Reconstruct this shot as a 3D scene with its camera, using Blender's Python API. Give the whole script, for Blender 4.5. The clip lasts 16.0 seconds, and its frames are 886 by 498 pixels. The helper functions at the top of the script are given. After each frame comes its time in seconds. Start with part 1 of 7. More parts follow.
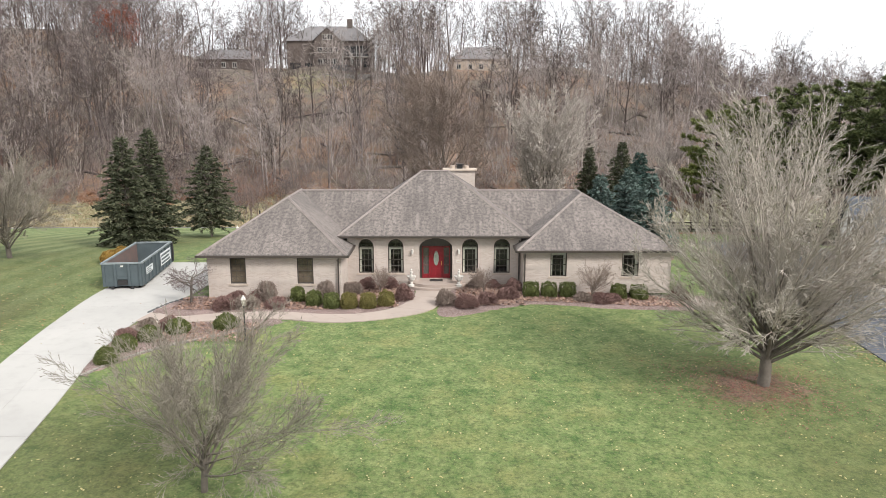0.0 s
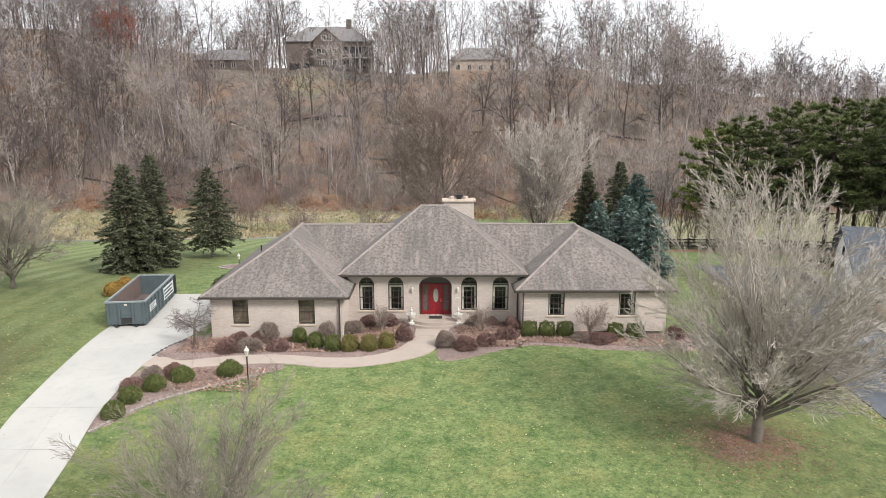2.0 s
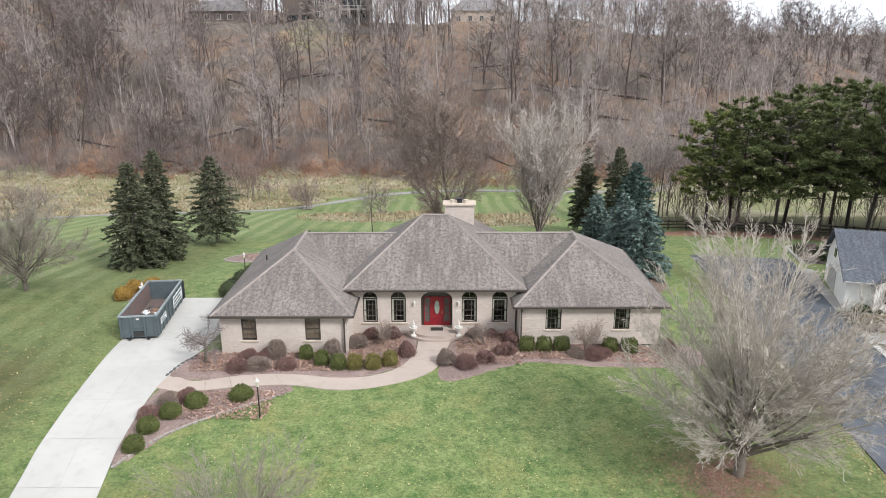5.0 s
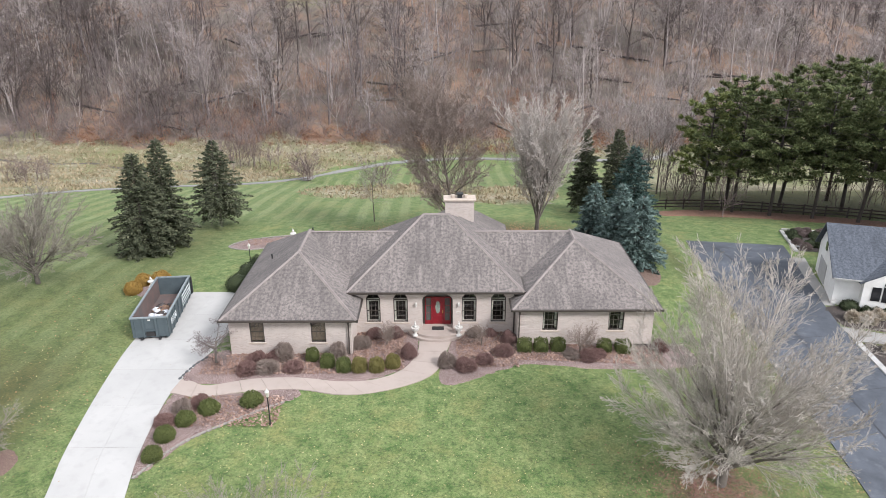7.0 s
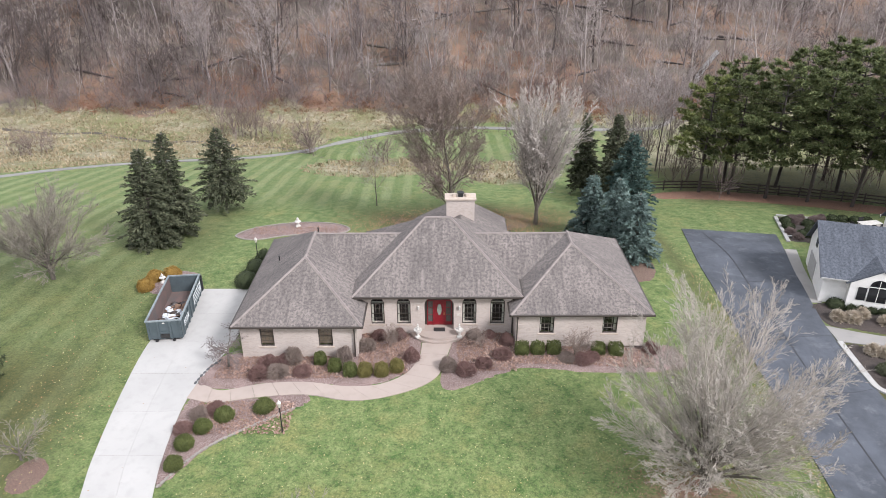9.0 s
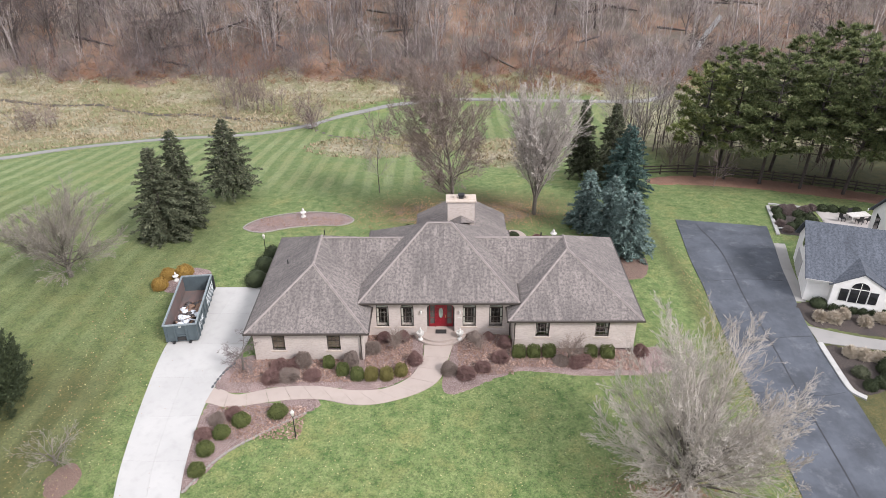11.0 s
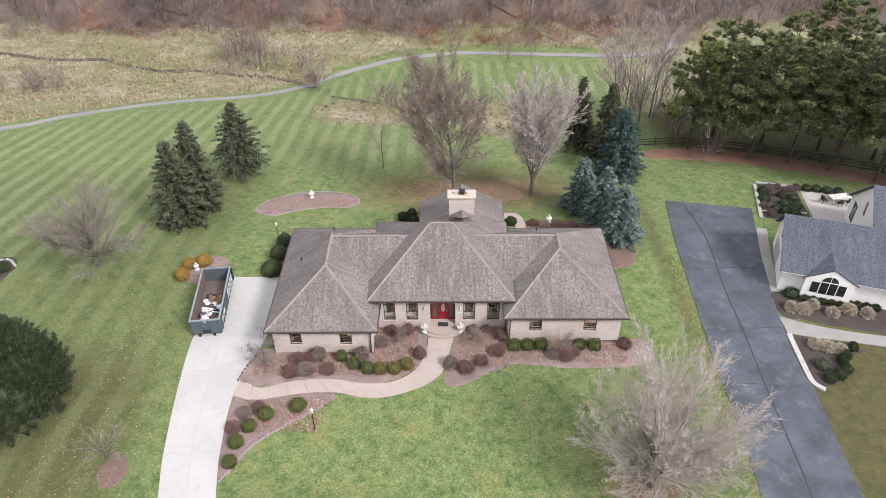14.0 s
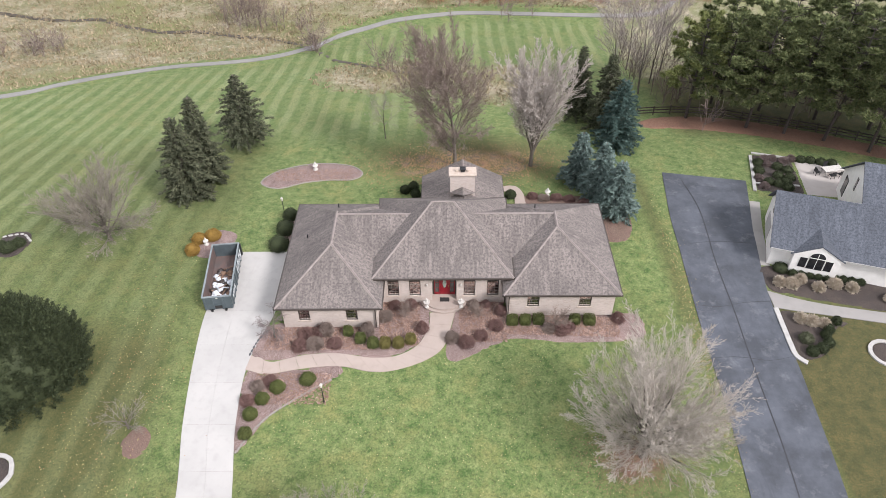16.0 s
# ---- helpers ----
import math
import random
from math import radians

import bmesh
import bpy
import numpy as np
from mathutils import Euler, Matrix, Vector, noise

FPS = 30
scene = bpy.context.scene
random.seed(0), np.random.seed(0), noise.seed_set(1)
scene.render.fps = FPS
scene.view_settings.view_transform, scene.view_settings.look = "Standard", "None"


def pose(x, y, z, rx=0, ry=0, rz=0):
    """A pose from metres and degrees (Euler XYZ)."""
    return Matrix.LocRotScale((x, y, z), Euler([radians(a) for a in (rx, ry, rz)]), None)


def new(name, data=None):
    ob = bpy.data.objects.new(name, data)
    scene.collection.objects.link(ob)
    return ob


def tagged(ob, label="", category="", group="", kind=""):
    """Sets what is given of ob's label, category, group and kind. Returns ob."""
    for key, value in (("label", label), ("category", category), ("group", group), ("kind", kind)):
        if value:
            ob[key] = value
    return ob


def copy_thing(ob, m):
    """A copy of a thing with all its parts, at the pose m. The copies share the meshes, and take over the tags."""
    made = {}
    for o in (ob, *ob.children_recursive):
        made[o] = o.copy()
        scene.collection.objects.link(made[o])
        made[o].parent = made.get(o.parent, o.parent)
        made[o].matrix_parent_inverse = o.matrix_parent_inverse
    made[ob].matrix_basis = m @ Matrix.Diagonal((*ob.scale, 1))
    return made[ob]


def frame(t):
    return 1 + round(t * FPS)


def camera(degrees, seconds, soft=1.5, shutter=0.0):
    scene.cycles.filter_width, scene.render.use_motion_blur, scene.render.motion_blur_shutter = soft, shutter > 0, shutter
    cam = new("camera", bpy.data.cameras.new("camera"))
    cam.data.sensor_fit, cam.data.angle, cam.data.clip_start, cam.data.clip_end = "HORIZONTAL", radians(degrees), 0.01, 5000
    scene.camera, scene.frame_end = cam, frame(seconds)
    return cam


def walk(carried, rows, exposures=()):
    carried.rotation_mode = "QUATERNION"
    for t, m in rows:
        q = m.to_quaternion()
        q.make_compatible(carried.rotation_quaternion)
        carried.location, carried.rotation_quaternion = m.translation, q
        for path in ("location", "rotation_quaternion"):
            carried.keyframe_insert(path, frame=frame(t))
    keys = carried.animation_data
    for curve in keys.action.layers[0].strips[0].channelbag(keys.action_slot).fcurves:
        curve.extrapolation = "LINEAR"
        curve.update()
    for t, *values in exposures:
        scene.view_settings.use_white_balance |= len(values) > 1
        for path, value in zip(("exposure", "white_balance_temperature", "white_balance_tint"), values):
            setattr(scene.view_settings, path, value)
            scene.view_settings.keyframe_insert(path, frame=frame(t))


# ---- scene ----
cam = camera(64.5, 16.0, 0.8)
METRES, EYE, TILT, LEAN, TURN = 33.5, 11.07, -11.5, 0.0, 0.0
ROWS = [
    (0.0, 0.0, 0.0, 0.0, -0.0, 0.0, 0.0),
    (0.5, -0.0002, -0.0027, 0.0166, -0.01, -0.0, 0.0),
    (1.0, -0.0007, -0.0071, 0.0408, -0.02, -0.01, 0.03),
    (1.5, -0.0003, -0.012, 0.0652, -0.04, -0.24, 0.04),
    (2.0, -0.0001, -0.0173, 0.0901, -0.05, -0.72, 0.05),
    (2.5, 0.0002, -0.0227, 0.1141, -0.05, -1.27, 0.08),
    (3.0, 0.0007, -0.0272, 0.1378, -0.05, -1.82, 0.09),
    (3.5, 0.0003, -0.0318, 0.1624, -0.05, -2.39, 0.1),
    (4.0, -0.0004, -0.0357, 0.1872, -0.04, -3.4, 0.09),
    (6.5, -0.0016, -0.063, 0.326, 0.0, -8.89, 0.14),
    (7.0, -0.0019, -0.0695, 0.3568, -0.02, -9.95, 0.15),
    (7.5, -0.0018, -0.076, 0.3892, 0.0, -11.05, 0.16),
    (8.0, -0.0018, -0.0823, 0.4222, 0.02, -12.17, 0.17),
    (8.5, -0.0015, -0.0886, 0.4564, 0.04, -13.3, 0.18),
    (9.0, -0.0018, -0.0952, 0.4916, 0.07, -14.38, 0.19),
    (11.5, -0.0032, -0.133, 0.681, 0.1, -19.9, 0.23),
    (12.0, -0.0032, -0.1407, 0.72, 0.09, -21.02, 0.24),
    (12.5, -0.0032, -0.1482, 0.7593, 0.1, -22.13, 0.26),
    (13.0, -0.0039, -0.1556, 0.7994, 0.12, -23.27, 0.28),
    (13.5, -0.0044, -0.1629, 0.8398, 0.11, -24.45, 0.28),
    (14.0, -0.0045, -0.1694, 0.8797, 0.14, -25.65, 0.31),
    (14.5, -0.0054, -0.1759, 0.9155, 0.15, -26.85, 0.32),
    (15.0, -0.0059, -0.1822, 0.9468, 0.15, -28.01, 0.34),
    (15.5, -0.0066, -0.1862, 0.9681, 0.14, -29.05, 0.36),
    (16.0, -0.0071, -0.1888, 0.9818, 0.13, -30.02, 0.38),
]
walk(cam, [(t, pose(0, 0, EYE, TILT, LEAN, TURN) @ pose(METRES * x, METRES * y, METRES * z, 90 + pitch, roll, yaw)) for t, x, y, z, yaw, pitch, roll in ROWS],
     exposures=[(0.0, 0.8, 6580, 10), (4.0, 0.8, 6430, 9), (6.5, 0.85, 6130, 12), (16.0, 0.84, 6330, 16)])

# ---- world, sun ----
world = bpy.data.worlds.new("overcast_sky")
scene.world = world
world.use_nodes = True
wn, wl = world.node_tree.nodes, world.node_tree.links
sky = wn.new("ShaderNodeTexSky")
sky.sky_type, sky.sun_disc = "NISHITA", False
sky.sun_elevation, sky.sun_rotation = radians(40), radians(130)
sky.air_density, sky.dust_density, sky.ozone_density = 1.0, 3.0, 1.0
sat = wn.new("ShaderNodeHueSaturation")
sat.inputs["Saturation"].default_value = 0.16
wl.new(sky.outputs["Color"], sat.inputs["Color"])
cloud = wn.new("ShaderNodeMix")
cloud.data_type = "RGBA"
cloud.inputs["Factor"].default_value = 0.8
cloud.inputs["B"].default_value = (8.6, 8.9, 9.3, 1.0)
wl.new(sat.outputs["Color"], cloud.inputs["A"])
wl.new(cloud.outputs["Result"], wn["Background"].inputs["Color"])
wn["Background"].inputs["Strength"].default_value = 0.098
sun = new("sun", bpy.data.lights.new("sun", "SUN"))
sun.data.energy, sun.data.angle, sun.data.color = 2.5, radians(14), (1.0, 0.97, 0.94)
sun.matrix_world = pose(0, 0, 60, 50, 0, 50)


# ---- node materials ----
class Mat:
    """A node material in the making."""

    def __init__(self, name, rough=0.8, metal=0.0):
        self.m = bpy.data.materials.new(name)
        self.m.use_nodes = True
        self.n, self.l = self.m.node_tree.nodes, self.m.node_tree.links
        self.b = self.n["Principled BSDF"]
        self.b.inputs["Roughness"].default_value = rough
        self.b.inputs["Metallic"].default_value = metal
        self.tc = self.n.new("ShaderNodeTexCoord")

    def val(self, x, sock):
        if hasattr(x, "is_output"):
            self.l.new(x, sock)
        else:
            sock.default_value = x if not isinstance(x, tuple) or len(x) == 4 else (*x, 1.0)

    def noise(self, scale, detail=4.0, rough=0.55, coord="Object", stretch=None):
        t = self.n.new("ShaderNodeTexNoise")
        t.inputs["Scale"].default_value, t.inputs["Detail"].default_value, t.inputs["Roughness"].default_value = scale, detail, rough
        src = self.tc.outputs[coord]
        if stretch:
            mp = self.n.new("ShaderNodeMapping")
            mp.inputs["Scale"].default_value = stretch
            self.l.new(src, mp.inputs["Vector"])
            src = mp.outputs[0]
        self.l.new(src, t.inputs["Vector"])
        return t.outputs["Fac"]

    def ramp(self, fac, lo, hi):
        t = self.n.new("ShaderNodeMapRange")
        t.inputs["From Min"].default_value, t.inputs["From Max"].default_value = lo, hi
        self.l.new(fac, t.inputs["Value"])
        return t.outputs[0]

    def mix(self, fac, a, b, mode="MIX"):
        t = self.n.new("ShaderNodeMix")
        t.data_type, t.blend_type = "RGBA", mode
        self.val(fac, t.inputs["Factor"])
        self.val(a, t.inputs["A"])
        self.val(b, t.inputs["B"])
        return t.outputs["Result"]

    def math(self, op, a, b=0.0):
        t = self.n.new("ShaderNodeMath")
        t.operation = op
        self.val(a, t.inputs[0])
        self.val(b, t.inputs[1])
        return t.outputs[0]

    def attr(self, name, out="Fac"):
        t = self.n.new("ShaderNodeAttribute")
        t.attribute_name = name
        return t.outputs[out]

    def rand(self):
        return self.n.new("ShaderNodeObjectInfo").outputs["Random"]

    def island(self):
        return self.n.new("ShaderNodeNewGeometry").outputs["Random Per Island"]

    def bump(self, height, strength=0.3, dist=0.02):
        t = self.n.new("ShaderNodeBump")
        t.inputs["Strength"].default_value, t.inputs["Distance"].default_value = strength, dist
        self.l.new(height, t.inputs["Height"])
        self.l.new(t.outputs[0], self.b.inputs["Normal"])
        return self

    def done(self, color):
        self.val(color, self.b.inputs["Base Color"])
        return self.m


def two_tone(name, c1, c2, scale=3.0, rough=0.8, metal=0.0, bump=0.2, fine=40.0, dist=0.01):
    a = Mat(name, rough, metal)
    big, small = a.noise(scale), a.noise(fine, 3.0)
    c = a.mix(a.ramp(big, 0.3, 0.7), c1, c2)
    c = a.mix(a.math("MULTIPLY", a.ramp(small, 0.35, 0.75), 0.25), c, tuple(v * 0.6 for v in c2))
    return a.bump(small, bump, dist).done(c)


def twig_mat(name, c1, c2):
    a = Mat(name, 0.9)
    c = a.mix(a.ramp(a.noise(0.9), 0.35, 0.65), c1, c2)
    c = a.mix(a.math("MULTIPLY", a.island(), 0.45), c, tuple(v * 0.5 for v in c1))
    return a.done(c)


def leaf_mat(name, c1, c2, rough=0.7, blotch=0.8):
    a = Mat(name, rough)
    a.b.inputs["Specular IOR Level"].default_value = 0.2
    c = a.mix(a.island(), c1, c2)
    c = a.mix(a.math("MULTIPLY", a.ramp(a.noise(blotch), 0.4, 0.7), 0.5), c, tuple(v * 0.55 for v in c1))
    return a.done(c)


def brick_mat(name, c1, c2, mortar, bw=0.203, bh=0.0677, gap=0.01):
    a = Mat(name, 0.9)
    t = a.n.new("ShaderNodeTexBrick")
    a.l.new(a.tc.outputs["UV"], t.inputs["Vector"])
    for k, v in (("Scale", 1.0), ("Brick Width", bw), ("Row Height", bh), ("Mortar Size", gap), ("Mortar Smooth", 0.3), ("Bias", 0.0)):
        t.inputs[k].default_value = v
    t.inputs["Color1"].default_value, t.inputs["Color2"].default_value, t.inputs["Mortar"].default_value = (*c1, 1), (*c2, 1), (*mortar, 1)
    stain = a.ramp(a.noise(0.6, 5.0), 0.35, 0.75)
    c = a.mix(a.math("MULTIPLY", stain, 0.35), t.outputs["Color"], tuple(v * 0.72 for v in c2))
    inv = a.math("SUBTRACT", 1.0, t.outputs["Fac"])
    return a.bump(inv, 0.5, 0.008).done(c)


def shingle_mat(name, c1, c2, streak):
    a = Mat(name, 0.95)
    t = a.n.new("ShaderNodeTexBrick")
    a.l.new(a.tc.outputs["UV"], t.inputs["Vector"])
    for k, v in (("Scale", 1.0), ("Brick Width", 0.3), ("Row Height", 0.145), ("Mortar Size", 0.014), ("Mortar Smooth", 0.5), ("Bias", 0.1)):
        t.inputs[k].default_value = v
    t.inputs["Color1"].default_value, t.inputs["Color2"].default_value = (*c1, 1), (*c2, 1)
    t.inputs["Mortar"].default_value = (*[v * 0.3 for v in c2], 1)
    base = a.mix(0.88, t.outputs["Color"], tuple(v * 0.9 for v in c1))
    big = a.ramp(a.noise(1.0, 5.0, 0.65, "UV", (0.35, 0.16, 1.0)), 0.42, 0.62)
    runs = a.ramp(a.noise(1.0, 4.0, 0.65, "UV", (3.0, 0.3, 1.0)), 0.42, 0.62)
    dots = a.ramp(a.noise(1.0, 4.0, 0.7, "UV", (5.2, 4.6, 1.0)), 0.44, 0.6)
    c = a.mix(a.math("MULTIPLY", big, 0.4), base, streak)
    c = a.mix(a.math("MULTIPLY", runs, 0.38), c, streak)
    c = a.mix(a.math("MULTIPLY", dots, 0.66), c, streak)
    pale = a.ramp(a.noise(1.0, 5.0, 0.7, "UV", (1.4, 0.6, 1.0)), 0.56, 0.68)
    c = a.mix(a.math("MULTIPLY", pale, 0.35), c, tuple(v * 1.3 for v in c1))
    grit = a.noise(60.0, 2.0)
    c = a.mix(a.math("MULTIPLY", grit, 0.25), c, streak)
    return a.bump(a.math("SUBTRACT", 1.0, t.outputs["Fac"]), 0.12, 0.01).done(c)


BRICK = brick_mat("cream_brick", (0.5, 0.425, 0.375), (0.41, 0.345, 0.3), (0.48, 0.43, 0.39))
SHINGLE = shingle_mat("brown_grey_shingles", (0.268, 0.23, 0.208), (0.18, 0.155, 0.141), (0.06, 0.053, 0.05))
SLATE = shingle_mat("blue_grey_shingles", (0.125, 0.138, 0.162), (0.07, 0.079, 0.095), (0.03, 0.034, 0.042))
CAPROW = two_tone("ridge_cap", (0.262, 0.222, 0.202), (0.18, 0.152, 0.138), 2.0)
GUTTER = two_tone("brown_gutter", (0.06, 0.048, 0.04), (0.045, 0.036, 0.03), 2.0, 0.5)
SOFFIT = two_tone("soffit", (0.2, 0.16, 0.13), (0.16, 0.13, 0.1), 2.0)
TRIM = two_tone("bronze_trim", (0.055, 0.045, 0.035), (0.04, 0.032, 0.026), 3.0, 0.5)
STONE = two_tone("sill_stone", (0.5, 0.42, 0.35), (0.4, 0.33, 0.27), 3.0)
REDDOOR = two_tone("red_door_paint", (0.225, 0.009, 0.017), (0.165, 0.008, 0.014), 3.0, 0.35, bump=0.05)
MUNTIN = two_tone("tan_muntin", (0.22, 0.2, 0.175), (0.16, 0.145, 0.125), 4.0)
CREAM = two_tone("white_cast_stone", (0.6, 0.575, 0.53), (0.45, 0.43, 0.39), 6.0)
CURTAIN = two_tone("curtain", (0.6, 0.57, 0.5), (0.45, 0.43, 0.38), 6.0)
BLIND = two_tone("brown_blind", (0.16, 0.12, 0.085), (0.11, 0.08, 0.055), 4.0)
BRASS = two_tone("brass", (0.6, 0.42, 0.16), (0.5, 0.34, 0.12), 6.0, 0.35, 1.0, 0.05)
DARKMETAL = two_tone("dark_metal", (0.03, 0.03, 0.032), (0.05, 0.05, 0.05), 6.0, 0.5, 0.6)
MATBLACK = two_tone("black_mat", (0.015, 0.015, 0.015), (0.03, 0.028, 0.026), 9.0)
# near-black paint giving the gloom of unlit rooms behind the panes
ROOMSHADE = two_tone("painted_room_shade", (0.03, 0.027, 0.024), (0.02, 0.018, 0.016), 2.0)
WHITEPAINT = two_tone("white_siding", (0.76, 0.74, 0.7), (0.66, 0.64, 0.6), 1.5)


def glass_mat():
    a = Mat("window_glass", 0.04)
    a.b.inputs["Transmission Weight"].default_value = 1.0
    a.b.inputs["IOR"].default_value = 1.45
    return a.done((0.85, 0.9, 0.88))


GLASS = glass_mat()
DUMPGREY = two_tone("slate_blue_steel", (0.078, 0.1, 0.108), (0.055, 0.072, 0.078), 1.4, 0.55, 0.0, 0.1)
DUMPIN = two_tone("worn_rusty_steel", (0.16, 0.1, 0.085), (0.1, 0.085, 0.08), 1.2, 0.7)
DUMPRIM = two_tone("rubbed_steel_rim", (0.24, 0.27, 0.275), (0.14, 0.165, 0.17), 3.0, 0.5)
WHITEBAG = two_tone("white_bag", (0.72, 0.74, 0.76), (0.5, 0.53, 0.56), 5.0, 0.5)
DARKBAG = two_tone("dark_rubbish", (0.03, 0.028, 0.028), (0.07, 0.05, 0.04), 5.0, 0.5)
CARDBOARD = two_tone("brown_debris", (0.25, 0.16, 0.1), (0.14, 0.08, 0.06), 4.0)


def concrete_mat(name, c1, c2, stain):
    a = Mat(name, 0.9)
    big, mid, fine = a.noise(0.25, 5.0), a.noise(1.6, 5.0), a.noise(90.0, 2.0)
    c = a.mix(a.ramp(big, 0.3, 0.7), c1, c2)
    c = a.mix(a.math("MULTIPLY", a.ramp(mid, 0.5, 0.8), 0.35), c, stain)
    c = a.mix(a.math("MULTIPLY", fine, 0.15), c, stain)
    c = a.mix(a.math("MULTIPLY", a.rand(), 0.12), c, stain)
    return a.bump(fine, 0.15, 0.004).done(c)


CONCRETE = concrete_mat("pale_concrete", (0.44, 0.425, 0.4), (0.37, 0.36, 0.34), (0.27, 0.26, 0.24))
WALKSTONE = concrete_mat("tan_concrete", (0.4, 0.332, 0.286), (0.33, 0.274, 0.237), (0.24, 0.195, 0.165))
PAVEGREY = concrete_mat("grey_concrete", (0.29, 0.275, 0.255), (0.23, 0.22, 0.205), (0.17, 0.16, 0.15))


def asphalt_mat():
    a = Mat("worn_asphalt", 0.85)
    big, mid, fine = a.noise(0.3, 6.0, 0.65), a.noise(1.5, 6.0, 0.65, "Object", (1.0, 0.25, 1.0)), a.noise(70.0, 2.0)
    c = a.mix(a.ramp(big, 0.38, 0.62), (0.03, 0.035, 0.045), (0.074, 0.083, 0.102))
    c = a.mix(a.math("MULTIPLY", a.ramp(mid, 0.55, 0.75), 0.55), c, (0.018, 0.02, 0.024))
    c = a.mix(a.math("MULTIPLY", a.ramp(a.noise(0.7, 7.0, 0.75), 0.55, 0.68), 0.5), c, (0.16, 0.168, 0.182))
    c = a.mix(a.math("MULTIPLY", fine, 0.3), c, (0.14, 0.145, 0.15))
    return a.bump(fine, 0.3, 0.006).done(c)


ASPHALT = asphalt_mat()
SEAL = two_tone("tar_seal", (0.02, 0.021, 0.025), (0.035, 0.036, 0.042), 3.0, 0.6)
PATIOSTONE = concrete_mat("pale_patio_stone", (0.46, 0.42, 0.385), (0.4, 0.365, 0.335), (0.3, 0.27, 0.245))
PATHGREY = concrete_mat("grey_path", (0.26, 0.25, 0.235), (0.2, 0.195, 0.185), (0.14, 0.135, 0.125))


def mulch_mat(name, c1, c2, c3):
    a = Mat(name, 0.95)
    c = a.mix(a.ramp(a.noise(0.8, 4.0), 0.35, 0.65), c1, c2)
    c = a.mix(a.ramp(a.noise(14.0, 4.0, 0.7), 0.45, 0.7), c, c3)
    c = a.mix(a.ramp(a.noise(30.0, 2.0, 0.7), 0.5, 0.72), c, tuple(x * 0.3 for x in c1))
    return a.bump(a.noise(22.0, 3.0, 0.7), 0.8, 0.05).done(c)


MULCH = mulch_mat("leafy_mulch", (0.14, 0.09, 0.08), (0.235, 0.16, 0.142), (0.43, 0.345, 0.31))
REDMULCH = mulch_mat("red_mulch", (0.14, 0.083, 0.066), (0.15, 0.1, 0.075), (0.26, 0.19, 0.145))
DARKMULCH = mulch_mat("dark_mulch", (0.035, 0.028, 0.026), (0.06, 0.045, 0.038), (0.1, 0.08, 0.065))
PINESTRAW = mulch_mat("pine_straw", (0.2, 0.098, 0.062), (0.165, 0.086, 0.055), (0.27, 0.17, 0.115))
EDGING = two_tone("edging_stone", (0.33, 0.3, 0.26), (0.16, 0.145, 0.13), 4.0)
DARKEDGE = two_tone("dark_edging", (0.06, 0.065, 0.07), (0.1, 0.1, 0.1), 4.0)
WHITEEDGE = two_tone("white_kerb", (0.44, 0.425, 0.4), (0.33, 0.32, 0.3), 3.0)


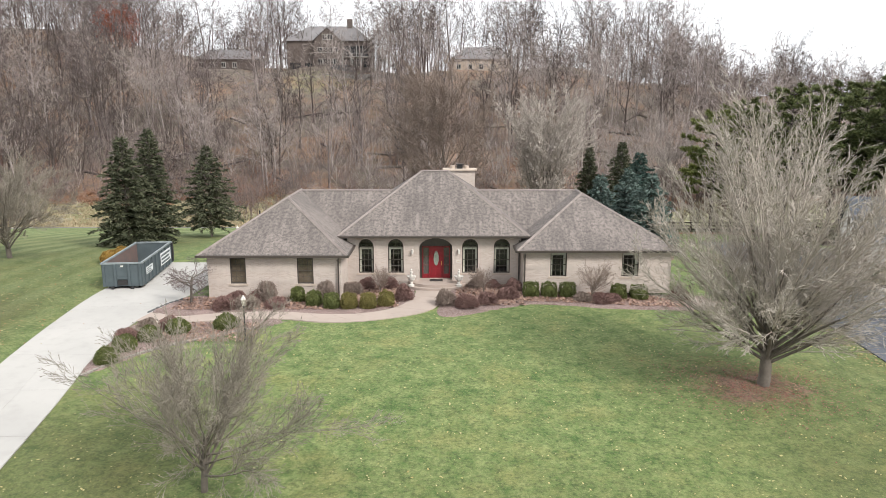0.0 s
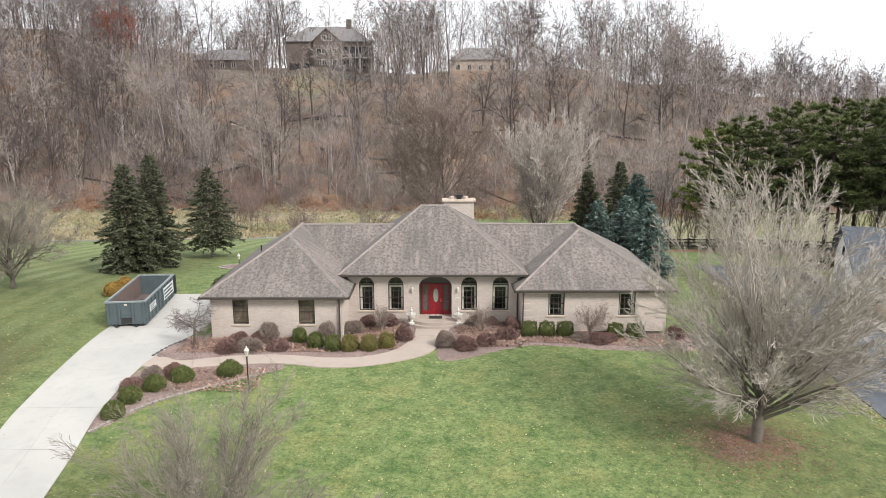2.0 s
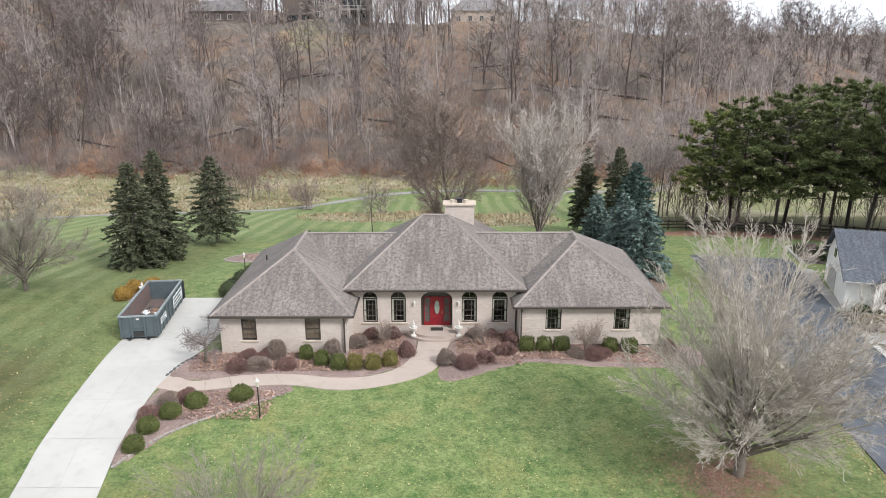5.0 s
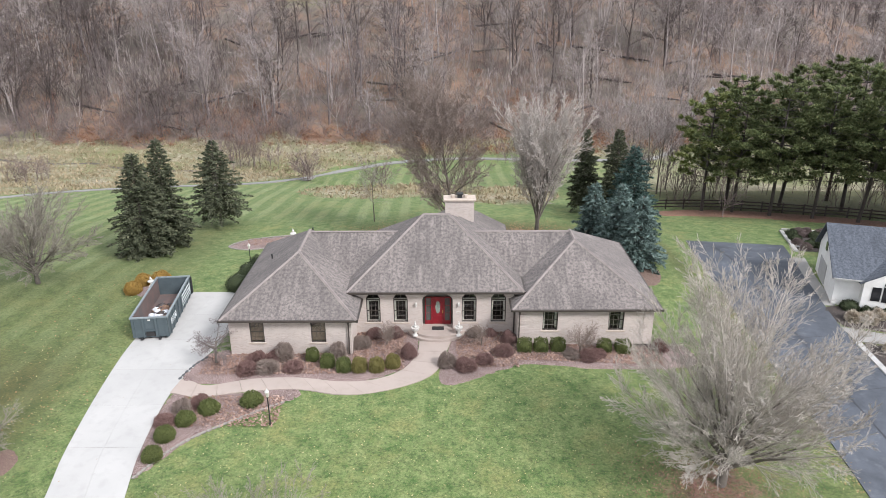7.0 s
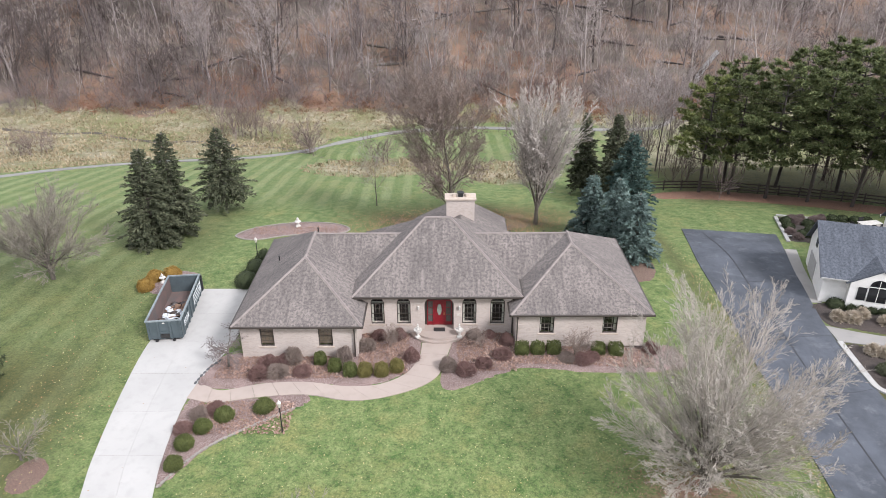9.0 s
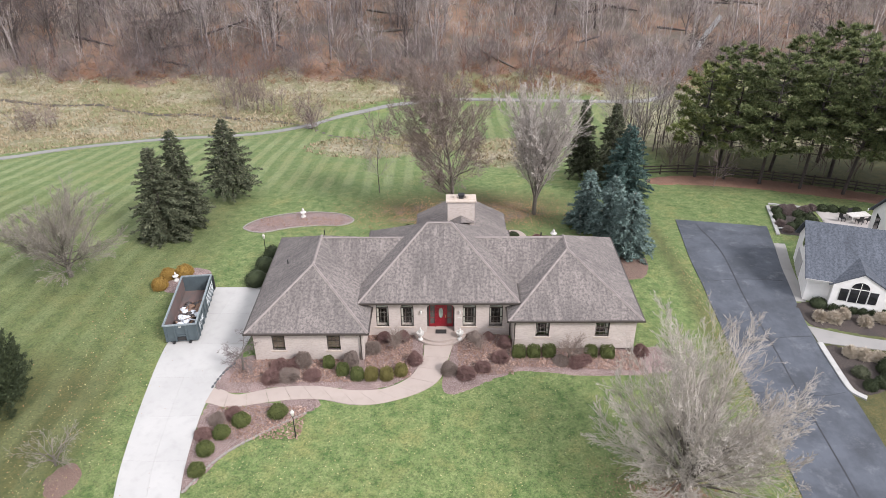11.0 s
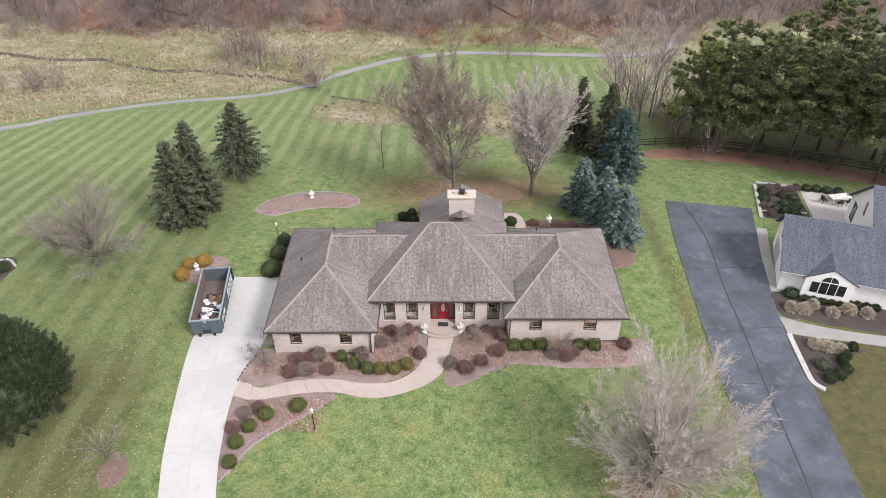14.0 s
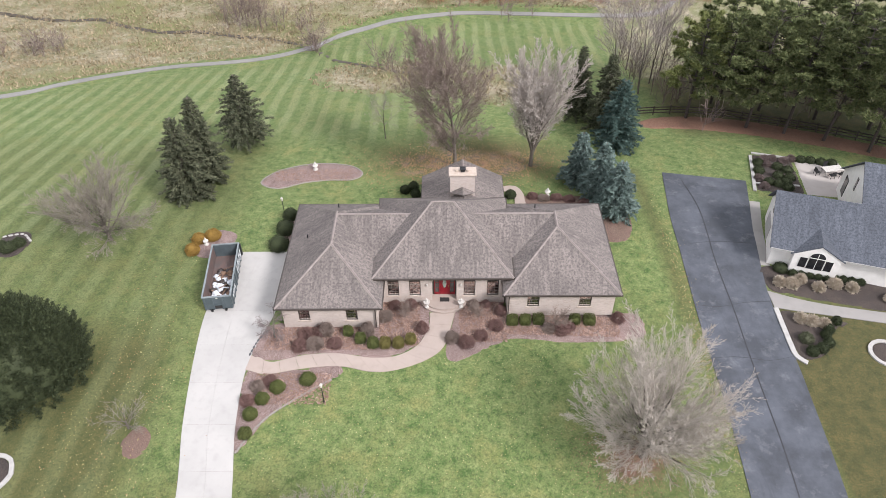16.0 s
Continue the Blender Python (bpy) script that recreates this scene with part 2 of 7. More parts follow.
def ground_mat():
    a = Mat("ground_cover", 0.95)
    big, mid, fine = a.noise(0.09, 4.0), a.noise(0.7, 6.0, 0.7), a.noise(6.0, 5.0, 0.75)
    g = a.mix(a.ramp(a.noise(1.3, 8.0, 0.78), 0.38, 0.62), (0.046, 0.102, 0.018), (0.195, 0.24, 0.085))
    g = a.mix(a.math("MULTIPLY", a.ramp(a.noise(0.4, 6.0, 0.7), 0.5, 0.68), 0.75), g, (0.225, 0.222, 0.075))
    g = a.mix(a.math("MULTIPLY", a.ramp(a.noise(2.2, 4.0, 0.7), 0.52, 0.7), 0.5), g, (0.2, 0.215, 0.08))
    # dark olive grass; the same tone also paints the shade below the pines
    dry_and_shade = a.attr("dry_and_shade")
    g = a.mix(dry_and_shade, g, a.mix(a.ramp(a.noise(1.0, 8.0, 0.78), 0.36, 0.64), (0.037, 0.04, 0.01), (0.1, 0.082, 0.026)))
    wob = a.math("ADD", a.attr("mow"), a.math("MULTIPLY", a.noise(0.15, 3.0), 1.0))
    wave = a.ramp(a.math("SINE", a.math("MULTIPLY", wob, 2.65)), -0.35, 0.55)
    st = a.math("MULTIPLY", wave, a.ramp(a.noise(0.3, 4.0), 0.2, 0.55))
    g = a.mix(a.math("MULTIPLY", a.attr("mown"), 0.6), g, (0.082, 0.128, 0.036))
    g = a.mix(a.math("MULTIPLY", st, a.attr("mown")), g, a.mix(a.ramp(a.noise(0.1, 3.0), 0.4, 0.6), (0.25, 0.285, 0.135), (0.225, 0.235, 0.1)))
    straw = a.mix(a.ramp(a.noise(0.22, 6.0, 0.65), 0.38, 0.6), (0.33, 0.275, 0.19), (0.165, 0.158, 0.078))
    straw = a.mix(a.ramp(a.noise(0.9, 6.0, 0.75), 0.5, 0.68), straw, (0.46, 0.4, 0.3))
    straw = a.mix(a.ramp(a.noise(1.3, 6.0, 0.75), 0.54, 0.68), straw, (0.085, 0.062, 0.04))
    straw = a.mix(a.ramp(a.noise(0.07, 5.0, 0.65), 0.48, 0.6), straw, (0.19, 0.185, 0.08))
    litter = a.mix(a.ramp(a.noise(0.06, 5.0, 0.65), 0.44, 0.6), (0.145, 0.106, 0.1), (0.26, 0.14, 0.1))
    litter = a.mix(a.ramp(a.noise(0.5, 7.0, 0.75), 0.48, 0.66), litter, (0.062, 0.048, 0.046))
    litter = a.mix(a.math("MULTIPLY", a.ramp(a.noise(0.25, 8.0, 0.78), 0.53, 0.66), 0.7), litter, (0.36, 0.28, 0.25))
    litter = a.mix(a.attr("redden"), litter, a.mix(a.ramp(a.noise(5.0, 6.0, 0.78), 0.4, 0.62), (0.135, 0.07, 0.055), (0.255, 0.168, 0.125)))
    edge = a.math("SUBTRACT", mid, 0.5)
    c = a.mix(a.ramp(a.math("ADD", a.attr("meadow"), edge), 0.35, 0.65), g, straw)
    c = a.mix(a.ramp(a.math("ADD", a.attr("litter"), edge), 0.4, 0.6), c, litter)
    c = a.mix(a.math("MULTIPLY", a.ramp(fine, 0.44, 0.64), 0.72), c, (0.035, 0.05, 0.014))
    c = a.mix(a.math("MULTIPLY", a.ramp(a.noise(11.0, 4.0, 0.75), 0.52, 0.68), 0.4), c, a.mix(dry_and_shade, (0.3, 0.31, 0.14), (0.17, 0.14, 0.05)))
    return a.bump(fine, 0.7, 0.06).done(c)


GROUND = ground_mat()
BARK = two_tone("grey_bark", (0.17, 0.145, 0.12), (0.1, 0.085, 0.07), 3.0, 0.95, bump=0.6, fine=18.0)
DARKBARK = two_tone("dark_pine_bark", (0.075, 0.06, 0.052), (0.04, 0.033, 0.03), 3.0, 0.95, bump=0.6, fine=18.0)
TWIG_MAPLE = twig_mat("grey_green_twigs", (0.47, 0.42, 0.365), (0.35, 0.31, 0.265))
TWIG_PALE = twig_mat("pale_twigs", (0.43, 0.375, 0.335), (0.33, 0.28, 0.245))
TWIG_PALEGREY = twig_mat("pale_grey_twigs", (0.27, 0.24, 0.19), (0.19, 0.165, 0.135))
TWIG_BROWN = twig_mat("brown_twigs", (0.27, 0.21, 0.175), (0.19, 0.145, 0.12))
TWIG_WOODS = twig_mat("woods_twigs", (0.215, 0.175, 0.165), (0.125, 0.1, 0.095))
TWIG_WHITE = twig_mat("whitish_twigs", (0.48, 0.43, 0.38), (0.36, 0.315, 0.28))
TWIG_ASH = twig_mat("ash_grey_twigs", (0.36, 0.31, 0.285), (0.25, 0.21, 0.195))
TWIG_DARK = twig_mat("dark_brown_twigs", (0.11, 0.085, 0.075), (0.065, 0.05, 0.045))
TWIG_BRUSH = twig_mat("brush_twigs", (0.21, 0.158, 0.144), (0.14, 0.102, 0.092))
TWIG_RUSTY = twig_mat("rusty_twigs", (0.24, 0.12, 0.075), (0.16, 0.085, 0.06))
TWIG_RED = twig_mat("red_twigs", (0.215, 0.125, 0.108), (0.16, 0.092, 0.08))
RUST = leaf_mat("rust_leaves", (0.3, 0.09, 0.045), (0.2, 0.06, 0.035))
BRUSHLEAF = leaf_mat("brown_brush_leaves", (0.3, 0.15, 0.085), (0.2, 0.115, 0.075))
SPRUCE = leaf_mat("spruce_needles", (0.04, 0.05, 0.028), (0.13, 0.135, 0.08))
BLUESPRUCE = leaf_mat("blue_spruce_needles", (0.075, 0.115, 0.1), (0.2, 0.262, 0.232))
BLUEGREEN = leaf_mat("bluegreen_needles", (0.045, 0.08, 0.065), (0.08, 0.125, 0.11))
PINE = leaf_mat("pine_needles", (0.038, 0.06, 0.021), (0.26, 0.28, 0.12))
PINE_YELLOW = leaf_mat("yellowish_pine_needles", (0.09, 0.115, 0.034), (0.25, 0.265, 0.095))
YEW = leaf_mat("dark_yew", (0.018, 0.027, 0.013), (0.075, 0.09, 0.042))
BOXWOOD = leaf_mat("boxwood", (0.05, 0.07, 0.019), (0.15, 0.16, 0.055))
BOXTAN = leaf_mat("bronzed_boxwood", (0.11, 0.1, 0.03), (0.215, 0.185, 0.066))
GOLDEN = leaf_mat("golden_shrub", (0.2, 0.12, 0.03), (0.32, 0.2, 0.05))
ORANGELEAF = leaf_mat("orange_brown_leaves", (0.26, 0.15, 0.075), (0.38, 0.24, 0.13))
DEADLEAF = leaf_mat("pale_fallen_leaves", (0.36, 0.31, 0.12), (0.45, 0.41, 0.22))
GRASSBROWN = leaf_mat("pale_grass_plume", (0.4, 0.34, 0.26), (0.52, 0.45, 0.36))
FENCEWOOD = two_tone("dark_fence_wood", (0.05, 0.036, 0.03), (0.035, 0.026, 0.022), 3.0)


# ---- building helpers ----
def box_uv(bm):
    uv = bm.loops.layers.uv.verify()
    for f in bm.faces:
        n = f.normal
        if abs(n.z) > 0.995:
            t, b = Vector((1, 0, 0)), Vector((0, 1, 0))
        else:
            t = Vector((0, 0, 1)).cross(n).normalized()
            b = n.cross(t)
        for lp in f.loops:
            lp[uv].uv = (lp.vert.co.dot(t), lp.vert.co.dot(b))


def part(name, bm, material, parent=None, label="", smooth=False):
    bm.normal_update()
    box_uv(bm)
    me = bpy.data.meshes.new(name)
    bm.to_mesh(me)
    bm.free()
    me.materials.append(material)
    if smooth:
        me.shade_smooth()
    ob = new(name, me)
    if parent:
        ob.parent = parent
    if label:
        ob["label"] = label
    return ob


def raw(name, verts, faces, material, parent=None, label=""):
    """One mesh from arrays of corners and faces (all faces alike)."""
    me = bpy.data.meshes.new(name)
    verts, faces = np.asarray(verts, dtype=np.float32), np.asarray(faces, dtype=np.int32)
    k = faces.shape[1]
    me.vertices.add(len(verts))
    me.vertices.foreach_set("co", verts.ravel())
    me.loops.add(faces.size)
    me.loops.foreach_set("vertex_index", faces.ravel())
    me.polygons.add(len(faces))
    me.polygons.foreach_set("loop_start", np.arange(len(faces), dtype=np.int32) * k)
    me.update(calc_edges=True)
    me.materials.append(material)
    ob = new(name, me)
    if parent:
        ob.parent = parent
    if label:
        ob["label"] = label
    return ob


def empty(name, x, y, z, rz=0.0, label="", category="", group=""):
    ob = new(name)
    ob.empty_display_size = 0.3
    ob.matrix_world = pose(x, y, z, 0, 0, rz)
    return tagged(ob, label, category, group)


def box(bm, x0, x1, y0, y1, z0, z1, bevel=0.0):
    r = bmesh.ops.create_cube(bm, size=1.0, matrix=Matrix.LocRotScale(((x0 + x1) / 2, (y0 + y1) / 2, (z0 + z1) / 2), None, (x1 - x0, y1 - y0, z1 - z0)))
    if bevel:
        edges = list({e for v in r["verts"] for e in v.link_edges})
        bmesh.ops.bevel(bm, geom=edges, offset=bevel, segments=2, affect="EDGES", profile=0.6)
    return bm


def boxed(*a, **k):
    return box(bmesh.new(), *a, **k)


def prism(points, y0, y1):
    """A solid from an outline in x and z, from y0 to y1."""
    bm = bmesh.new()
    a = [bm.verts.new((x, y0, z)) for x, z in points]
    b = [bm.verts.new((x, y1, z)) for x, z in points]
    bm.faces.new(a)
    bm.faces.new(b[::-1])
    n = len(points)
    for i in range(n):
        bm.faces.new((a[i], b[i], b[(i + 1) % n], a[(i + 1) % n]))
    bmesh.ops.recalc_face_normals(bm, faces=bm.faces)
    return bm


def lathe(profile, seg=14):
    """A turned form from (radius, height) pairs."""
    bm = bmesh.new()
    rings = [[bm.verts.new((r * math.cos(2 * math.pi * i / seg), r * math.sin(2 * math.pi * i / seg), z)) for i in range(seg)] for r, z in profile]
    for a, b in zip(rings, rings[1:]):
        for i in range(seg):
            bm.faces.new((a[i], a[(i + 1) % seg], b[(i + 1) % seg], b[i]))
    bm.faces.new(rings[0][::-1])
    bm.faces.new(rings[-1])
    return bm


# ---- ground ----
PROFILE_Y = [-60, 20, 30, 40, 52, 58, 65, 75, 85, 95, 105, 115, 130, 138, 148, 160, 175, 195, 215, 226, 240, 300, 3000]
PROFILE_Z = [-1.6, -0.8, -0.4, -0.3, -0.3, -0.7, -1.5, -2.6, -3.9, -5.3, -7, -8.2, -8.2, -7, -3, 0.5, 5.5, 12, 18.5, 21.8, 22.5, 22.5, 22.5]


def zg(x, y):
    """The height of the ground."""
    x, y = np.asarray(x, dtype=float), np.asarray(y, dtype=float)
    z = np.interp(y, PROFILE_Y, PROFILE_Z)
    z = z - 0.045 * np.clip(x - 6, 0, 18) * np.clip((60 - y) / 20, 0, 1)
    hill = np.clip((y - 135) / 60, 0, 1)
    z = z + hill * (np.clip((-x - 60) / 60, 0, 1) * 3 + np.clip((-x - 92) / 50, 0, 1) * np.clip((y - 165) / 70, 0, 1) * 13 - np.clip((x - 45) / 80, 0, 1) * 12)
    z = z + hill * 0.8 * (np.sin(x * 0.09 + y * 0.05) + np.sin(x * 0.17 - y * 0.11 + 1.3))
    return z


def zf(x, y):
    return float(zg(x, y))


def path_edge(x):
    """The line of the cart path behind the back lawn."""
    return np.interp(x, [-140, -62.8, -56.9, -50.4, -43.2, -34.9, -30.7, -26.3, -21.9, -18.7, -14.0, -9.2, -0.7, 6.1, 26.5, 35.5, 40, 45, 52, 60, 140], [55, 88.2, 92.5, 96.8, 100.4, 102.6, 104.0, 106.6, 110.9, 115.5, 118.8, 121.9, 124.3, 124.8, 123.4, 123.6, 126.5, 134, 146, 158, 240])


def creek_line(x):
    """The line of the creek through the meadow."""
    return np.interp(x, [-140, -83, -76, -69, -64, -58, -51, -43, -38.6, -33.5, -28.4, -24.5, -21, -18.3, -12.6, -7, 0], [131, 127.4, 125.1, 123.6, 124.5, 121.4, 118.7, 118.9, 117.3, 116.1, 115.0, 112.4, 109, 105.2, 102.1, 98.9, 95])


def make_ground():
    xs = np.concatenate([np.linspace(-1600, -130, 14)[:-1], np.arange(-130, 131, 1.3), np.linspace(130, 1600, 14)[1:]])
    ys = np.concatenate([np.linspace(-1200, -40, 8)[:-1], np.arange(-40, 246, 1.1), np.linspace(250, 2600, 14)])
    X, Y = np.meshgrid(xs, ys)
    Z = zg(X, Y)
    fine = (np.abs(X) < 130) & (Y > -40) & (Y < 246)
    rough = np.clip((Y - path_edge(X)) / 4, 0, 1)
    nz = np.array([noise.noise((x * 0.5, y * 0.5, 0.0)) for x, y in zip(X.ravel(), Y.ravel())]).reshape(X.shape)
    Z = Z + np.where(fine, nz * (0.03 + 0.22 * rough), 0)
    Z = Z - 0.75 * np.exp(-((Y - creek_line(X)) / 1.3) ** 2) * np.clip((X + 100) / 8, 0, 1) * np.clip((-X - 1) / 4, 0, 1)
    nx, ny = len(xs), len(ys)
    idx = np.arange(nx * ny).reshape(ny, nx)
    faces = np.stack([idx[:-1, :-1], idx[:-1, 1:], idx[1:, 1:], idx[1:, :-1]], -1).reshape(-1, 4)
    ob = raw("ground", np.stack([X, Y, Z], -1).reshape(-1, 3), faces, GROUND)
    ob.data.shade_smooth()
    # rough meadow: beyond the path on one side, round the creek, and strips below the woods
    meadow = np.clip((Y - path_edge(X) - 1) / 3, 0, 1) * (X < -20)
    meadow = np.maximum(meadow, np.clip(1.3 - np.hypot((X + 8) / 13, (Y - 97 - 0.1 * X) / 8), 0, 1))
    meadow = np.maximum(meadow, np.clip(1.4 - np.hypot((X - 9) / 7, (Y - 92) / 9), 0, 1))
    meadow = np.maximum(meadow, np.clip((Y - path_edge(X) - 3) / 3, 0, 1))
    clearing = np.clip(1.6 - np.hypot((X + 37) / 17, (Y - 212) / 13), 0, 1)
    meadow = np.maximum(meadow, 0.4 * clearing)
    meadow = np.maximum(meadow, 0.6 * np.clip((X - 24) / 5, 0, 1) * np.clip((Y - 92) / 3, 0, 1))
    litter = np.clip((Y - 134 - 2.5 * np.sin(X * 0.13) - 2 * np.sin(X * 0.37 + 1)) / 4, 0, 1) * (1 - 0.45 * clearing)
    litter = np.maximum(litter, 0.56 * np.clip(1.8 - np.hypot((X - 13.2) / 2.6, (Y - 28.6) / 2.0), 0, 1))
    litter = np.maximum(litter, 0.5 * np.clip(1.7 - np.hypot((X - 2) / 9, (Y - 67.5) / 4), 0, 1))
    redden = np.clip(2.2 - np.hypot((X - 13.2) / 2.6, (Y - 28.6) / 2.2), 0, 1)
    dry_and_shade = 0.3 * np.clip((X - 6) / 9, 0, 1) * np.clip((46 - Y) / 6, 0, 1)
    dry_and_shade = np.maximum(dry_and_shade, 1.0 * np.clip((X - 26.5) / 2, 0, 1) * np.clip((48 - Y) / 5, 0, 1))
    dry_and_shade = np.maximum(dry_and_shade, 0.95 * np.clip((-X - 21) / 4, 0, 1) * np.clip((48 - Y) / 10, 0, 1))
    dry_and_shade = np.maximum(dry_and_shade, 0.5 * np.clip((23 - Y) / 9, 0, 1))
    dry_and_shade = np.maximum(dry_and_shade, 0.5 * np.clip((-X - 5) / 5, 0, 1) * np.clip((30 - Y) / 6, 0, 1))
    dry_and_shade = np.maximum(dry_and_shade, 0.5 * np.clip((X - 9) / 4, 0, 1) * np.clip((30 - Y) / 8, 0, 1))
    dry_and_shade = np.maximum(dry_and_shade, 0.45 * np.clip((-X - 20) / 4, 0, 1) * np.clip((78 - Y) / 8, 0, 1))
    dry_and_shade = np.maximum(dry_and_shade, 0.85 * np.clip(1.5 - np.hypot((X - 3) / 11, (Y - 69) / 5), 0, 1))
    dry_and_shade = np.maximum(dry_and_shade, 0.6 * np.clip(1.6 - np.abs(X - 21.3 + 0.05 * (Y - 45)) / 0.9, 0, 1) * (Y < 66))
    # pine shade painted into the ground colour below the grove
    dry_and_shade = np.maximum(dry_and_shade, 0.95 * np.clip((X - 27) / 3, 0, 1) * np.clip((Y - 73) / 4, 0, 1) * np.clip((104 - Y) / 4, 0, 1))
    mown = 0.64 * np.clip((Y - 72) / 5, 0, 1) * np.clip((path_edge(X) - Y - 2) / 3, 0, 1)
    mown = mown * np.maximum(np.clip((1 - X) / 6, 0, 1), np.clip((Y - 97) / 4, 0, 1))
    mown = np.maximum(mown, 0.52 * np.clip((-X - 28) / 5, 0, 1) * np.clip((Y - 47) / 10, 0, 1) * np.clip((path_edge(X) - Y - 2) / 3, 0, 1))
    mown = np.maximum(mown, 0.24 * np.clip((-X - 21) / 3, 0, 1) * np.clip((66 - Y) / 8, 0, 1))
    mow = X + 0.0035 * (np.minimum(X, -15) + 15) * (Y - 80)
    for key, arr in (("meadow", meadow), ("litter", litter), ("dry_and_shade", dry_and_shade), ("mown", mown), ("mow", mow), ("redden", redden)):
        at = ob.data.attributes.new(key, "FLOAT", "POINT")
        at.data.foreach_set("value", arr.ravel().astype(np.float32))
    tagged(ob, "green lawn running into straw meadow and leaf-littered hillside", "ground", kind="structure")
    return ob


make_ground()


def smooth_line(points, step=0.5):
    """A smooth open curve through the points (Catmull-Rom)."""
    p = [Vector(q) for q in points]
    p = [p[0] * 2 - p[1]] + p + [p[-1] * 2 - p[-2]]
    out = []
    for i in range(1, len(p) - 2):
        n = max(2, int((p[i + 1] - p[i]).length / step))
        for k in range(n):
            t = k / n
            out.append(0.5 * (2 * p[i] + (p[i + 1] - p[i - 1]) * t + (2 * p[i - 1] - 5 * p[i] + 4 * p[i + 1] - p[i + 2]) * t * t + (3 * p[i] - p[i - 1] - 3 * p[i + 1] + p[i + 2]) * t ** 3))
    out.append(p[-2])
    return [(v.x, v.y) for v in out]


def resample(line, n):
    a = np.array(line)
    d = np.concatenate([[0], np.cumsum(np.hypot(*np.diff(a, axis=0).T))])
    s = np.linspace(0, d[-1], n)
    return np.stack([np.interp(s, d, a[:, 0]), np.interp(s, d, a[:, 1])], -1)


def strip(name, left, right, lift, material, parent=None, across=4, step=0.6, skirt=0.15, label=""):
    """A slab between two lines, laid on the ground and lift above it."""
    left, right = smooth_line(left), smooth_line(right)
    n = max(3, int(max(len(left), len(right)) * 0.5 / step) + 1)
    L, R = resample(left, n), resample(right, n)
    bm = bmesh.new()
    rows = []
    for a, b in zip(L, R):
        pts = [a + (b - a) * k / across for k in range(across + 1)]
        row = [bm.verts.new((x, y, zf(x, y) + lift)) for x, y in pts]
        row = [bm.verts.new((pts[0][0], pts[0][1], row[0].co.z - skirt))] + row + [bm.verts.new((pts[-1][0], pts[-1][1], row[-1].co.z - skirt))]
        rows.append(row)
    for a, b in zip(rows, rows[1:]):
        for k in range(len(a) - 1):
            bm.faces.new((a[k], a[k + 1], b[k + 1], b[k]))
    for end in (rows[0], rows[-1]):
        bm.faces.new(end)
    bmesh.ops.recalc_face_normals(bm, faces=bm.faces)
    return part(name, bm, material, parent, label)


def closed_line(points, step=0.4):
    line = smooth_line([points[-1]] + points + [points[0], points[1]], step)
    a = np.array(line)
    start = np.argmin(np.hypot(*(a[:len(a) // 2] - np.array(points[0])).T))
    end = len(a) // 2 + np.argmin(np.hypot(*(a[len(a) // 2:] - np.array(points[0])).T))
    return [tuple(v) for v in a[start:end]]


def bed(name, points, lift, material, label="", rough=0.04, round_it=True, grow=0.0):
    """A planting bed: a mounded sheet of mulch inside an outline."""
    line = closed_line(points) if round_it else [tuple(p) for p in resample(points + [points[0]], 60)[:-1]]
    if grow:
        a = np.array(line)
        t = np.roll(a, -1, 0) - np.roll(a, 1, 0)
        t /= np.maximum(np.hypot(t[:, 0], t[:, 1])[:, None], 1e-6)
        turn = np.sign(np.sum(a[:, 0] * np.roll(a[:, 1], -1) - a[:, 1] * np.roll(a[:, 0], -1)))
        line = [tuple(p) for p in a + np.stack([t[:, 1], -t[:, 0]], -1) * grow * turn]
    bm = bmesh.new()
    vs = [bm.verts.new((x, y, 0)) for x, y in line]
    es = [bm.edges.new((vs[i], vs[(i + 1) % len(vs)])) for i in range(len(vs))]
    bmesh.ops.triangle_fill(bm, edges=es, use_beauty=True)
    for axis in (0, 1):
        lo, hi = min(p[axis] for p in line), max(p[axis] for p in line)
        for v in np.arange(lo + 0.5, hi, 0.5):
            co, no = [0, 0, 0], [0, 0, 0]
            co[axis], no[axis] = v, 1
            bmesh.ops.bisect_plane(bm, geom=bm.verts[:] + bm.edges[:] + bm.faces[:], plane_co=co, plane_no=no, dist=0.0005)
    for v in bm.verts:
        edge = any(len(e.link_faces) < 2 for e in v.link_edges)
        x, y = v.co.x, v.co.y
        v.co.z = zf(x, y) + (-0.02 if edge else lift + rough * noise.noise((x * 1.7, y * 1.7, 3.0)))
    bmesh.ops.recalc_face_normals(bm, faces=bm.faces)
    ob = part(name, bm, material)
    ob.data.shade_smooth()
    return tagged(ob, label, "flower bed")


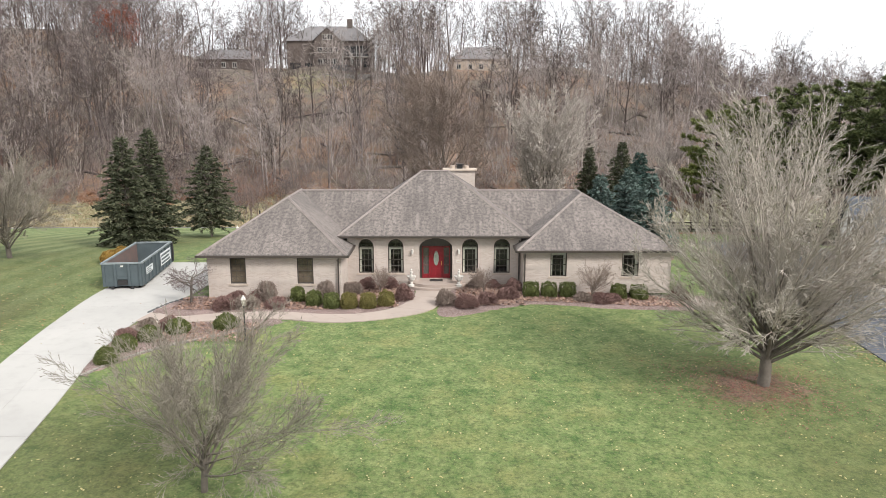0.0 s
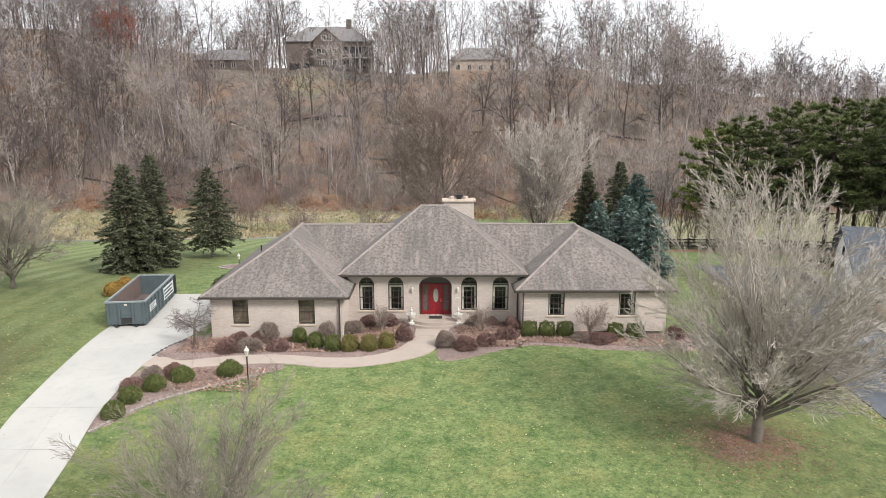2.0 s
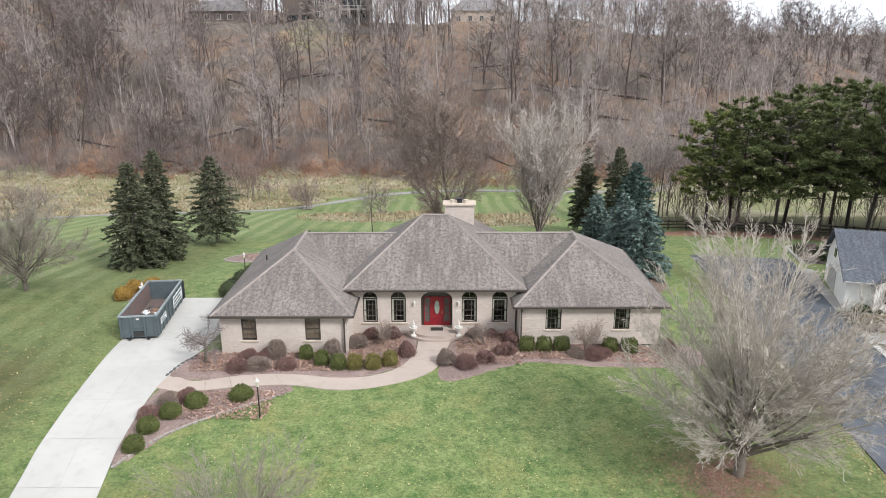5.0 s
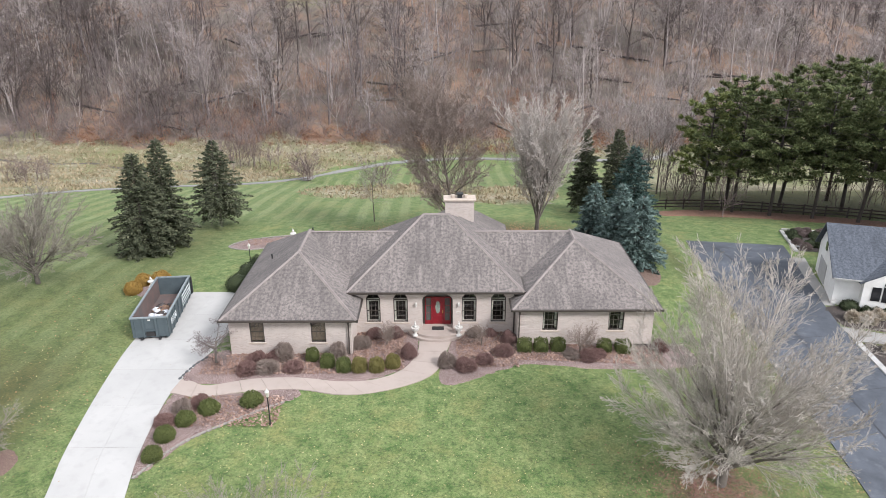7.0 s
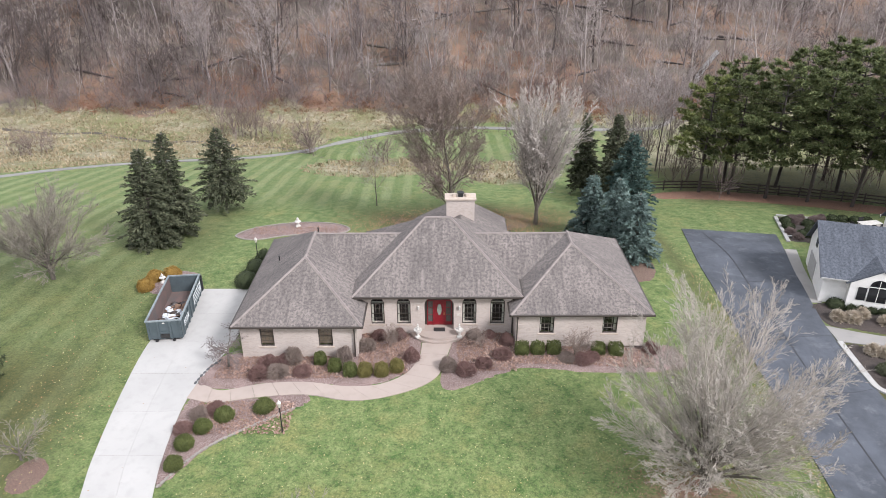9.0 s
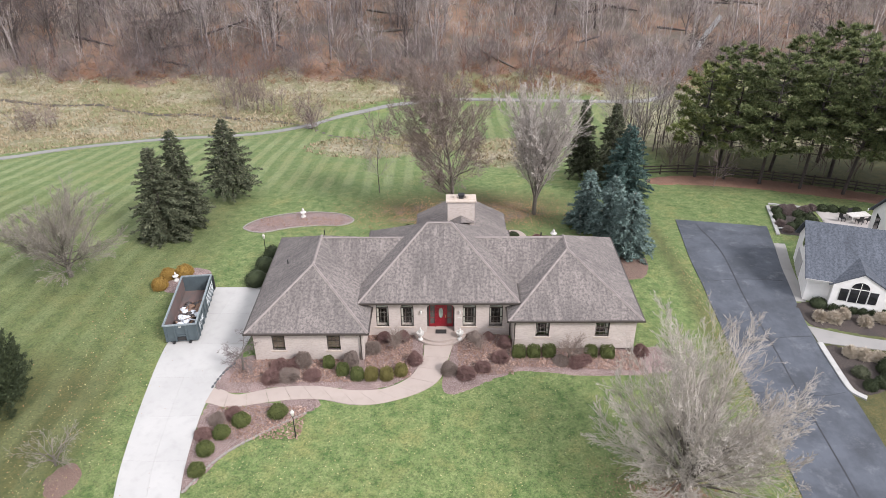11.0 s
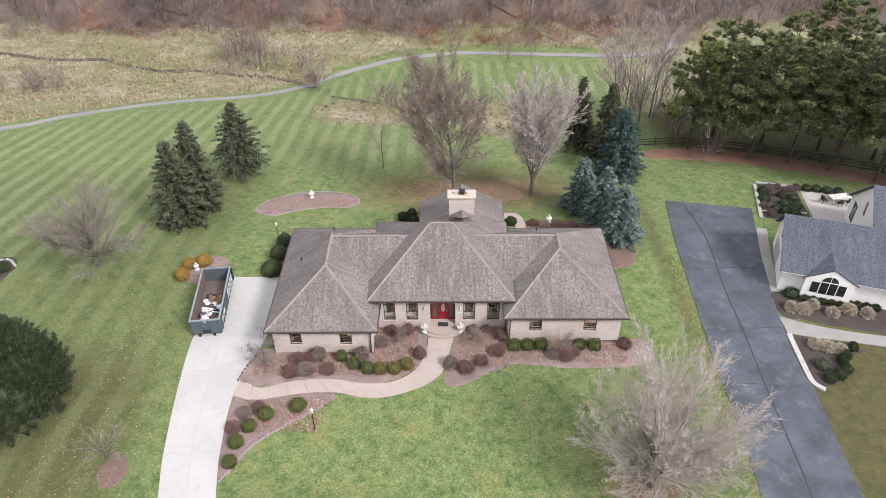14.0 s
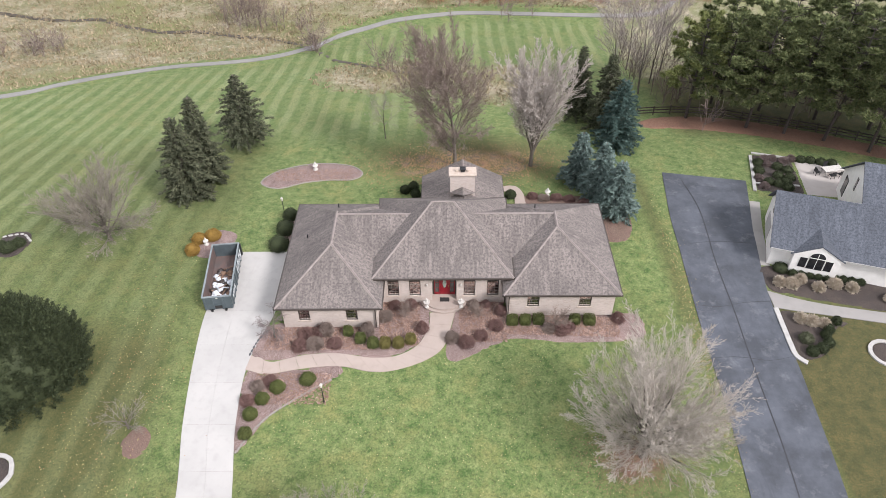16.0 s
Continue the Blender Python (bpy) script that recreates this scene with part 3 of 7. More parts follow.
def edging(name, points, material, size=0.22, label="", closed=False, category="edging"):
    """A row of single low stones along a line, each a part."""
    line = closed_line(points) if closed else smooth_line(points)
    n = max(3, int(sum(math.dist(a, b) for a, b in zip(line, line[1:])) / size))
    pts = resample(line, n)
    head = empty(name, pts[0][0], pts[0][1], zf(*pts[0]), 0, label, category)
    me = []
    rng = random.Random(len(line))
    for k in range(4):
        bm = bmesh.new()
        bmesh.ops.create_icosphere(bm, subdivisions=1, radius=0.5)
        for v in bm.verts:
            v.co *= rng.uniform(0.8, 1.1)
            v.co.x *= size * 1.25
            v.co.y *= size * 0.75
            v.co.z *= size * 0.6
        ob = part("stone", bm, material, head)
        me.append(ob.data)
        bpy.data.objects.remove(ob)
    for i, (x, y) in enumerate(pts[:290]):
        ob = new("stone", me[i % 4])
        ob.parent = head
        q = pts[min(i + 1, n - 1)] - pts[max(i - 1, 0)]
        ob.matrix_basis = Matrix.Translation((x - pts[0][0], y - pts[0][1], zf(x, y) - zf(*pts[0]) + 0.05)) @ Matrix.Rotation(math.atan2(q[1], q[0]), 4, "Z")
    return head


def kerb(points, label, width=0.34, closed=False):
    """A low continuous white kerb along a line."""
    line = np.array(closed_line(points) if closed else smooth_line(points))
    if closed:
        line = np.concatenate([line, line[:1]])
    t = np.gradient(line, axis=0)
    t /= np.hypot(t[:, 0], t[:, 1])[:, None]
    n = np.stack([-t[:, 1], t[:, 0]], -1) * width / 2
    pick = slice(None, None, 2)
    L, R = [tuple(p) for p in (line + n)[pick]], [tuple(p) for p in (line - n)[pick]]
    if closed:
        L, R = L + L[:1], R + R[:1]
    ob = strip("kerb", L, R, 0.14, WHITEEDGE, None, 1, 0.3)
    return tagged(ob, label, "kerb", "white kerbs")


# driveway: poured concrete slabs with joints between them
def driveway():
    top = empty("driveway", -18.3, 40, zf(-18.3, 40), 0, "pale concrete driveway of jointed slabs beside the house", "driveway")
    top["kind"] = "structure"
    left = smooth_line([(-17.2, 4), (-18.4, 16), (-19.15, 25.4), (-20.2, 31), (-21.0, 37), (-21.4, 42.7), (-20.9, 47), (-20.3, 50.7)])
    mid = smooth_line([(-14.9, 4), (-16.2, 16), (-17.2, 25.4), (-18.2, 31), (-18.75, 37), (-18.9, 42.7), (-18.4, 47), (-18.0, 50.7)])
    right = smooth_line([(-12.7, 4), (-14.0, 16), (-15.25, 25.4), (-16.2, 31), (-16.55, 36.4), (-16.0, 39.6), (-15.3, 42.7), (-15.1, 47), (-15.3, 50.7)])
    n = 12
    for a, b in ((left, mid), (mid, right)):
        A, B = resample(a, n * 6 + 1), resample(b, n * 6 + 1)
        for i in range(n):
            bm = bmesh.new()
            rows = []
            for k in range(7):
                j = i * 6 + k
                p, q = A[j], B[j]
                u = (q - p) / np.hypot(*(q - p))
                v = np.array([-u[1], u[0]]) * (0.007 if k == 0 else -0.007 if k == 6 else 0)
                p, q = p + u * 0.004 + v, q - u * 0.004 + v
                row = []
                for s in (0, 0, 0.5, 1, 1):
                    x, y = p + (q - p) * s
                    row.append((x + 18.3, y - 40, zf(x, y) + 0.05 - zf(-18.3, 40)))
                row[0] = (row[0][0], row[0][1], row[0][2] - 0.12)
                row[-1] = (row[-1][0], row[-1][1], row[-1][2] - 0.12)
                rows.append([bm.verts.new(v) for v in row])
            for r, s in zip(rows, rows[1:]):
                for k in range(4):
                    bm.faces.new((r[k], r[k + 1], s[k + 1], s[k]))
            part("slab", bm, CONCRETE, top)
    base = strip("joint_bed", [(x + 18.3, y - 40) for x, y in left[::6]], [(x + 18.3, y - 40) for x, y in right[::6]], 0.0, PAVEGREY)
    for v in base.data.vertices:
        v.co.z = zf(v.co.x - 18.3, v.co.y + 40) + 0.03 - zf(-18.3, 40)
    base.parent = top


driveway()

# front walk, porch
walk_top = empty("front_walk", -8, 37, zf(-8, 37), 0, "curving tan concrete walk from driveway to porch", "path")
walk_top["kind"] = "structure"
NORTH = [(-16.4, 37.9), (-15.5, 37.6), (-14.6, 37.15), (-12.0, 37.9), (-9.2, 38.05), (-6.6, 37.6), (-4.5, 37.75), (-2.9, 38.7), (-2.15, 39.9), (-1.75, 41.2), (-1.7, 42.6)]
SOUTH = [(-16.6, 36.4), (-15.8, 36.2), (-14.8, 35.9), (-12.0, 36.5), (-9.0, 36.75), (-6.6, 36.2), (-4.7, 36.25), (-2.2, 37.2), (-0.6, 38.6), (0.0, 40.6), (0.45, 42.6)]
nl, sl = resample(smooth_line(NORTH), 85), resample(smooth_line(SOUTH), 85)
for i in range(14):
    a, b = nl[i * 6:i * 6 + 7], sl[i * 6:i * 6 + 7]
    off = lambda line: [(x + 8, y - 37) for x, y in line]
    seg = strip("slab", off(a[[0, 2, 4, 6]] + (a[6] - a[0]) * [[0.006], [0], [0], [-0.006]]), off(b[[0, 2, 4, 6]] + (b[6] - b[0]) * [[0.006], [0], [0], [-0.006]]), 0.06, WALKSTONE, walk_top, step=0.3)
    for v in seg.data.vertices:
        skirt = v.co.z - zf(v.co.x, v.co.y) < -0.01
        v.co.z = zf(v.co.x - 8, v.co.y + 37) - zf(-8, 37) + (-0.09 if skirt else 0.055)


def porch():
    top = empty("porch", -0.5, 43.95, -0.3, 0, "rounded tan concrete porch step before the entrance", "porch")
    for name, r, z0, z1 in (("step", 2.05, 0.0, 0.2), ("landing", 1.75, 0.2, 0.38)):
        pts = [(-r * 1.0, 0.9)] + [(-r * math.cos(a), -r * 0.78 * math.sin(a) + 0.1) for a in np.linspace(0, math.pi, 25)] + [(r, 0.9)]
        bm = bmesh.new()
        f = bm.faces.new([bm.verts.new((x, y, z0)) for x, y in pts])
        g = bmesh.ops.extrude_face_region(bm, geom=[f])
        bmesh.ops.translate(bm, vec=(0, 0, z1 - z0), verts=[v for v in g["geom"] if isinstance(v, bmesh.types.BMVert)])
        bmesh.ops.recalc_face_normals(bm, faces=bm.faces)
        part(name, bm, WALKSTONE, top)


porch()

# the neighbour's asphalt drive
road = strip("asphalt_drive", [(18.5, 4), (20.2, 16), (21.0, 25.6), (21.5, 34), (21.75, 41.4), (22.2, 50), (22.7, 57), (24.0, 65.2)], [(25.5, 4), (27.0, 16), (27.85, 25.7), (28.3, 32), (28.7, 38), (28.8, 44), (29.4, 49), (30.8, 56), (32.7, 63.2)], 0.05, ASPHALT, across=6)
tagged(road, "worn dark blue-grey asphalt driveway with sealed cracks", "driveway", kind="structure")
for i, (pts, w) in enumerate([([(25.7, 63.5), (25.9, 57), (25.3, 50), (25.2, 43), (24.9, 36), (24.6, 28), (23.8, 18)], 0.06), ([(21.9, 44), (24, 43.8), (26.5, 44.3), (28.7, 44.4)], 0.035), ([(21.7, 38), (24, 38.2), (26.5, 37.8), (28.5, 38.2)], 0.035), ([(23.5, 52), (26, 52.3), (29.5, 52)], 0.05)]):
    s = strip("crack_seal", [(x - w, y - w * 0.7) for x, y in pts], [(x + w, y + w * 0.7) for x, y in pts], 0.056, SEAL, None, 1)
    tagged(s, "dark tar line sealing a crack in the asphalt", "tar line", "crack seals")

PATH_X = (-120, -90, -62.8, -56.9, -50.4, -43.2, -34.9, -30.7, -26.3, -21.9, -18.7, -14.0, -9.2, -0.7, 6.1, 26.5, 35.5, 40, 45, 52, 60)
cart = strip("cart_path", [(x, float(path_edge(x)) + 0.75) for x in PATH_X], [(x + 0.3, float(path_edge(x)) - 0.75) for x in PATH_X], 0.12, PATHGREY, None, 2, 1.5, 0.4)
tagged(cart, "narrow grey paved path winding along the meadow", "path", kind="structure")

# beds
bed("flower_bed", [(-16.2, 38.2), (-15.9, 40.2), (-14.5, 41.2), (-10, 41.2), (-6.2, 41.3), (-6.0, 44.3), (-2.6, 44.3), (-1.95, 42.2), (-2.3, 40.2), (-3.2, 38.9), (-4.8, 38.0), (-6.8, 37.9), (-9.2, 38.3), (-12, 38.2), (-14.6, 37.5)], 0.05, MULCH, "leaf-strewn brown mulch bed round a bare maple", grow=0.28)
bed("flower_bed", [(0.75, 42.6), (1.6, 44.3), (4.6, 44.3), (4.9, 42.6), (14.2, 42.6), (16.3, 42.4), (16.5, 40.6), (14.6, 39.9), (9.7, 39.5), (5.6, 39.9), (4.0, 39.3), (2.0, 38.2), (0.2, 37.4), (-0.2, 38.6), (0.25, 40.5)], 0.05, MULCH, "leaf-strewn brown mulch bed with boxwoods along brick", grow=0.28)
bed("flower_bed", [(-16.2, 36.2), (-14.8, 35.7), (-12, 36.3), (-9.0, 36.55), (-9.6, 35.4), (-11.3, 34.2), (-13.0, 33.2), (-14.2, 31.8), (-15.4, 29.6), (-15.75, 28.9), (-16.1, 31), (-16.35, 33.5)], 0.04, MULCH, "narrow mulch bed along the driveway edge", grow=0.28)
KIDNEY = [(-20.7, 63.3), (-19.3, 65.9), (-15.5, 67.6), (-11.5, 67.2), (-9.7, 65.4), (-10.6, 63.9), (-13.3, 63.8), (-16.0, 63.2), (-18.6, 62.0)]
bed("flower_bed", KIDNEY, 0.06, MULCH, "kidney-shaped mulch bed in the back lawn")
edging("bed_edging", KIDNEY, EDGING, 0.28, "low stone edging round the kidney-shaped bed", True)
bed("flower_bed", [(-24.3, 50.4), (-24.4, 53), (-22.8, 54.2), (-21.0, 53.4), (-21.2, 50.8), (-22.8, 49.8)], 0.05, MULCH, "small mulch bed beside the dumpster")
bed("flower_bed", [(-17.2, 51.0), (-16.7, 54.5), (-15.6, 57.0), (-14.6, 56.5), (-14.4, 51.2), (-15.6, 50.9)], 0.05, MULCH, "mulch bed along the side of the house")
bed("flower_bed", [(6.6, 56.2), (7.8, 60.0), (11.5, 60.2), (16.5, 59.5), (18.5, 56), (17.5, 52.5), (15.2, 52.5), (14.6, 56.0)], 0.05, REDMULCH, "dark red mulch bed behind the house")
bed("flower_bed", [(-24.4, 29.8), (-23.4, 31.2), (-22.3, 30.2), (-22.6, 28.6), (-23.8, 28.5)], 0.04, REDMULCH, "small mulch ring round a low ornamental tree")
bed("pine_straw_strip", [(24.5, 78.6), (29, 80.2), (36.5, 79.2), (44.5, 75.6), (52.5, 71), (62, 66), (62, 62.5), (51.5, 67.5), (44, 71.5), (36, 74.8), (29, 76.4), (25, 76.6)], 0.04, PINESTRAW, "orange strip of fallen pine needles along the fence")
edging("bed_edging", [(-16.5, 38.0), (-16.2, 39.3), (-15.6, 40.5)], DARKEDGE, 0.3, "dark stone edging at the driveway corner")
edging("bed_edging", [(-15.7, 28.9), (-14.1, 31.7), (-11.3, 34.1), (-9.6, 35.3)], EDGING, 0.3, "pale stone edging between bed and lawn")


# ---- the house ----
house = empty("house", 0, 0, 0, 0, "one-storey cream brick house with brown hip roofs", "house")


def hip(name, x0, x1, y0, y1, ze, ridge, thick=0.16, material=None, gable_back=False):
    """A hip roof: eaves rectangle, ridge given by its two ends, with fascia edge and closed underside."""
    a, b = Vector(ridge[0]), Vector(ridge[1])
    bm = bmesh.new()
    c = [bm.verts.new(p) for p in ((x0, y0, ze), (x1, y0, ze), (x1, y1, ze), (x0, y1, ze))]
    d = [bm.verts.new((v.co.x, v.co.y, ze - thick)) for v in c]
    ra, rb = bm.verts.new(a), bm.verts.new(b)
    if abs(a.x - b.x) > abs(a.y - b.y):
        faces = [(c[0], c[1], rb, ra), (c[1], c[2], rb), (c[2], c[3], ra, rb), (c[3], c[0], ra)]
    else:
        faces = [(c[0], c[1], ra), (c[1], c[2], rb, ra), (c[2], c[3], rb), (c[3], c[0], ra, rb)]
    for f in faces:
        bm.faces.new(f)
    roof = part(name, bm_clean(bm, d), material or SHINGLE, house)
    # fascia board and gutter along each eave
    for i in range(4):
        p, q = c_pos(x0, x1, y0, y1, i)
        board(p, q, ze, thick)
    s = bmesh.new()
    box(s, x0 + 0.02, x1 - 0.02, y0 + 0.02, y1 - 0.02, ze - thick, ze - thick + 0.03)
    part("soffit", s, SOFFIT, house)
    # ridge and hip caps
    for p, q in ((a, b), (a, Vector((x0, y0, ze))), (a if a.y < b.y else b, Vector((x1, y0, ze)))) if abs(a.y - b.y) > abs(a.x - b.x) else ((a, b), (a, Vector((x0, y0, ze))), (b, Vector((x1, y0, ze)))):
        cap_row(p, q)
    return roof


def bm_clean(bm, extra):
    for v in extra:
        bm.verts.remove(v)
    bmesh.ops.recalc_face_normals(bm, faces=bm.faces)
    for f in bm.faces:
        if f.normal.z < 0:
            f.normal_flip()
    return bm


def c_pos(x0, x1, y0, y1, i):
    pts = [(x0, y0), (x1, y0), (x1, y1), (x0, y1)]
    return pts[i], pts[(i + 1) % 4]


def board(p, q, ze, thick):
    bm = bmesh.new()
    d = Vector((q[0] - p[0], q[1] - p[1], 0))
    n = Vector((d.y, -d.x, 0)).normalized()
    L = d.length
    box(bm, -0.1, L + 0.1, 0.0, 0.11, -0.015 - 0.12, -0.012)
    box(bm, 0, L, -0.02, 0.0, -thick, -0.005)
    m = Matrix.Translation((p[0], p[1], ze)) @ Matrix((d.normalized(), n, Vector((0, 0, 1)))).transposed().to_4x4()
    bm.transform(m)
    bmesh.ops.recalc_face_normals(bm, faces=bm.faces)
    part("gutter", bm, GUTTER, house)


def cap_row(p, q):
    """The row of cap shingles along a ridge or hip."""
    bm = bmesh.new()
    L = (q - p).length
    n = max(2, int(L / 0.3))
    for i in range(n):
        a, b = i * L / n, (i + 1.15) * L / n
        vs = [bm.verts.new(v) for v in ((a, -0.115, -0.045), (a, 0, 0.03), (a, 0.115, -0.045), (b, -0.115, -0.03), (b, 0, 0.045), (b, 0.115, -0.03))]
        bm.faces.new((vs[0], vs[3], vs[4], vs[1]))
        bm.faces.new((vs[1], vs[4], vs[5], vs[2]))
    d = (q - p).normalized()
    s = Vector((0, 0, 1)).cross(d).normalized()
    m = Matrix.Translation(p + Vector((0, 0, 0.02))) @ Matrix((d, s, d.cross(s))).transposed().to_4x4()
    bm.transform(m)
    tagged(part("ridge_capping", bm, CAPROW, house), kind="stuff")


hip("roof", -6.65, 5.46, 43.45, 54.65, 3.07, ((-1.52, 49.6, 6.6), (0.4, 49.6, 6.6)))
hip("roof", -14.55, -5.68, 40.6, 54.6, 2.42, ((-10.1, 45.5, 5.28), (-10.1, 49.9, 5.28)))
hip("roof", 4.55, 14.5, 42.05, 54.5, 2.42, ((9.45, 47.7, 5.28), (9.45, 49.8, 5.28)))
hip("roof", -12.2, 11.8, 44.9, 54.3, 2.3, ((-10.1, 49.6, 5.24), (9.45, 49.6, 5.24)))


def rear_roof():
    x0, x1, xr, y0, y1, ze, zr = -2.7, 5.45, 1.4, 51.5, 59.4, 2.3, 4.35
    bm = bmesh.new()
    for xa in (x0, x1):
        v = [bm.verts.new(p) for p in ((xa, y0, ze), (xa, y1, ze), (xr, y1, zr), (xr, y0, zr))]
        f = bm.faces.new(v)
        f.normal_update()
        if f.normal.z < 0:
            f.normal_flip()
    part("roof", bm, SHINGLE, house)
    cap_row(Vector((xr, y1, zr)), Vector((xr, 55, zr)))
    bm = prism([(x0 + 0.35, -0.3), (x1 - 0.35, -0.3), (x1 - 0.35, ze), (xr, zr - 0.12), (x0 + 0.35, ze)], 53.0, 59.0)
    part("wall", bm, BRICK, house)
    for xa in (x0, x1):
        bm = bmesh.new()
        box(bm, xa - 0.06, xa + 0.05, 54.7, y1, ze - 0.13, ze - 0.02)
        part("gutter", bm, GUTTER, house)


rear_roof()


def arch_pts(xa, xb, zs, n=12):
    """The curve of a round head from xa to xb above the springing height zs."""
    c, r = (xa + xb) / 2, (xb - xa) / 2
    return [(c - r * math.cos(a), zs + r * math.sin(a)) for a in np.linspace(0, math.pi, n)]


def front_wall(x0, x1, y, z0, z1, openings, depth=0.14, back=0.3):
    """A brick front wall with openings (xa, xb, za, zb, rise): rise 0 is a flat head, else the height of its arch."""
    bm = bmesh.new()
    quad = lambda p: bm.faces.new([bm.verts.new(v) for v in p])
    x = x0
    for xa, xb, za, zb, rise in sorted(openings):
        quad([(x, y, z0), (xa, y, z0), (xa, y, z1), (x, y, z1)])
        if za > z0:
            quad([(xa, y, z0), (xb, y, z0), (xb, y, za), (xa, y, za)])
        head = head_line(xa, xb, zb, rise)
        for (p, pz), (q, qz) in zip(head, head[1:]):
            quad([(p, y, pz), (q, y, qz), (q, y, z1), (p, y, z1)])
            quad([(p, y, pz), (p, y + depth, pz), (q, y + depth, qz), (q, y, qz)])
        for px, s in ((xa, 1), (xb, -1)):
            quad([(px, y, za), (px, y + depth, za), (px, y + depth, zb - rise), (px, y, zb - rise)][::s])
        quad([(xa, y, za), (xb, y, za), (xb, y + depth, za), (xa, y + depth, za)])
        x = xb
    quad([(x, y, z0), (x1, y, z0), (x1, y, z1), (x, y, z1)])
    part("wall", bm, BRICK, house)


def head_line(xa, xb, zb, rise):
    if not rise:
        return [(xa, zb), (xb, zb)]
    c, r = (xa + xb) / 2, (xb - xa) / 2
    return [(c - r * math.cos(a), zb - rise + rise * math.sin(a)) for a in np.linspace(0, math.pi, 15)]


def window(xa, xb, za, zb, y, rise, blind):
    """A double-hung window with muntins, set back in its opening, with a sill, glass and what hangs behind."""
    w = empty("window", 0, 0, 0)
    w.parent = house
    yf = y + 0.08
    f = bmesh.new()
    t = 0.06
    outer = [(xa, za)] + head_line(xa, xb, zb, rise) + [(xb, za)]
    inner = [(xa + t, za + t)] + head_line(xa + t, xb - t, zb - t, rise and rise - t / 2) + [(xb - t, za + t)]
    fr = []
    for yy, pts in ((yf, outer), (yf, inner), (yf + 0.06, inner)):
        fr.append([f.verts.new((px, yy, pz)) for px, pz in pts])
    n = len(outer)
    for i in range(n):
        j = (i + 1) % n
        f.faces.new((fr[0][i], fr[0][j], fr[1][j], fr[1][i]))
        f.faces.new((fr[1][i], fr[1][j], fr[2][j], fr[2][i]))
    part("frame", f, TRIM, w)
    spring = zb - rise - (0.02 if rise else t)
    midz = (za + spring) / 2
    s = bmesh.new()
    box(s, xa + t, xb - t, yf + 0.01, yf + 0.05, midz - 0.025, midz + 0.025)
    part("sash_rail", s, TRIM, w)
    if rise:
        part("transom_bar", boxed(xa + t, xb - t, yf - 0.005, yf + 0.05, spring - 0.045, spring + 0.03), TRIM, w)
    g = bmesh.new()
    for i in (1, 2):
        px = xa + t + (xb - xa - 2 * t) * i / 3
        box(g, px - 0.009, px + 0.009, yf + 0.02, yf + 0.04, za + t, spring)
    for zz in ((za + t + midz) / 2, (midz + spring) / 2):
        box(g, xa + t, xb - t, yf + 0.021, yf + 0.039, zz - 0.009, zz + 0.009)
    if rise:
        c = (xa + xb) / 2
        box(g, c - 0.011, c + 0.011, yf + 0.02, yf + 0.04, spring, zb - t)
    part("muntin", g, TRIM if blind else MUNTIN, w)
    p = bmesh.new()
    p.faces.new([p.verts.new((px, yf + 0.045, pz)) for px, pz in inner])
    pane = part("pane", p, GLASS, w)
    pane.visible_shadow = False
    b = bmesh.new()
    box(b, xa - 0.12, xb + 0.12, y - 0.05, y + 0.1, za - 0.11, za - 0.004)
    part("sill", b, STONE, w)
    if blind:
        b = bmesh.new()
        k = int((zb - za - 0.12) / 0.06)
        for i in range(k):
            z = za + 0.06 + i * 0.06
            box(b, xa + 0.02, xb - 0.02, yf + 0.12, yf + 0.135, z, z + 0.052)
        part("blind", b, BLIND, w, "closed brown blind")
    else:
        for s0, s1 in ((xa, xa + 0.17), (xb - 0.17, xb)):
            b = bmesh.new()
            for i in range(5):
                u, v = s0 + (s1 - s0) * i / 5, s0 + (s1 - s0) * (i + 1) / 5
                box(b, u, v, yf + 0.16 + 0.02 * (i % 2), yf + 0.18 + 0.02 * (i % 2), za, spring)
            part("curtain", b, CURTAIN, w)
        b = bmesh.new()
        box(b, xa, xb, yf + 0.15, yf + 0.19, spring - 0.2, spring)
        part("valance", b, CURTAIN, w)
    # added box behind the glass, interior shade put into its dark colour
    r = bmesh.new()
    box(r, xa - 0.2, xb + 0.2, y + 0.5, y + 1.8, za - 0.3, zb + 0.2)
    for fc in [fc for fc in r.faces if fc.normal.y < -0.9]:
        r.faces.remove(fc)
    part("room", r, ROOMSHADE, w)
    return w


MIDW = [(-5.39, -4.42), (-3.51, -2.52), (1.22, 2.24), (3.24, 4.28)]
front_wall(-6.1, 4.95, 43.85, -0.35, 2.98, [(a, b, 0.58, 2.8, 0.5) for a, b in MIDW] + [(-1.52, 0.6, 0.0, 2.85, 0.65)], 0.3)
for a, b in MIDW:
    window(a, b, 0.58, 2.8, 43.85, 0.5, False)
LW = [(-12.76, -11.81), (-8.75, -7.77)]
RW = [(6.64, 7.66), (11.07, 12.12)]
front_wall(-14.1, -6.1, 40.95, -0.35, 2.3, [(a, b, 0.6, 2.2, 0) for a, b in LW])
front_wall(4.95, 14.1, 42.35, -0.35, 2.3, [(a, b, 0.7, 2.26, 0) for a, b in RW])
for a, b in LW:
    window(a, b, 0.6, 2.2, 40.95, 0, True)
for a, b in RW:
    window(a, b, 0.7, 2.26, 42.35, 0, False)


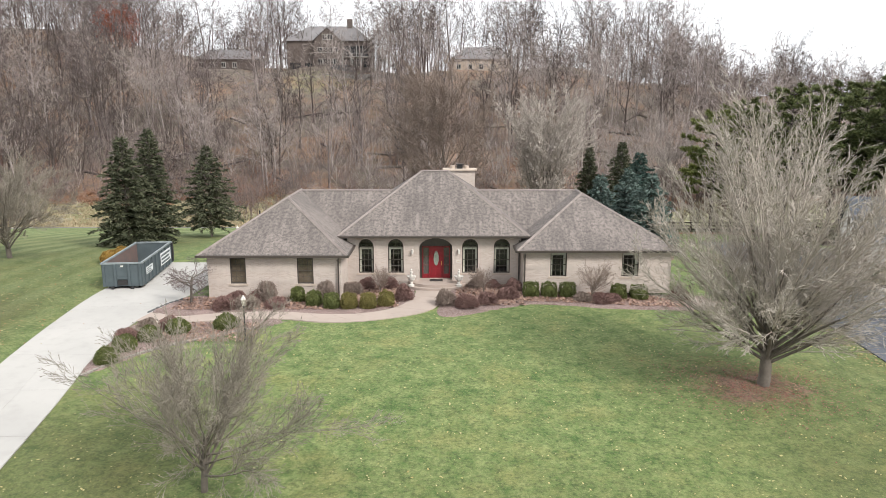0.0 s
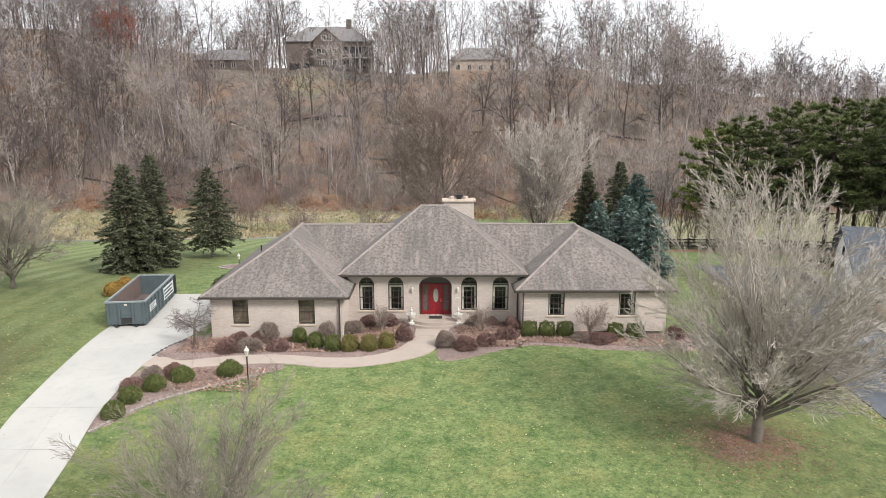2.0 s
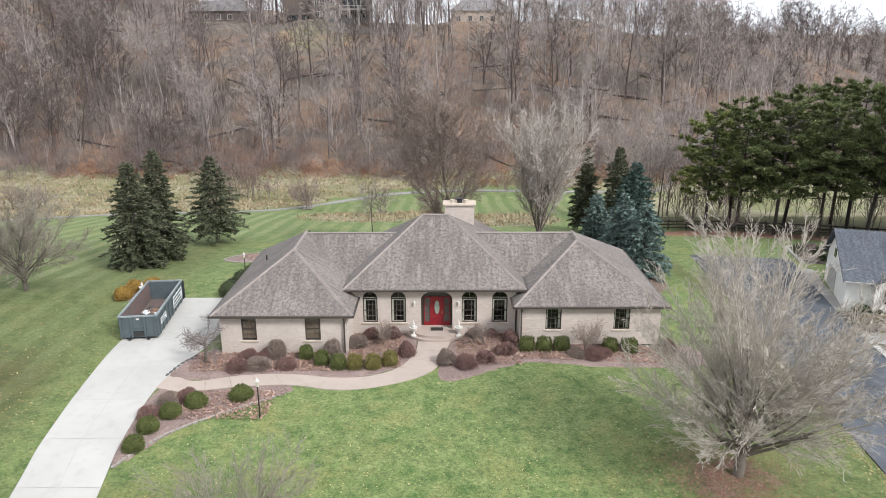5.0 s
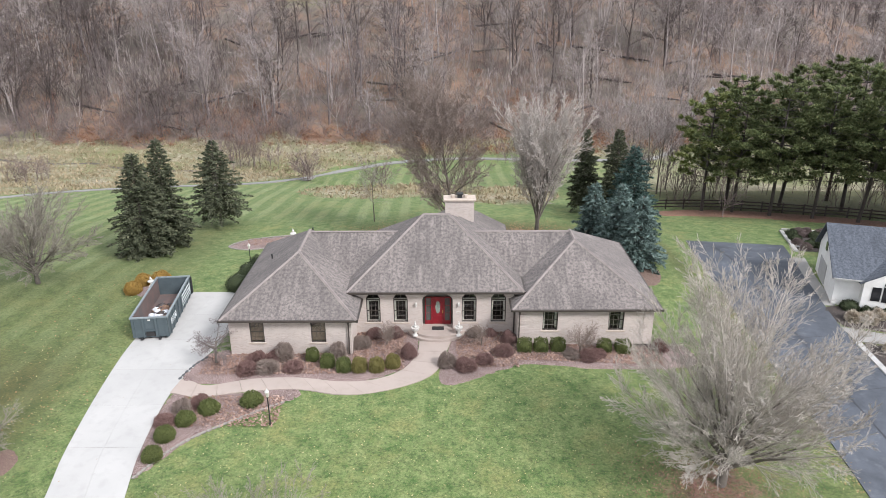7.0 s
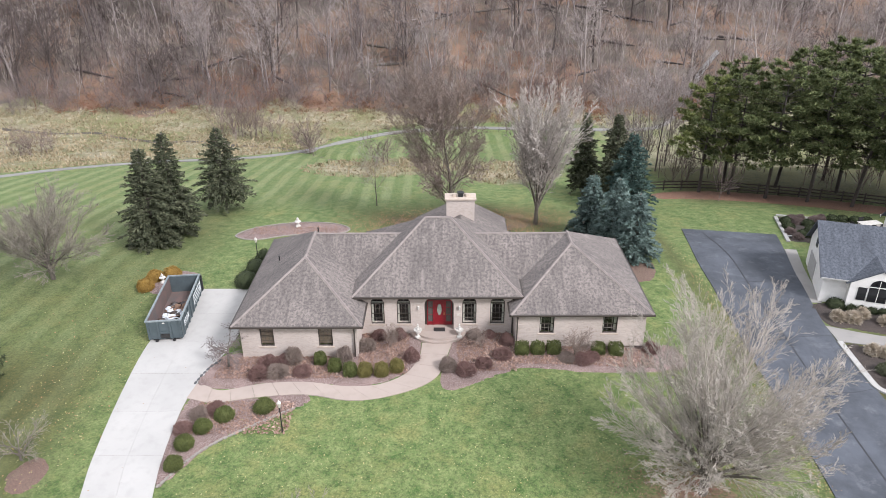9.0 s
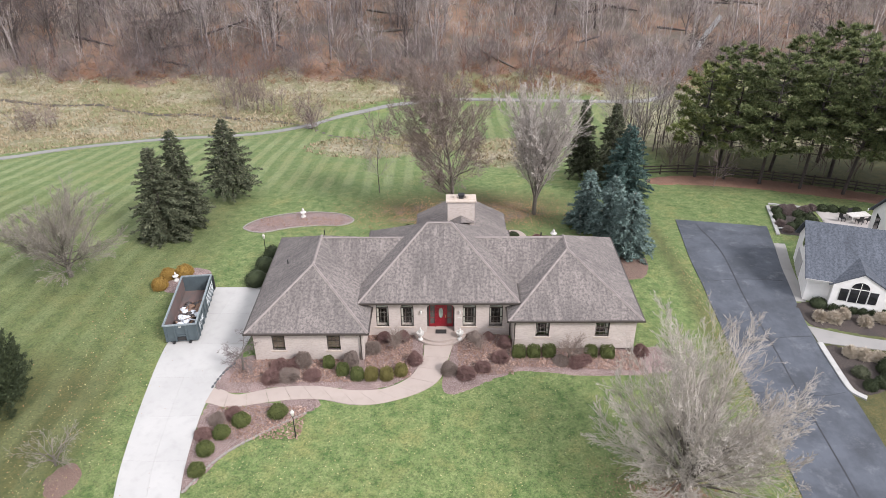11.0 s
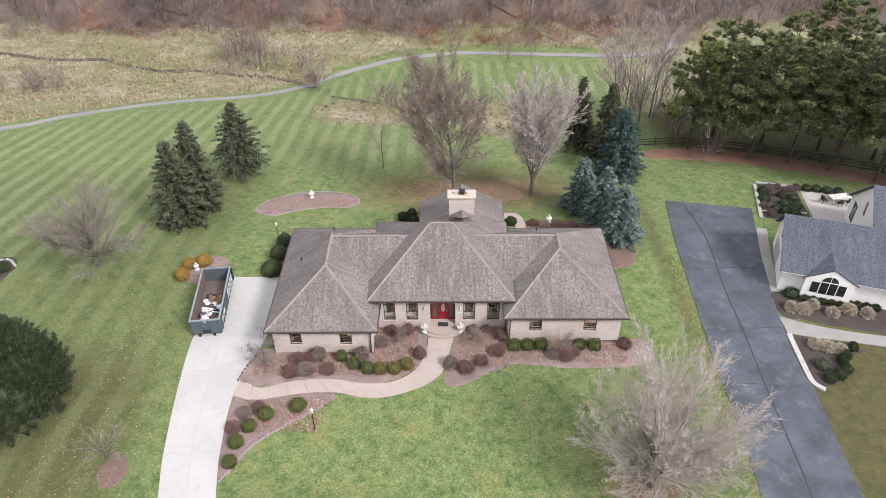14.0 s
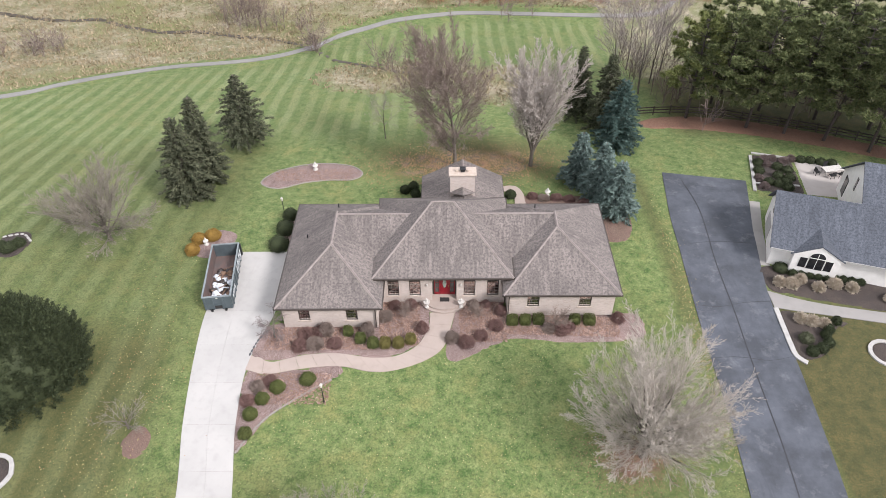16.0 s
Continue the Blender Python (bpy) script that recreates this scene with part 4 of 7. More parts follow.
def side_walls():
    for x0, x1, y0, y1, z in ((-14.1, -13.8, 40.95, 54.2, 2.3), (-6.4, -6.1, 40.95, 43.85, 2.4), (4.95, 5.25, 42.35, 43.85, 2.4), (13.8, 14.1, 42.35, 54.1, 2.3), (-13.8, 13.8, 53.9, 54.2, 2.3)):
        part("wall", boxed(x0, x1, y0 + (0.002 if y1 < 50 else 0.001), y1, -0.35, z), BRICK, house)


side_walls()


def entrance():
    x0, x1, y, yb = -1.52, 0.6, 43.85, 44.6
    bm = bmesh.new()
    quad = lambda p: bm.faces.new([bm.verts.new(v) for v in p])
    quad([(x0, y + 0.3, 0), (x0, yb, 0), (x0, yb, 2.9), (x0, y + 0.3, 2.9)])
    quad([(x1, yb, 0), (x1, y + 0.3, 0), (x1, y + 0.3, 2.9), (x1, yb, 2.9)])
    quad([(x0, y + 0.3, 2.8), (x1, y + 0.3, 2.8), (x1, yb, 2.8), (x0, yb, 2.8)])
    part("alcove", bm, BRICK, house)
    part("threshold", boxed(x0, x1, 43.7, yb, -0.1, 0.09), WALKSTONE, house)
    top = empty("front_door", 0, 0, 0)
    top.parent = house
    top["label"] = "closed red panelled front door with oval glass and sidelights"
    f = bmesh.new()
    c = -0.44
    for a, b in ((-1.34, -1.28), (-0.92, -0.86), (-0.02, 0.04), (0.4, 0.46)):
        box(f, a, b, yb - 0.12, yb, 0.09, 2.22)
    box(f, -1.34, 0.46, yb - 0.12, yb, 2.12, 2.2)
    part("frame", f, REDDOOR, top)
    d = bmesh.new()
    box(d, -0.86, -0.02, yb - 0.07, yb - 0.02, 0.1, 2.12)
    for a, b, z0, z1 in ((-0.76, -0.5, 0.25, 0.75), (-0.38, -0.12, 0.25, 0.75), (-0.76, -0.66, 1.0, 1.95), (-0.22, -0.12, 1.0, 1.95)):
        box(d, a, b, yb - 0.09, yb - 0.07, z0, z1, 0.01)
    part("leaf", d, REDDOOR, top)
    o = bmesh.new()
    pts = [(c + 0.17 * math.cos(a), 1.4 + 0.48 * math.sin(a)) for a in np.linspace(0, 2 * math.pi, 25)[:-1]]
    big = [(c + 0.2 * math.cos(a), 1.4 + 0.52 * math.sin(a)) for a in np.linspace(0, 2 * math.pi, 25)[:-1]]
    o1 = [o.verts.new((px, yb - 0.095, pz)) for px, pz in pts]
    o2 = [o.verts.new((px, yb - 0.095, pz)) for px, pz in big]
    o3 = [o.verts.new((px, yb - 0.07, pz)) for px, pz in big]
    for i in range(24):
        j = (i + 1) % 24
        o.faces.new((o1[i], o1[j], o2[j], o2[i]))
        o.faces.new((o2[i], o2[j], o3[j], o3[i]))
    part("oval_frame", o, REDDOOR, top)
    o = bmesh.new()
    o.faces.new([o.verts.new((px, yb - 0.083, pz)) for px, pz in pts][::-1])
    part("oval_glass", o, FROST, top, "leaded frosted oval glass")
    for a, b in ((-1.28, -0.92), (0.04, 0.4)):
        part("side_panel", boxed(a, b, yb - 0.08, yb - 0.03, 0.1, 0.36), REDDOOR, top)
        part("sidelight", boxed(a, b, yb - 0.06, yb - 0.05, 0.36, 2.12), FROSTDARK, top, "narrow dark sidelight")
        for z in (0.36, 0.95, 1.54):
            part("sidelight_bar", boxed(a, b, yb - 0.075, yb - 0.04, z - 0.015, z + 0.015), REDDOOR, top)
    part("transom", boxed(x0, x1, yb - 0.02, yb + 0.05, 2.2, 2.85), DARKTRANSOM, top)
    for a, b in ((x0, -1.34), (0.46, x1)):
        part("jamb_panel", boxed(a, b, yb - 0.03, yb + 0.05, 0.09, 2.2), DARKTRANSOM, top)
    k = lathe([(0.03, 0), (0.035, 0.02), (0.02, 0.04)], 8)
    k.transform(pose(-0.1, yb - 0.07, 1.05, 90, 0, 0))
    part("door_handle", k, BRASS, top, "brass handle")
    part("door_plate", boxed(-0.125, -0.075, yb - 0.078, yb - 0.068, 0.93, 1.2), BRASS, top)
    m = new("doormat", part("doormat", boxed(-0.86, -0.02, 43.6, 44.1, 0.095, 0.115, 0.008), MATBLACK).data)
    bpy.data.objects.remove([q for q in bpy.data.objects if q.name.startswith("doormat") and q != m][0])
    m.name = "doormat"
    tagged(m, "black doormat before the red door", "doormat")


FROST = two_tone("leaded_glass", (0.32, 0.36, 0.3), (0.16, 0.19, 0.16), 14.0, 0.15)
FROSTDARK = two_tone("dark_leaded_glass", (0.06, 0.055, 0.05), (0.1, 0.09, 0.08), 14.0, 0.1)
DARKTRANSOM = two_tone("dark_transom", (0.07, 0.06, 0.05), (0.05, 0.045, 0.04), 5.0, 0.4)
entrance()


def chimney():
    top = empty("chimney", 0, 0, 0)
    top.parent = house
    part("chimney_shaft", boxed(0.12, 2.45, 54.0, 55.1, 2.2, 6.2), BRICK, top)
    part("crown", boxed(-0.02, 2.59, 53.86, 55.24, 6.2, 6.34, 0.03), STONE, top, "pale stone chimney crown")
    for x in (0.75, 1.8):
        f = lathe([(0.2, 0), (0.2, 0.22), (0.15, 0.22)], 10)
        f.transform(pose(x, 54.55, 6.34))
        part("flue", f, STONE, top)
    c = bmesh.new()
    box(c, 1.1, 1.5, 54.35, 54.75, 6.34, 6.62)
    box(c, 1.02, 1.58, 54.27, 54.83, 6.64, 6.69)
    part("flue_cap", c, DARKMETAL, top)
    bm = bmesh.new()
    v = [bm.verts.new(p) for p in ((0.0, 53.95, 4.25), (2.57, 53.95, 4.25), (1.28, 53.95, 4.95), (1.28, 52.6, 4.95))]
    bm.faces.new((v[0], v[2], v[3]))
    bm.faces.new((v[2], v[1], v[3]))
    part("cricket", bm, SHINGLE, top)


chimney()


def downspout(x, y, z):
    bm = bmesh.new()
    box(bm, x - 0.04, x + 0.04, y - 0.06, y + 0.02, -0.2, z - 0.35, 0.01)
    box(bm, x - 0.04, x + 0.04, y - 0.3, y + 0.02, z - 0.35, z - 0.27)
    part("downspout", bm, GUTTER, house)


downspout(-6.25, 40.85, 2.45)
downspout(5.05, 42.25, 2.45)
downspout(4.85, 43.79, 3.0)
for x, y, z in ((-12.7, 48.2, 3.65), (-10.2, 51.6, 4.5), (8.0, 52, 4.0)):
    b = lathe([(0.05, 0), (0.05, 0.45), (0.035, 0.45)], 8)
    b.transform(pose(x, y, z - 0.1))
    part("vent_pipe", b, DARKMETAL, house)
for x0, x1, z0, z1 in ((4.95, 5.5, -0.3, 2.25),):
    bm = bmesh.new()
    for i in range(5):
        box(bm, x0 - 0.01, x0 + (0.55 if i % 2 else 0.4), 42.32, 42.36, z0 + 0.15 + i * 0.45, z0 + 0.42 + i * 0.45, 0.01)
    part("quoin", bm, BRICK, house)
for x in (-1.95, 1.0):
    s = empty("wall_lantern", x, 43.85, 1.95, 0, "small bronze wall lantern beside the entrance", "wall lamp", "wall lanterns")
    part("back_plate", boxed(-0.06, 0.06, -0.02, 0.0, -0.1, 0.12), TRIM, s)
    b = lathe([(0.05, -0.12), (0.075, 0.0), (0.08, 0.14), (0.02, 0.2)], 6)
    b.transform(pose(0, -0.1, 0))
    part("glass_shade", b, CREAM, s)
bars = empty("number_plaque", 1.0, 43.85, 1.35, 0, "small pale plaque with number bars on the brick", "plaque")
part("plate", boxed(-0.17, 0.17, -0.02, 0.0, -0.09, 0.09), CREAM, bars)
for i in range(3):
    part("bar", boxed(-0.12 + i * 0.09, -0.06 + i * 0.09, -0.026, -0.02, -0.05, 0.05), STONE, bars)


# ---- bare trees ----
def perp(d, rng):
    v = Vector((rng.gauss(0, 1), rng.gauss(0, 1), rng.gauss(0, 1)))
    v -= d * v.dot(d)
    return v.normalized()


def branch(out, rng, p, d, length, r, level, sp):
    """Grow one branch as short pieces, with its side branches. out takes (start, end, radius, radius)."""
    n = sp["pieces"][level]
    tip = r * sp["taper"][level]
    kids = sp["kids"][level] if level < len(sp["kids"]) else 0
    p = p.copy()
    d = d.copy()
    step = length / n
    start = sp["bare"][level]
    spots = sorted(start + (1 - start) * (i + rng.random()) / kids for i in range(kids)) if kids else []
    k = 0
    for i in range(n):
        a, b = i / n, (i + 1) / n
        d = (d + perp(d, rng) * sp["wobble"][level] + Vector((0, 0, sp["lift"][level]))).normalized()
        q = p + d * step
        out.append((p.x, p.y, p.z, q.x, q.y, q.z, r + (tip - r) * a, r + (tip - r) * b, level))
        while k < kids and spots[k] <= b:
            f = (spots[k] - a) * n
            s = spots[k]
            side = perp(d, rng)
            ang = radians(rng.uniform(*sp["angle"][level]))
            grow = 1.0
            if level == 0 and sp.get("round"):
                turn = k * 2.39996 + sp["round"]
                side = Vector((math.cos(turn), math.sin(turn), 0))
                lo, hi = sp["angle"][0]
                ang = radians(lo + (hi - lo) * ((k * 0.7548777 + 0.3) % 1.0) ** 0.75)
                if sp.get("leader"):
                    ang = radians(hi + (lo - hi) * (s - sp["bare"][0]) / (1 - sp["bare"][0]) + rng.uniform(-9, 9))
                grow = sp["grow"][0] + (sp["grow"][1] - sp["grow"][0]) * math.sin(ang)
            cd = (d * math.cos(ang) + side * math.sin(ang)).normalized()
            shape = sp["shape"](s) if level == 0 else 1.0 - 0.45 * s
            branch(out, rng, p + d * step * f, cd, length * sp["ratio"][level] * shape * grow * (rng.uniform(0.9, 1.08) if sp.get("round") and level == 0 else rng.uniform(0.8, 1.15)), (r + (tip - r) * s) * sp["rratio"][level], level + 1, sp)
            k += 1
        p = q


def tubes(seg, sides):
    """Corners and quads of a tapered tube for each row (start, end, radius, radius)."""
    s = np.asarray(seg, dtype=np.float64)
    p, q, r0, r1 = s[:, :3], s[:, 3:6], s[:, 6], s[:, 7]
    d = q - p
    d /= np.maximum(np.linalg.norm(d, axis=1, keepdims=True), 1e-9)
    ref = np.where(np.abs(d[:, 2:3]) > 0.9, [[1.0, 0, 0]], [[0, 0, 1.0]])
    u = np.cross(d, ref)
    u /= np.linalg.norm(u, axis=1, keepdims=True)
    v = np.cross(d, u)
    a = np.arange(sides) * 2 * math.pi / sides
    ring = u[:, None, :] * np.cos(a)[None, :, None] + v[:, None, :] * np.sin(a)[None, :, None]
    lo, hi = p[:, None, :] + ring * r0[:, None, None], q[:, None, :] + ring * r1[:, None, None]
    verts = np.concatenate([lo, hi], 1).reshape(-1, 3)
    k = np.arange(sides)
    base = np.stack([k, (k + 1) % sides, (k + 1) % sides + sides, k + sides], -1)
    faces = (base[None] + (np.arange(len(s)) * 2 * sides)[:, None, None]).reshape(-1, 4)
    return verts, faces


def ribbons(seg):
    """Corners and quads of flat slips for the finest twigs."""
    s = np.asarray(seg, dtype=np.float64)
    p, q = s[:, :3], s[:, 3:6]
    rng = np.random.default_rng(len(s))
    side = np.cross(q - p, rng.normal(0, 1, (len(s), 3)))
    side /= np.maximum(np.linalg.norm(side, axis=1, keepdims=True), 1e-9)
    a, b = side * s[:, 6:7], side * s[:, 7:8]
    return np.stack([p - a, p + a, q + b, q - b], 1).reshape(-1, 3), np.arange(len(s) * 4).reshape(-1, 4)


def merge(*parts):
    """Join (corners, faces) pairs."""
    V, F, n = [], [], 0
    for v, f in parts:
        V.append(v)
        F.append(f + n)
        n += len(v)
    return np.concatenate(V), np.concatenate(F)


def species(**k):
    base = dict(pieces=[8, 6, 4, 3, 2], kids=[10, 7, 6, 5], taper=[0.25, 0.3, 0.4, 0.5, 0.6], bare=[0.25, 0.15, 0.15, 0.1, 0.1], wobble=[0.05, 0.09, 0.1, 0.11, 0.12],
                lift=[0.02, 0.05, 0.03, 0.0, 0.0], angle=[(30, 60), (25, 55), (25, 60), (25, 65)], ratio=[0.55, 0.5, 0.5, 0.5], rratio=[0.5, 0.55, 0.55, 0.6], shape=lambda s: 1.0)
    base.update(k)
    return base


def bare_tree(name, x, y, height, r, sp, seed, twig, label, category="tree", group="", trunks=1, thick=0.035):
    rng = random.Random(seed)
    seg = []
    for i in range(trunks):
        d = Vector((0, 0, 1)) if trunks == 1 else Vector((math.cos(i * 2.4 + seed) * 0.3, math.sin(i * 2.4 + seed) * 0.3, 1)).normalized()
        branch(seg, rng, Vector((0, 0, -0.15)), d, height, r, 0, sp)
    seg = np.array(seg)
    top = empty(name, x, y, zf(x, y), 0, label, category, group)
    big = seg[:, 6] > thick
    last = seg[:, 8] == seg[:, 8].max()
    raw("trunk", *tubes(seg[big], 6), BARK, top).data.shade_smooth()
    seg[:, 6:8] = np.maximum(seg[:, 6:8], sp.get("least", 0.006))
    seg[last, 6:8] *= 1.2
    raw("crown", *merge(tubes(seg[~big & ~last], 3), ribbons(seg[~big & last])), twig, top)
    return top


DOME = species(pieces=[4, 9, 5, 3, 1], kids=[46, 14, 9, 6, 0], bare=[0.4, 0.14, 0.08, 0.06, 0], lift=[0.0, 0.014, 0.02, 0.02, 0.01], angle=[(2, 66), (16, 40), (18, 42), (16, 42)], ratio=[4.1, 0.4, 0.42, 0.5],
               rratio=[0.34, 0.45, 0.5, 0.55], taper=[0.75, 0.2, 0.3, 0.4, 0.6], wobble=[0.05, 0.06, 0.06, 0.05, 0.04], shape=lambda s: 1.0, least=0.0075, round=1.0, grow=(1.04, 0.5))
bare_tree("shade_tree", 13.9, 28.7, 2.6, 0.27, DOME, 11, TWIG_MAPLE, "large bare dome-shaped shade tree with dense fine grey twigs", "tree", thick=0.05)
WIDE = species(pieces=[4, 7, 5, 4, 2], kids=[30, 10, 8, 6, 0], bare=[0.3, 0.2, 0.1, 0.05, 0], lift=[0.0, 0.03, 0.02, 0.02, 0.01], wobble=[0.05, 0.09, 0.1, 0.1, 0.1], angle=[(6, 76), (14, 38), (16, 38), (15, 40)], ratio=[2.3, 0.46, 0.46, 0.55],
               rratio=[0.42, 0.5, 0.5, 0.55], taper=[0.6, 0.22, 0.3, 0.4, 0.6], shape=lambda s: 1.05 - 0.1 * s, least=0.005, round=0.4, grow=(0.7, 1.15))
bare_tree("ornamental_tree", -7.5, 20.1, 1.95, 0.12, WIDE, 5, TWIG_PALEGREY, "bare spreading ornamental tree with pale twigs on the lawn")
WIDE["least"] = 0.009
bare_tree("ornamental_tree", -33.2, 52.6, 2.6, 0.2, WIDE, 8, TWIG_PALEGREY, "bare wide-spreading grey tree at the side lawn")
OVAL = species(pieces=[10, 7, 5, 4, 2], kids=[44, 12, 9, 5, 0], bare=[0.13, 0.15, 0.1, 0.05, 0], lift=[0.0, 0.045, 0.04, 0.02, 0], angle=[(28, 56), (16, 40), (18, 45), (20, 50)], ratio=[0.5, 0.44, 0.45, 0.5],
               taper=[0.12, 0.25, 0.35, 0.5, 0.6], rratio=[0.34, 0.5, 0.55, 0.6], shape=lambda s: 0.8 + 0.45 * math.sin(3.0 * s) - 0.35 * s, least=0.0125)
bare_tree("lawn_tree", 0.8, 67.0, 13.8, 0.24, OVAL, 3, TWIG_BROWN, "tall oval bare brown tree behind the house")
VASE = species(pieces=[5, 9, 6, 4, 2], kids=[27, 12, 9, 5, 0], bare=[0.3, 0.12, 0.1, 0.05, 0], lift=[0.0, 0.05, 0.03, 0.01, 0], angle=[(2, 36), (13, 32), (16, 38), (20, 44)], ratio=[1.95, 0.42, 0.42, 0.5],
               taper=[0.6, 0.2, 0.35, 0.5, 0.6], rratio=[0.42, 0.45, 0.55, 0.6], shape=lambda s: 1.0, least=0.0165, round=2.0, grow=(1.1, 0.85))
bare_tree("lawn_tree", 9.4, 67.0, 4.6, 0.25, VASE, 9, TWIG_WHITE, "tall vase-shaped bare tree with pale pinkish twigs")
SMALL = species(pieces=[5, 5, 4, 3], kids=[14, 8, 6, 0], bare=[0.35, 0.1, 0.1, 0], angle=[(30, 60), (25, 50), (25, 55)], ratio=[0.55, 0.5, 0.5], lift=[0, 0.05, 0.02, 0], taper=[0.3, 0.3, 0.5, 0.6], least=0.006)
bare_tree("sapling", -7.7, 74.0, 5.6, 0.07, SMALL, 2, TWIG_PALE, "slim bare sapling in the mown back lawn", thick=0.03)
SLIM = species(pieces=[8, 5, 4, 2], kids=[22, 8, 6, 0], bare=[0.2, 0.12, 0.1, 0], angle=[(20, 44), (18, 40), (20, 45)], ratio=[0.45, 0.48, 0.5], lift=[0.0, 0.05, 0.03, 0], taper=[0.2, 0.3, 0.4, 0.6], rratio=[0.4, 0.5, 0.6], least=0.014)
for k, (x, y, h) in enumerate(((26.5, 88.0, 10.5), (29.0, 92.0, 11.5), (24.0, 92.5, 10.0), (31.5, 96.0, 11.0), (27.0, 98.0, 10.5))):
    bare_tree("slim_tree", x, y, h, 0.12, SLIM, 40 + k, TWIG_ASH, "slim bare grey tree beyond the fence", group="slim trees beyond the fence")
DWARF = species(pieces=[4, 6, 5, 4], kids=[11, 10, 9, 0], bare=[0.6, 0.15, 0.1, 0], angle=[(40, 88), (30, 60), (30, 65)], ratio=[0.95, 0.5, 0.5], lift=[0, 0.02, -0.02, -0.06], least=0.007, wobble=[0.1, 0.25, 0.3, 0.3], taper=[0.7, 0.3, 0.4, 0.6])
bare_tree("dwarf_maple", -14.75, 39.7, 1.75, 0.09, DWARF, 4, TWIG_WOODS, "small gnarled bare maple beside the driveway", thick=0.02)
LOW = species(pieces=[3, 6, 5, 3], kids=[10, 7, 6, 0], bare=[0.3, 0.15, 0.1, 0], angle=[(40, 80), (20, 50), (25, 55)], ratio=[2.2, 0.5, 0.5], lift=[0, 0.03, 0.02, 0], wobble=[0.1, 0.16, 0.18, 0.2], taper=[0.7, 0.3, 0.4, 0.6], least=0.008, round=1.0, grow=(0.8, 1.0))
bare_tree("low_tree", -24.2, 30.9, 1.0, 0.08, LOW, 14, TWIG_PALEGREY, "low bare ornamental tree in a mulch ring", thick=0.02)
FAN = species(pieces=[3, 5, 4, 3], kids=[18, 9, 6, 0], bare=[0.35, 0.15, 0.1, 0], angle=[(15, 55), (20, 45), (25, 55)], ratio=[1.5, 0.5, 0.5], lift=[0, 0.05, 0.02, 0], taper=[0.7, 0.3, 0.5, 0.6], least=0.006)
bare_tree("small_tree", 9.0, 41.0, 1.05, 0.06, FAN, 6, TWIG_BROWN, "small vase-shaped bare tree by the brick wing", thick=0.03)
for k, (x, y, h) in enumerate(((-3.9, 42.0, 0.75), (2.5, 42.0, 0.75))):
    bare_tree("bare_shrub", x, y, h, 0.03, FAN, 20 + k, TWIG_BROWN, "small spindly bare shrub in the mulch", "shrub", "spindly shrubs", thick=0.02)

# ---- the wooded hillside ----
def placed(seg, x, y, s, a, tall=1.0):
    seg = seg.copy()
    c, sn = math.cos(a), math.sin(a)
    z = zf(x, y)
    for o in (0, 3):
        px, py = seg[:, o].copy(), seg[:, o + 1].copy()
        seg[:, o], seg[:, o + 1] = (px * c - py * sn) * s + x, (px * sn + py * c) * s + y
        seg[:, o + 2] = seg[:, o + 2] * s * tall + z
    return seg


def as_mesh(seg, fine):
    last = seg[:, 8] >= fine
    return merge(tubes(seg[~last], 3), ribbons(seg[last]))


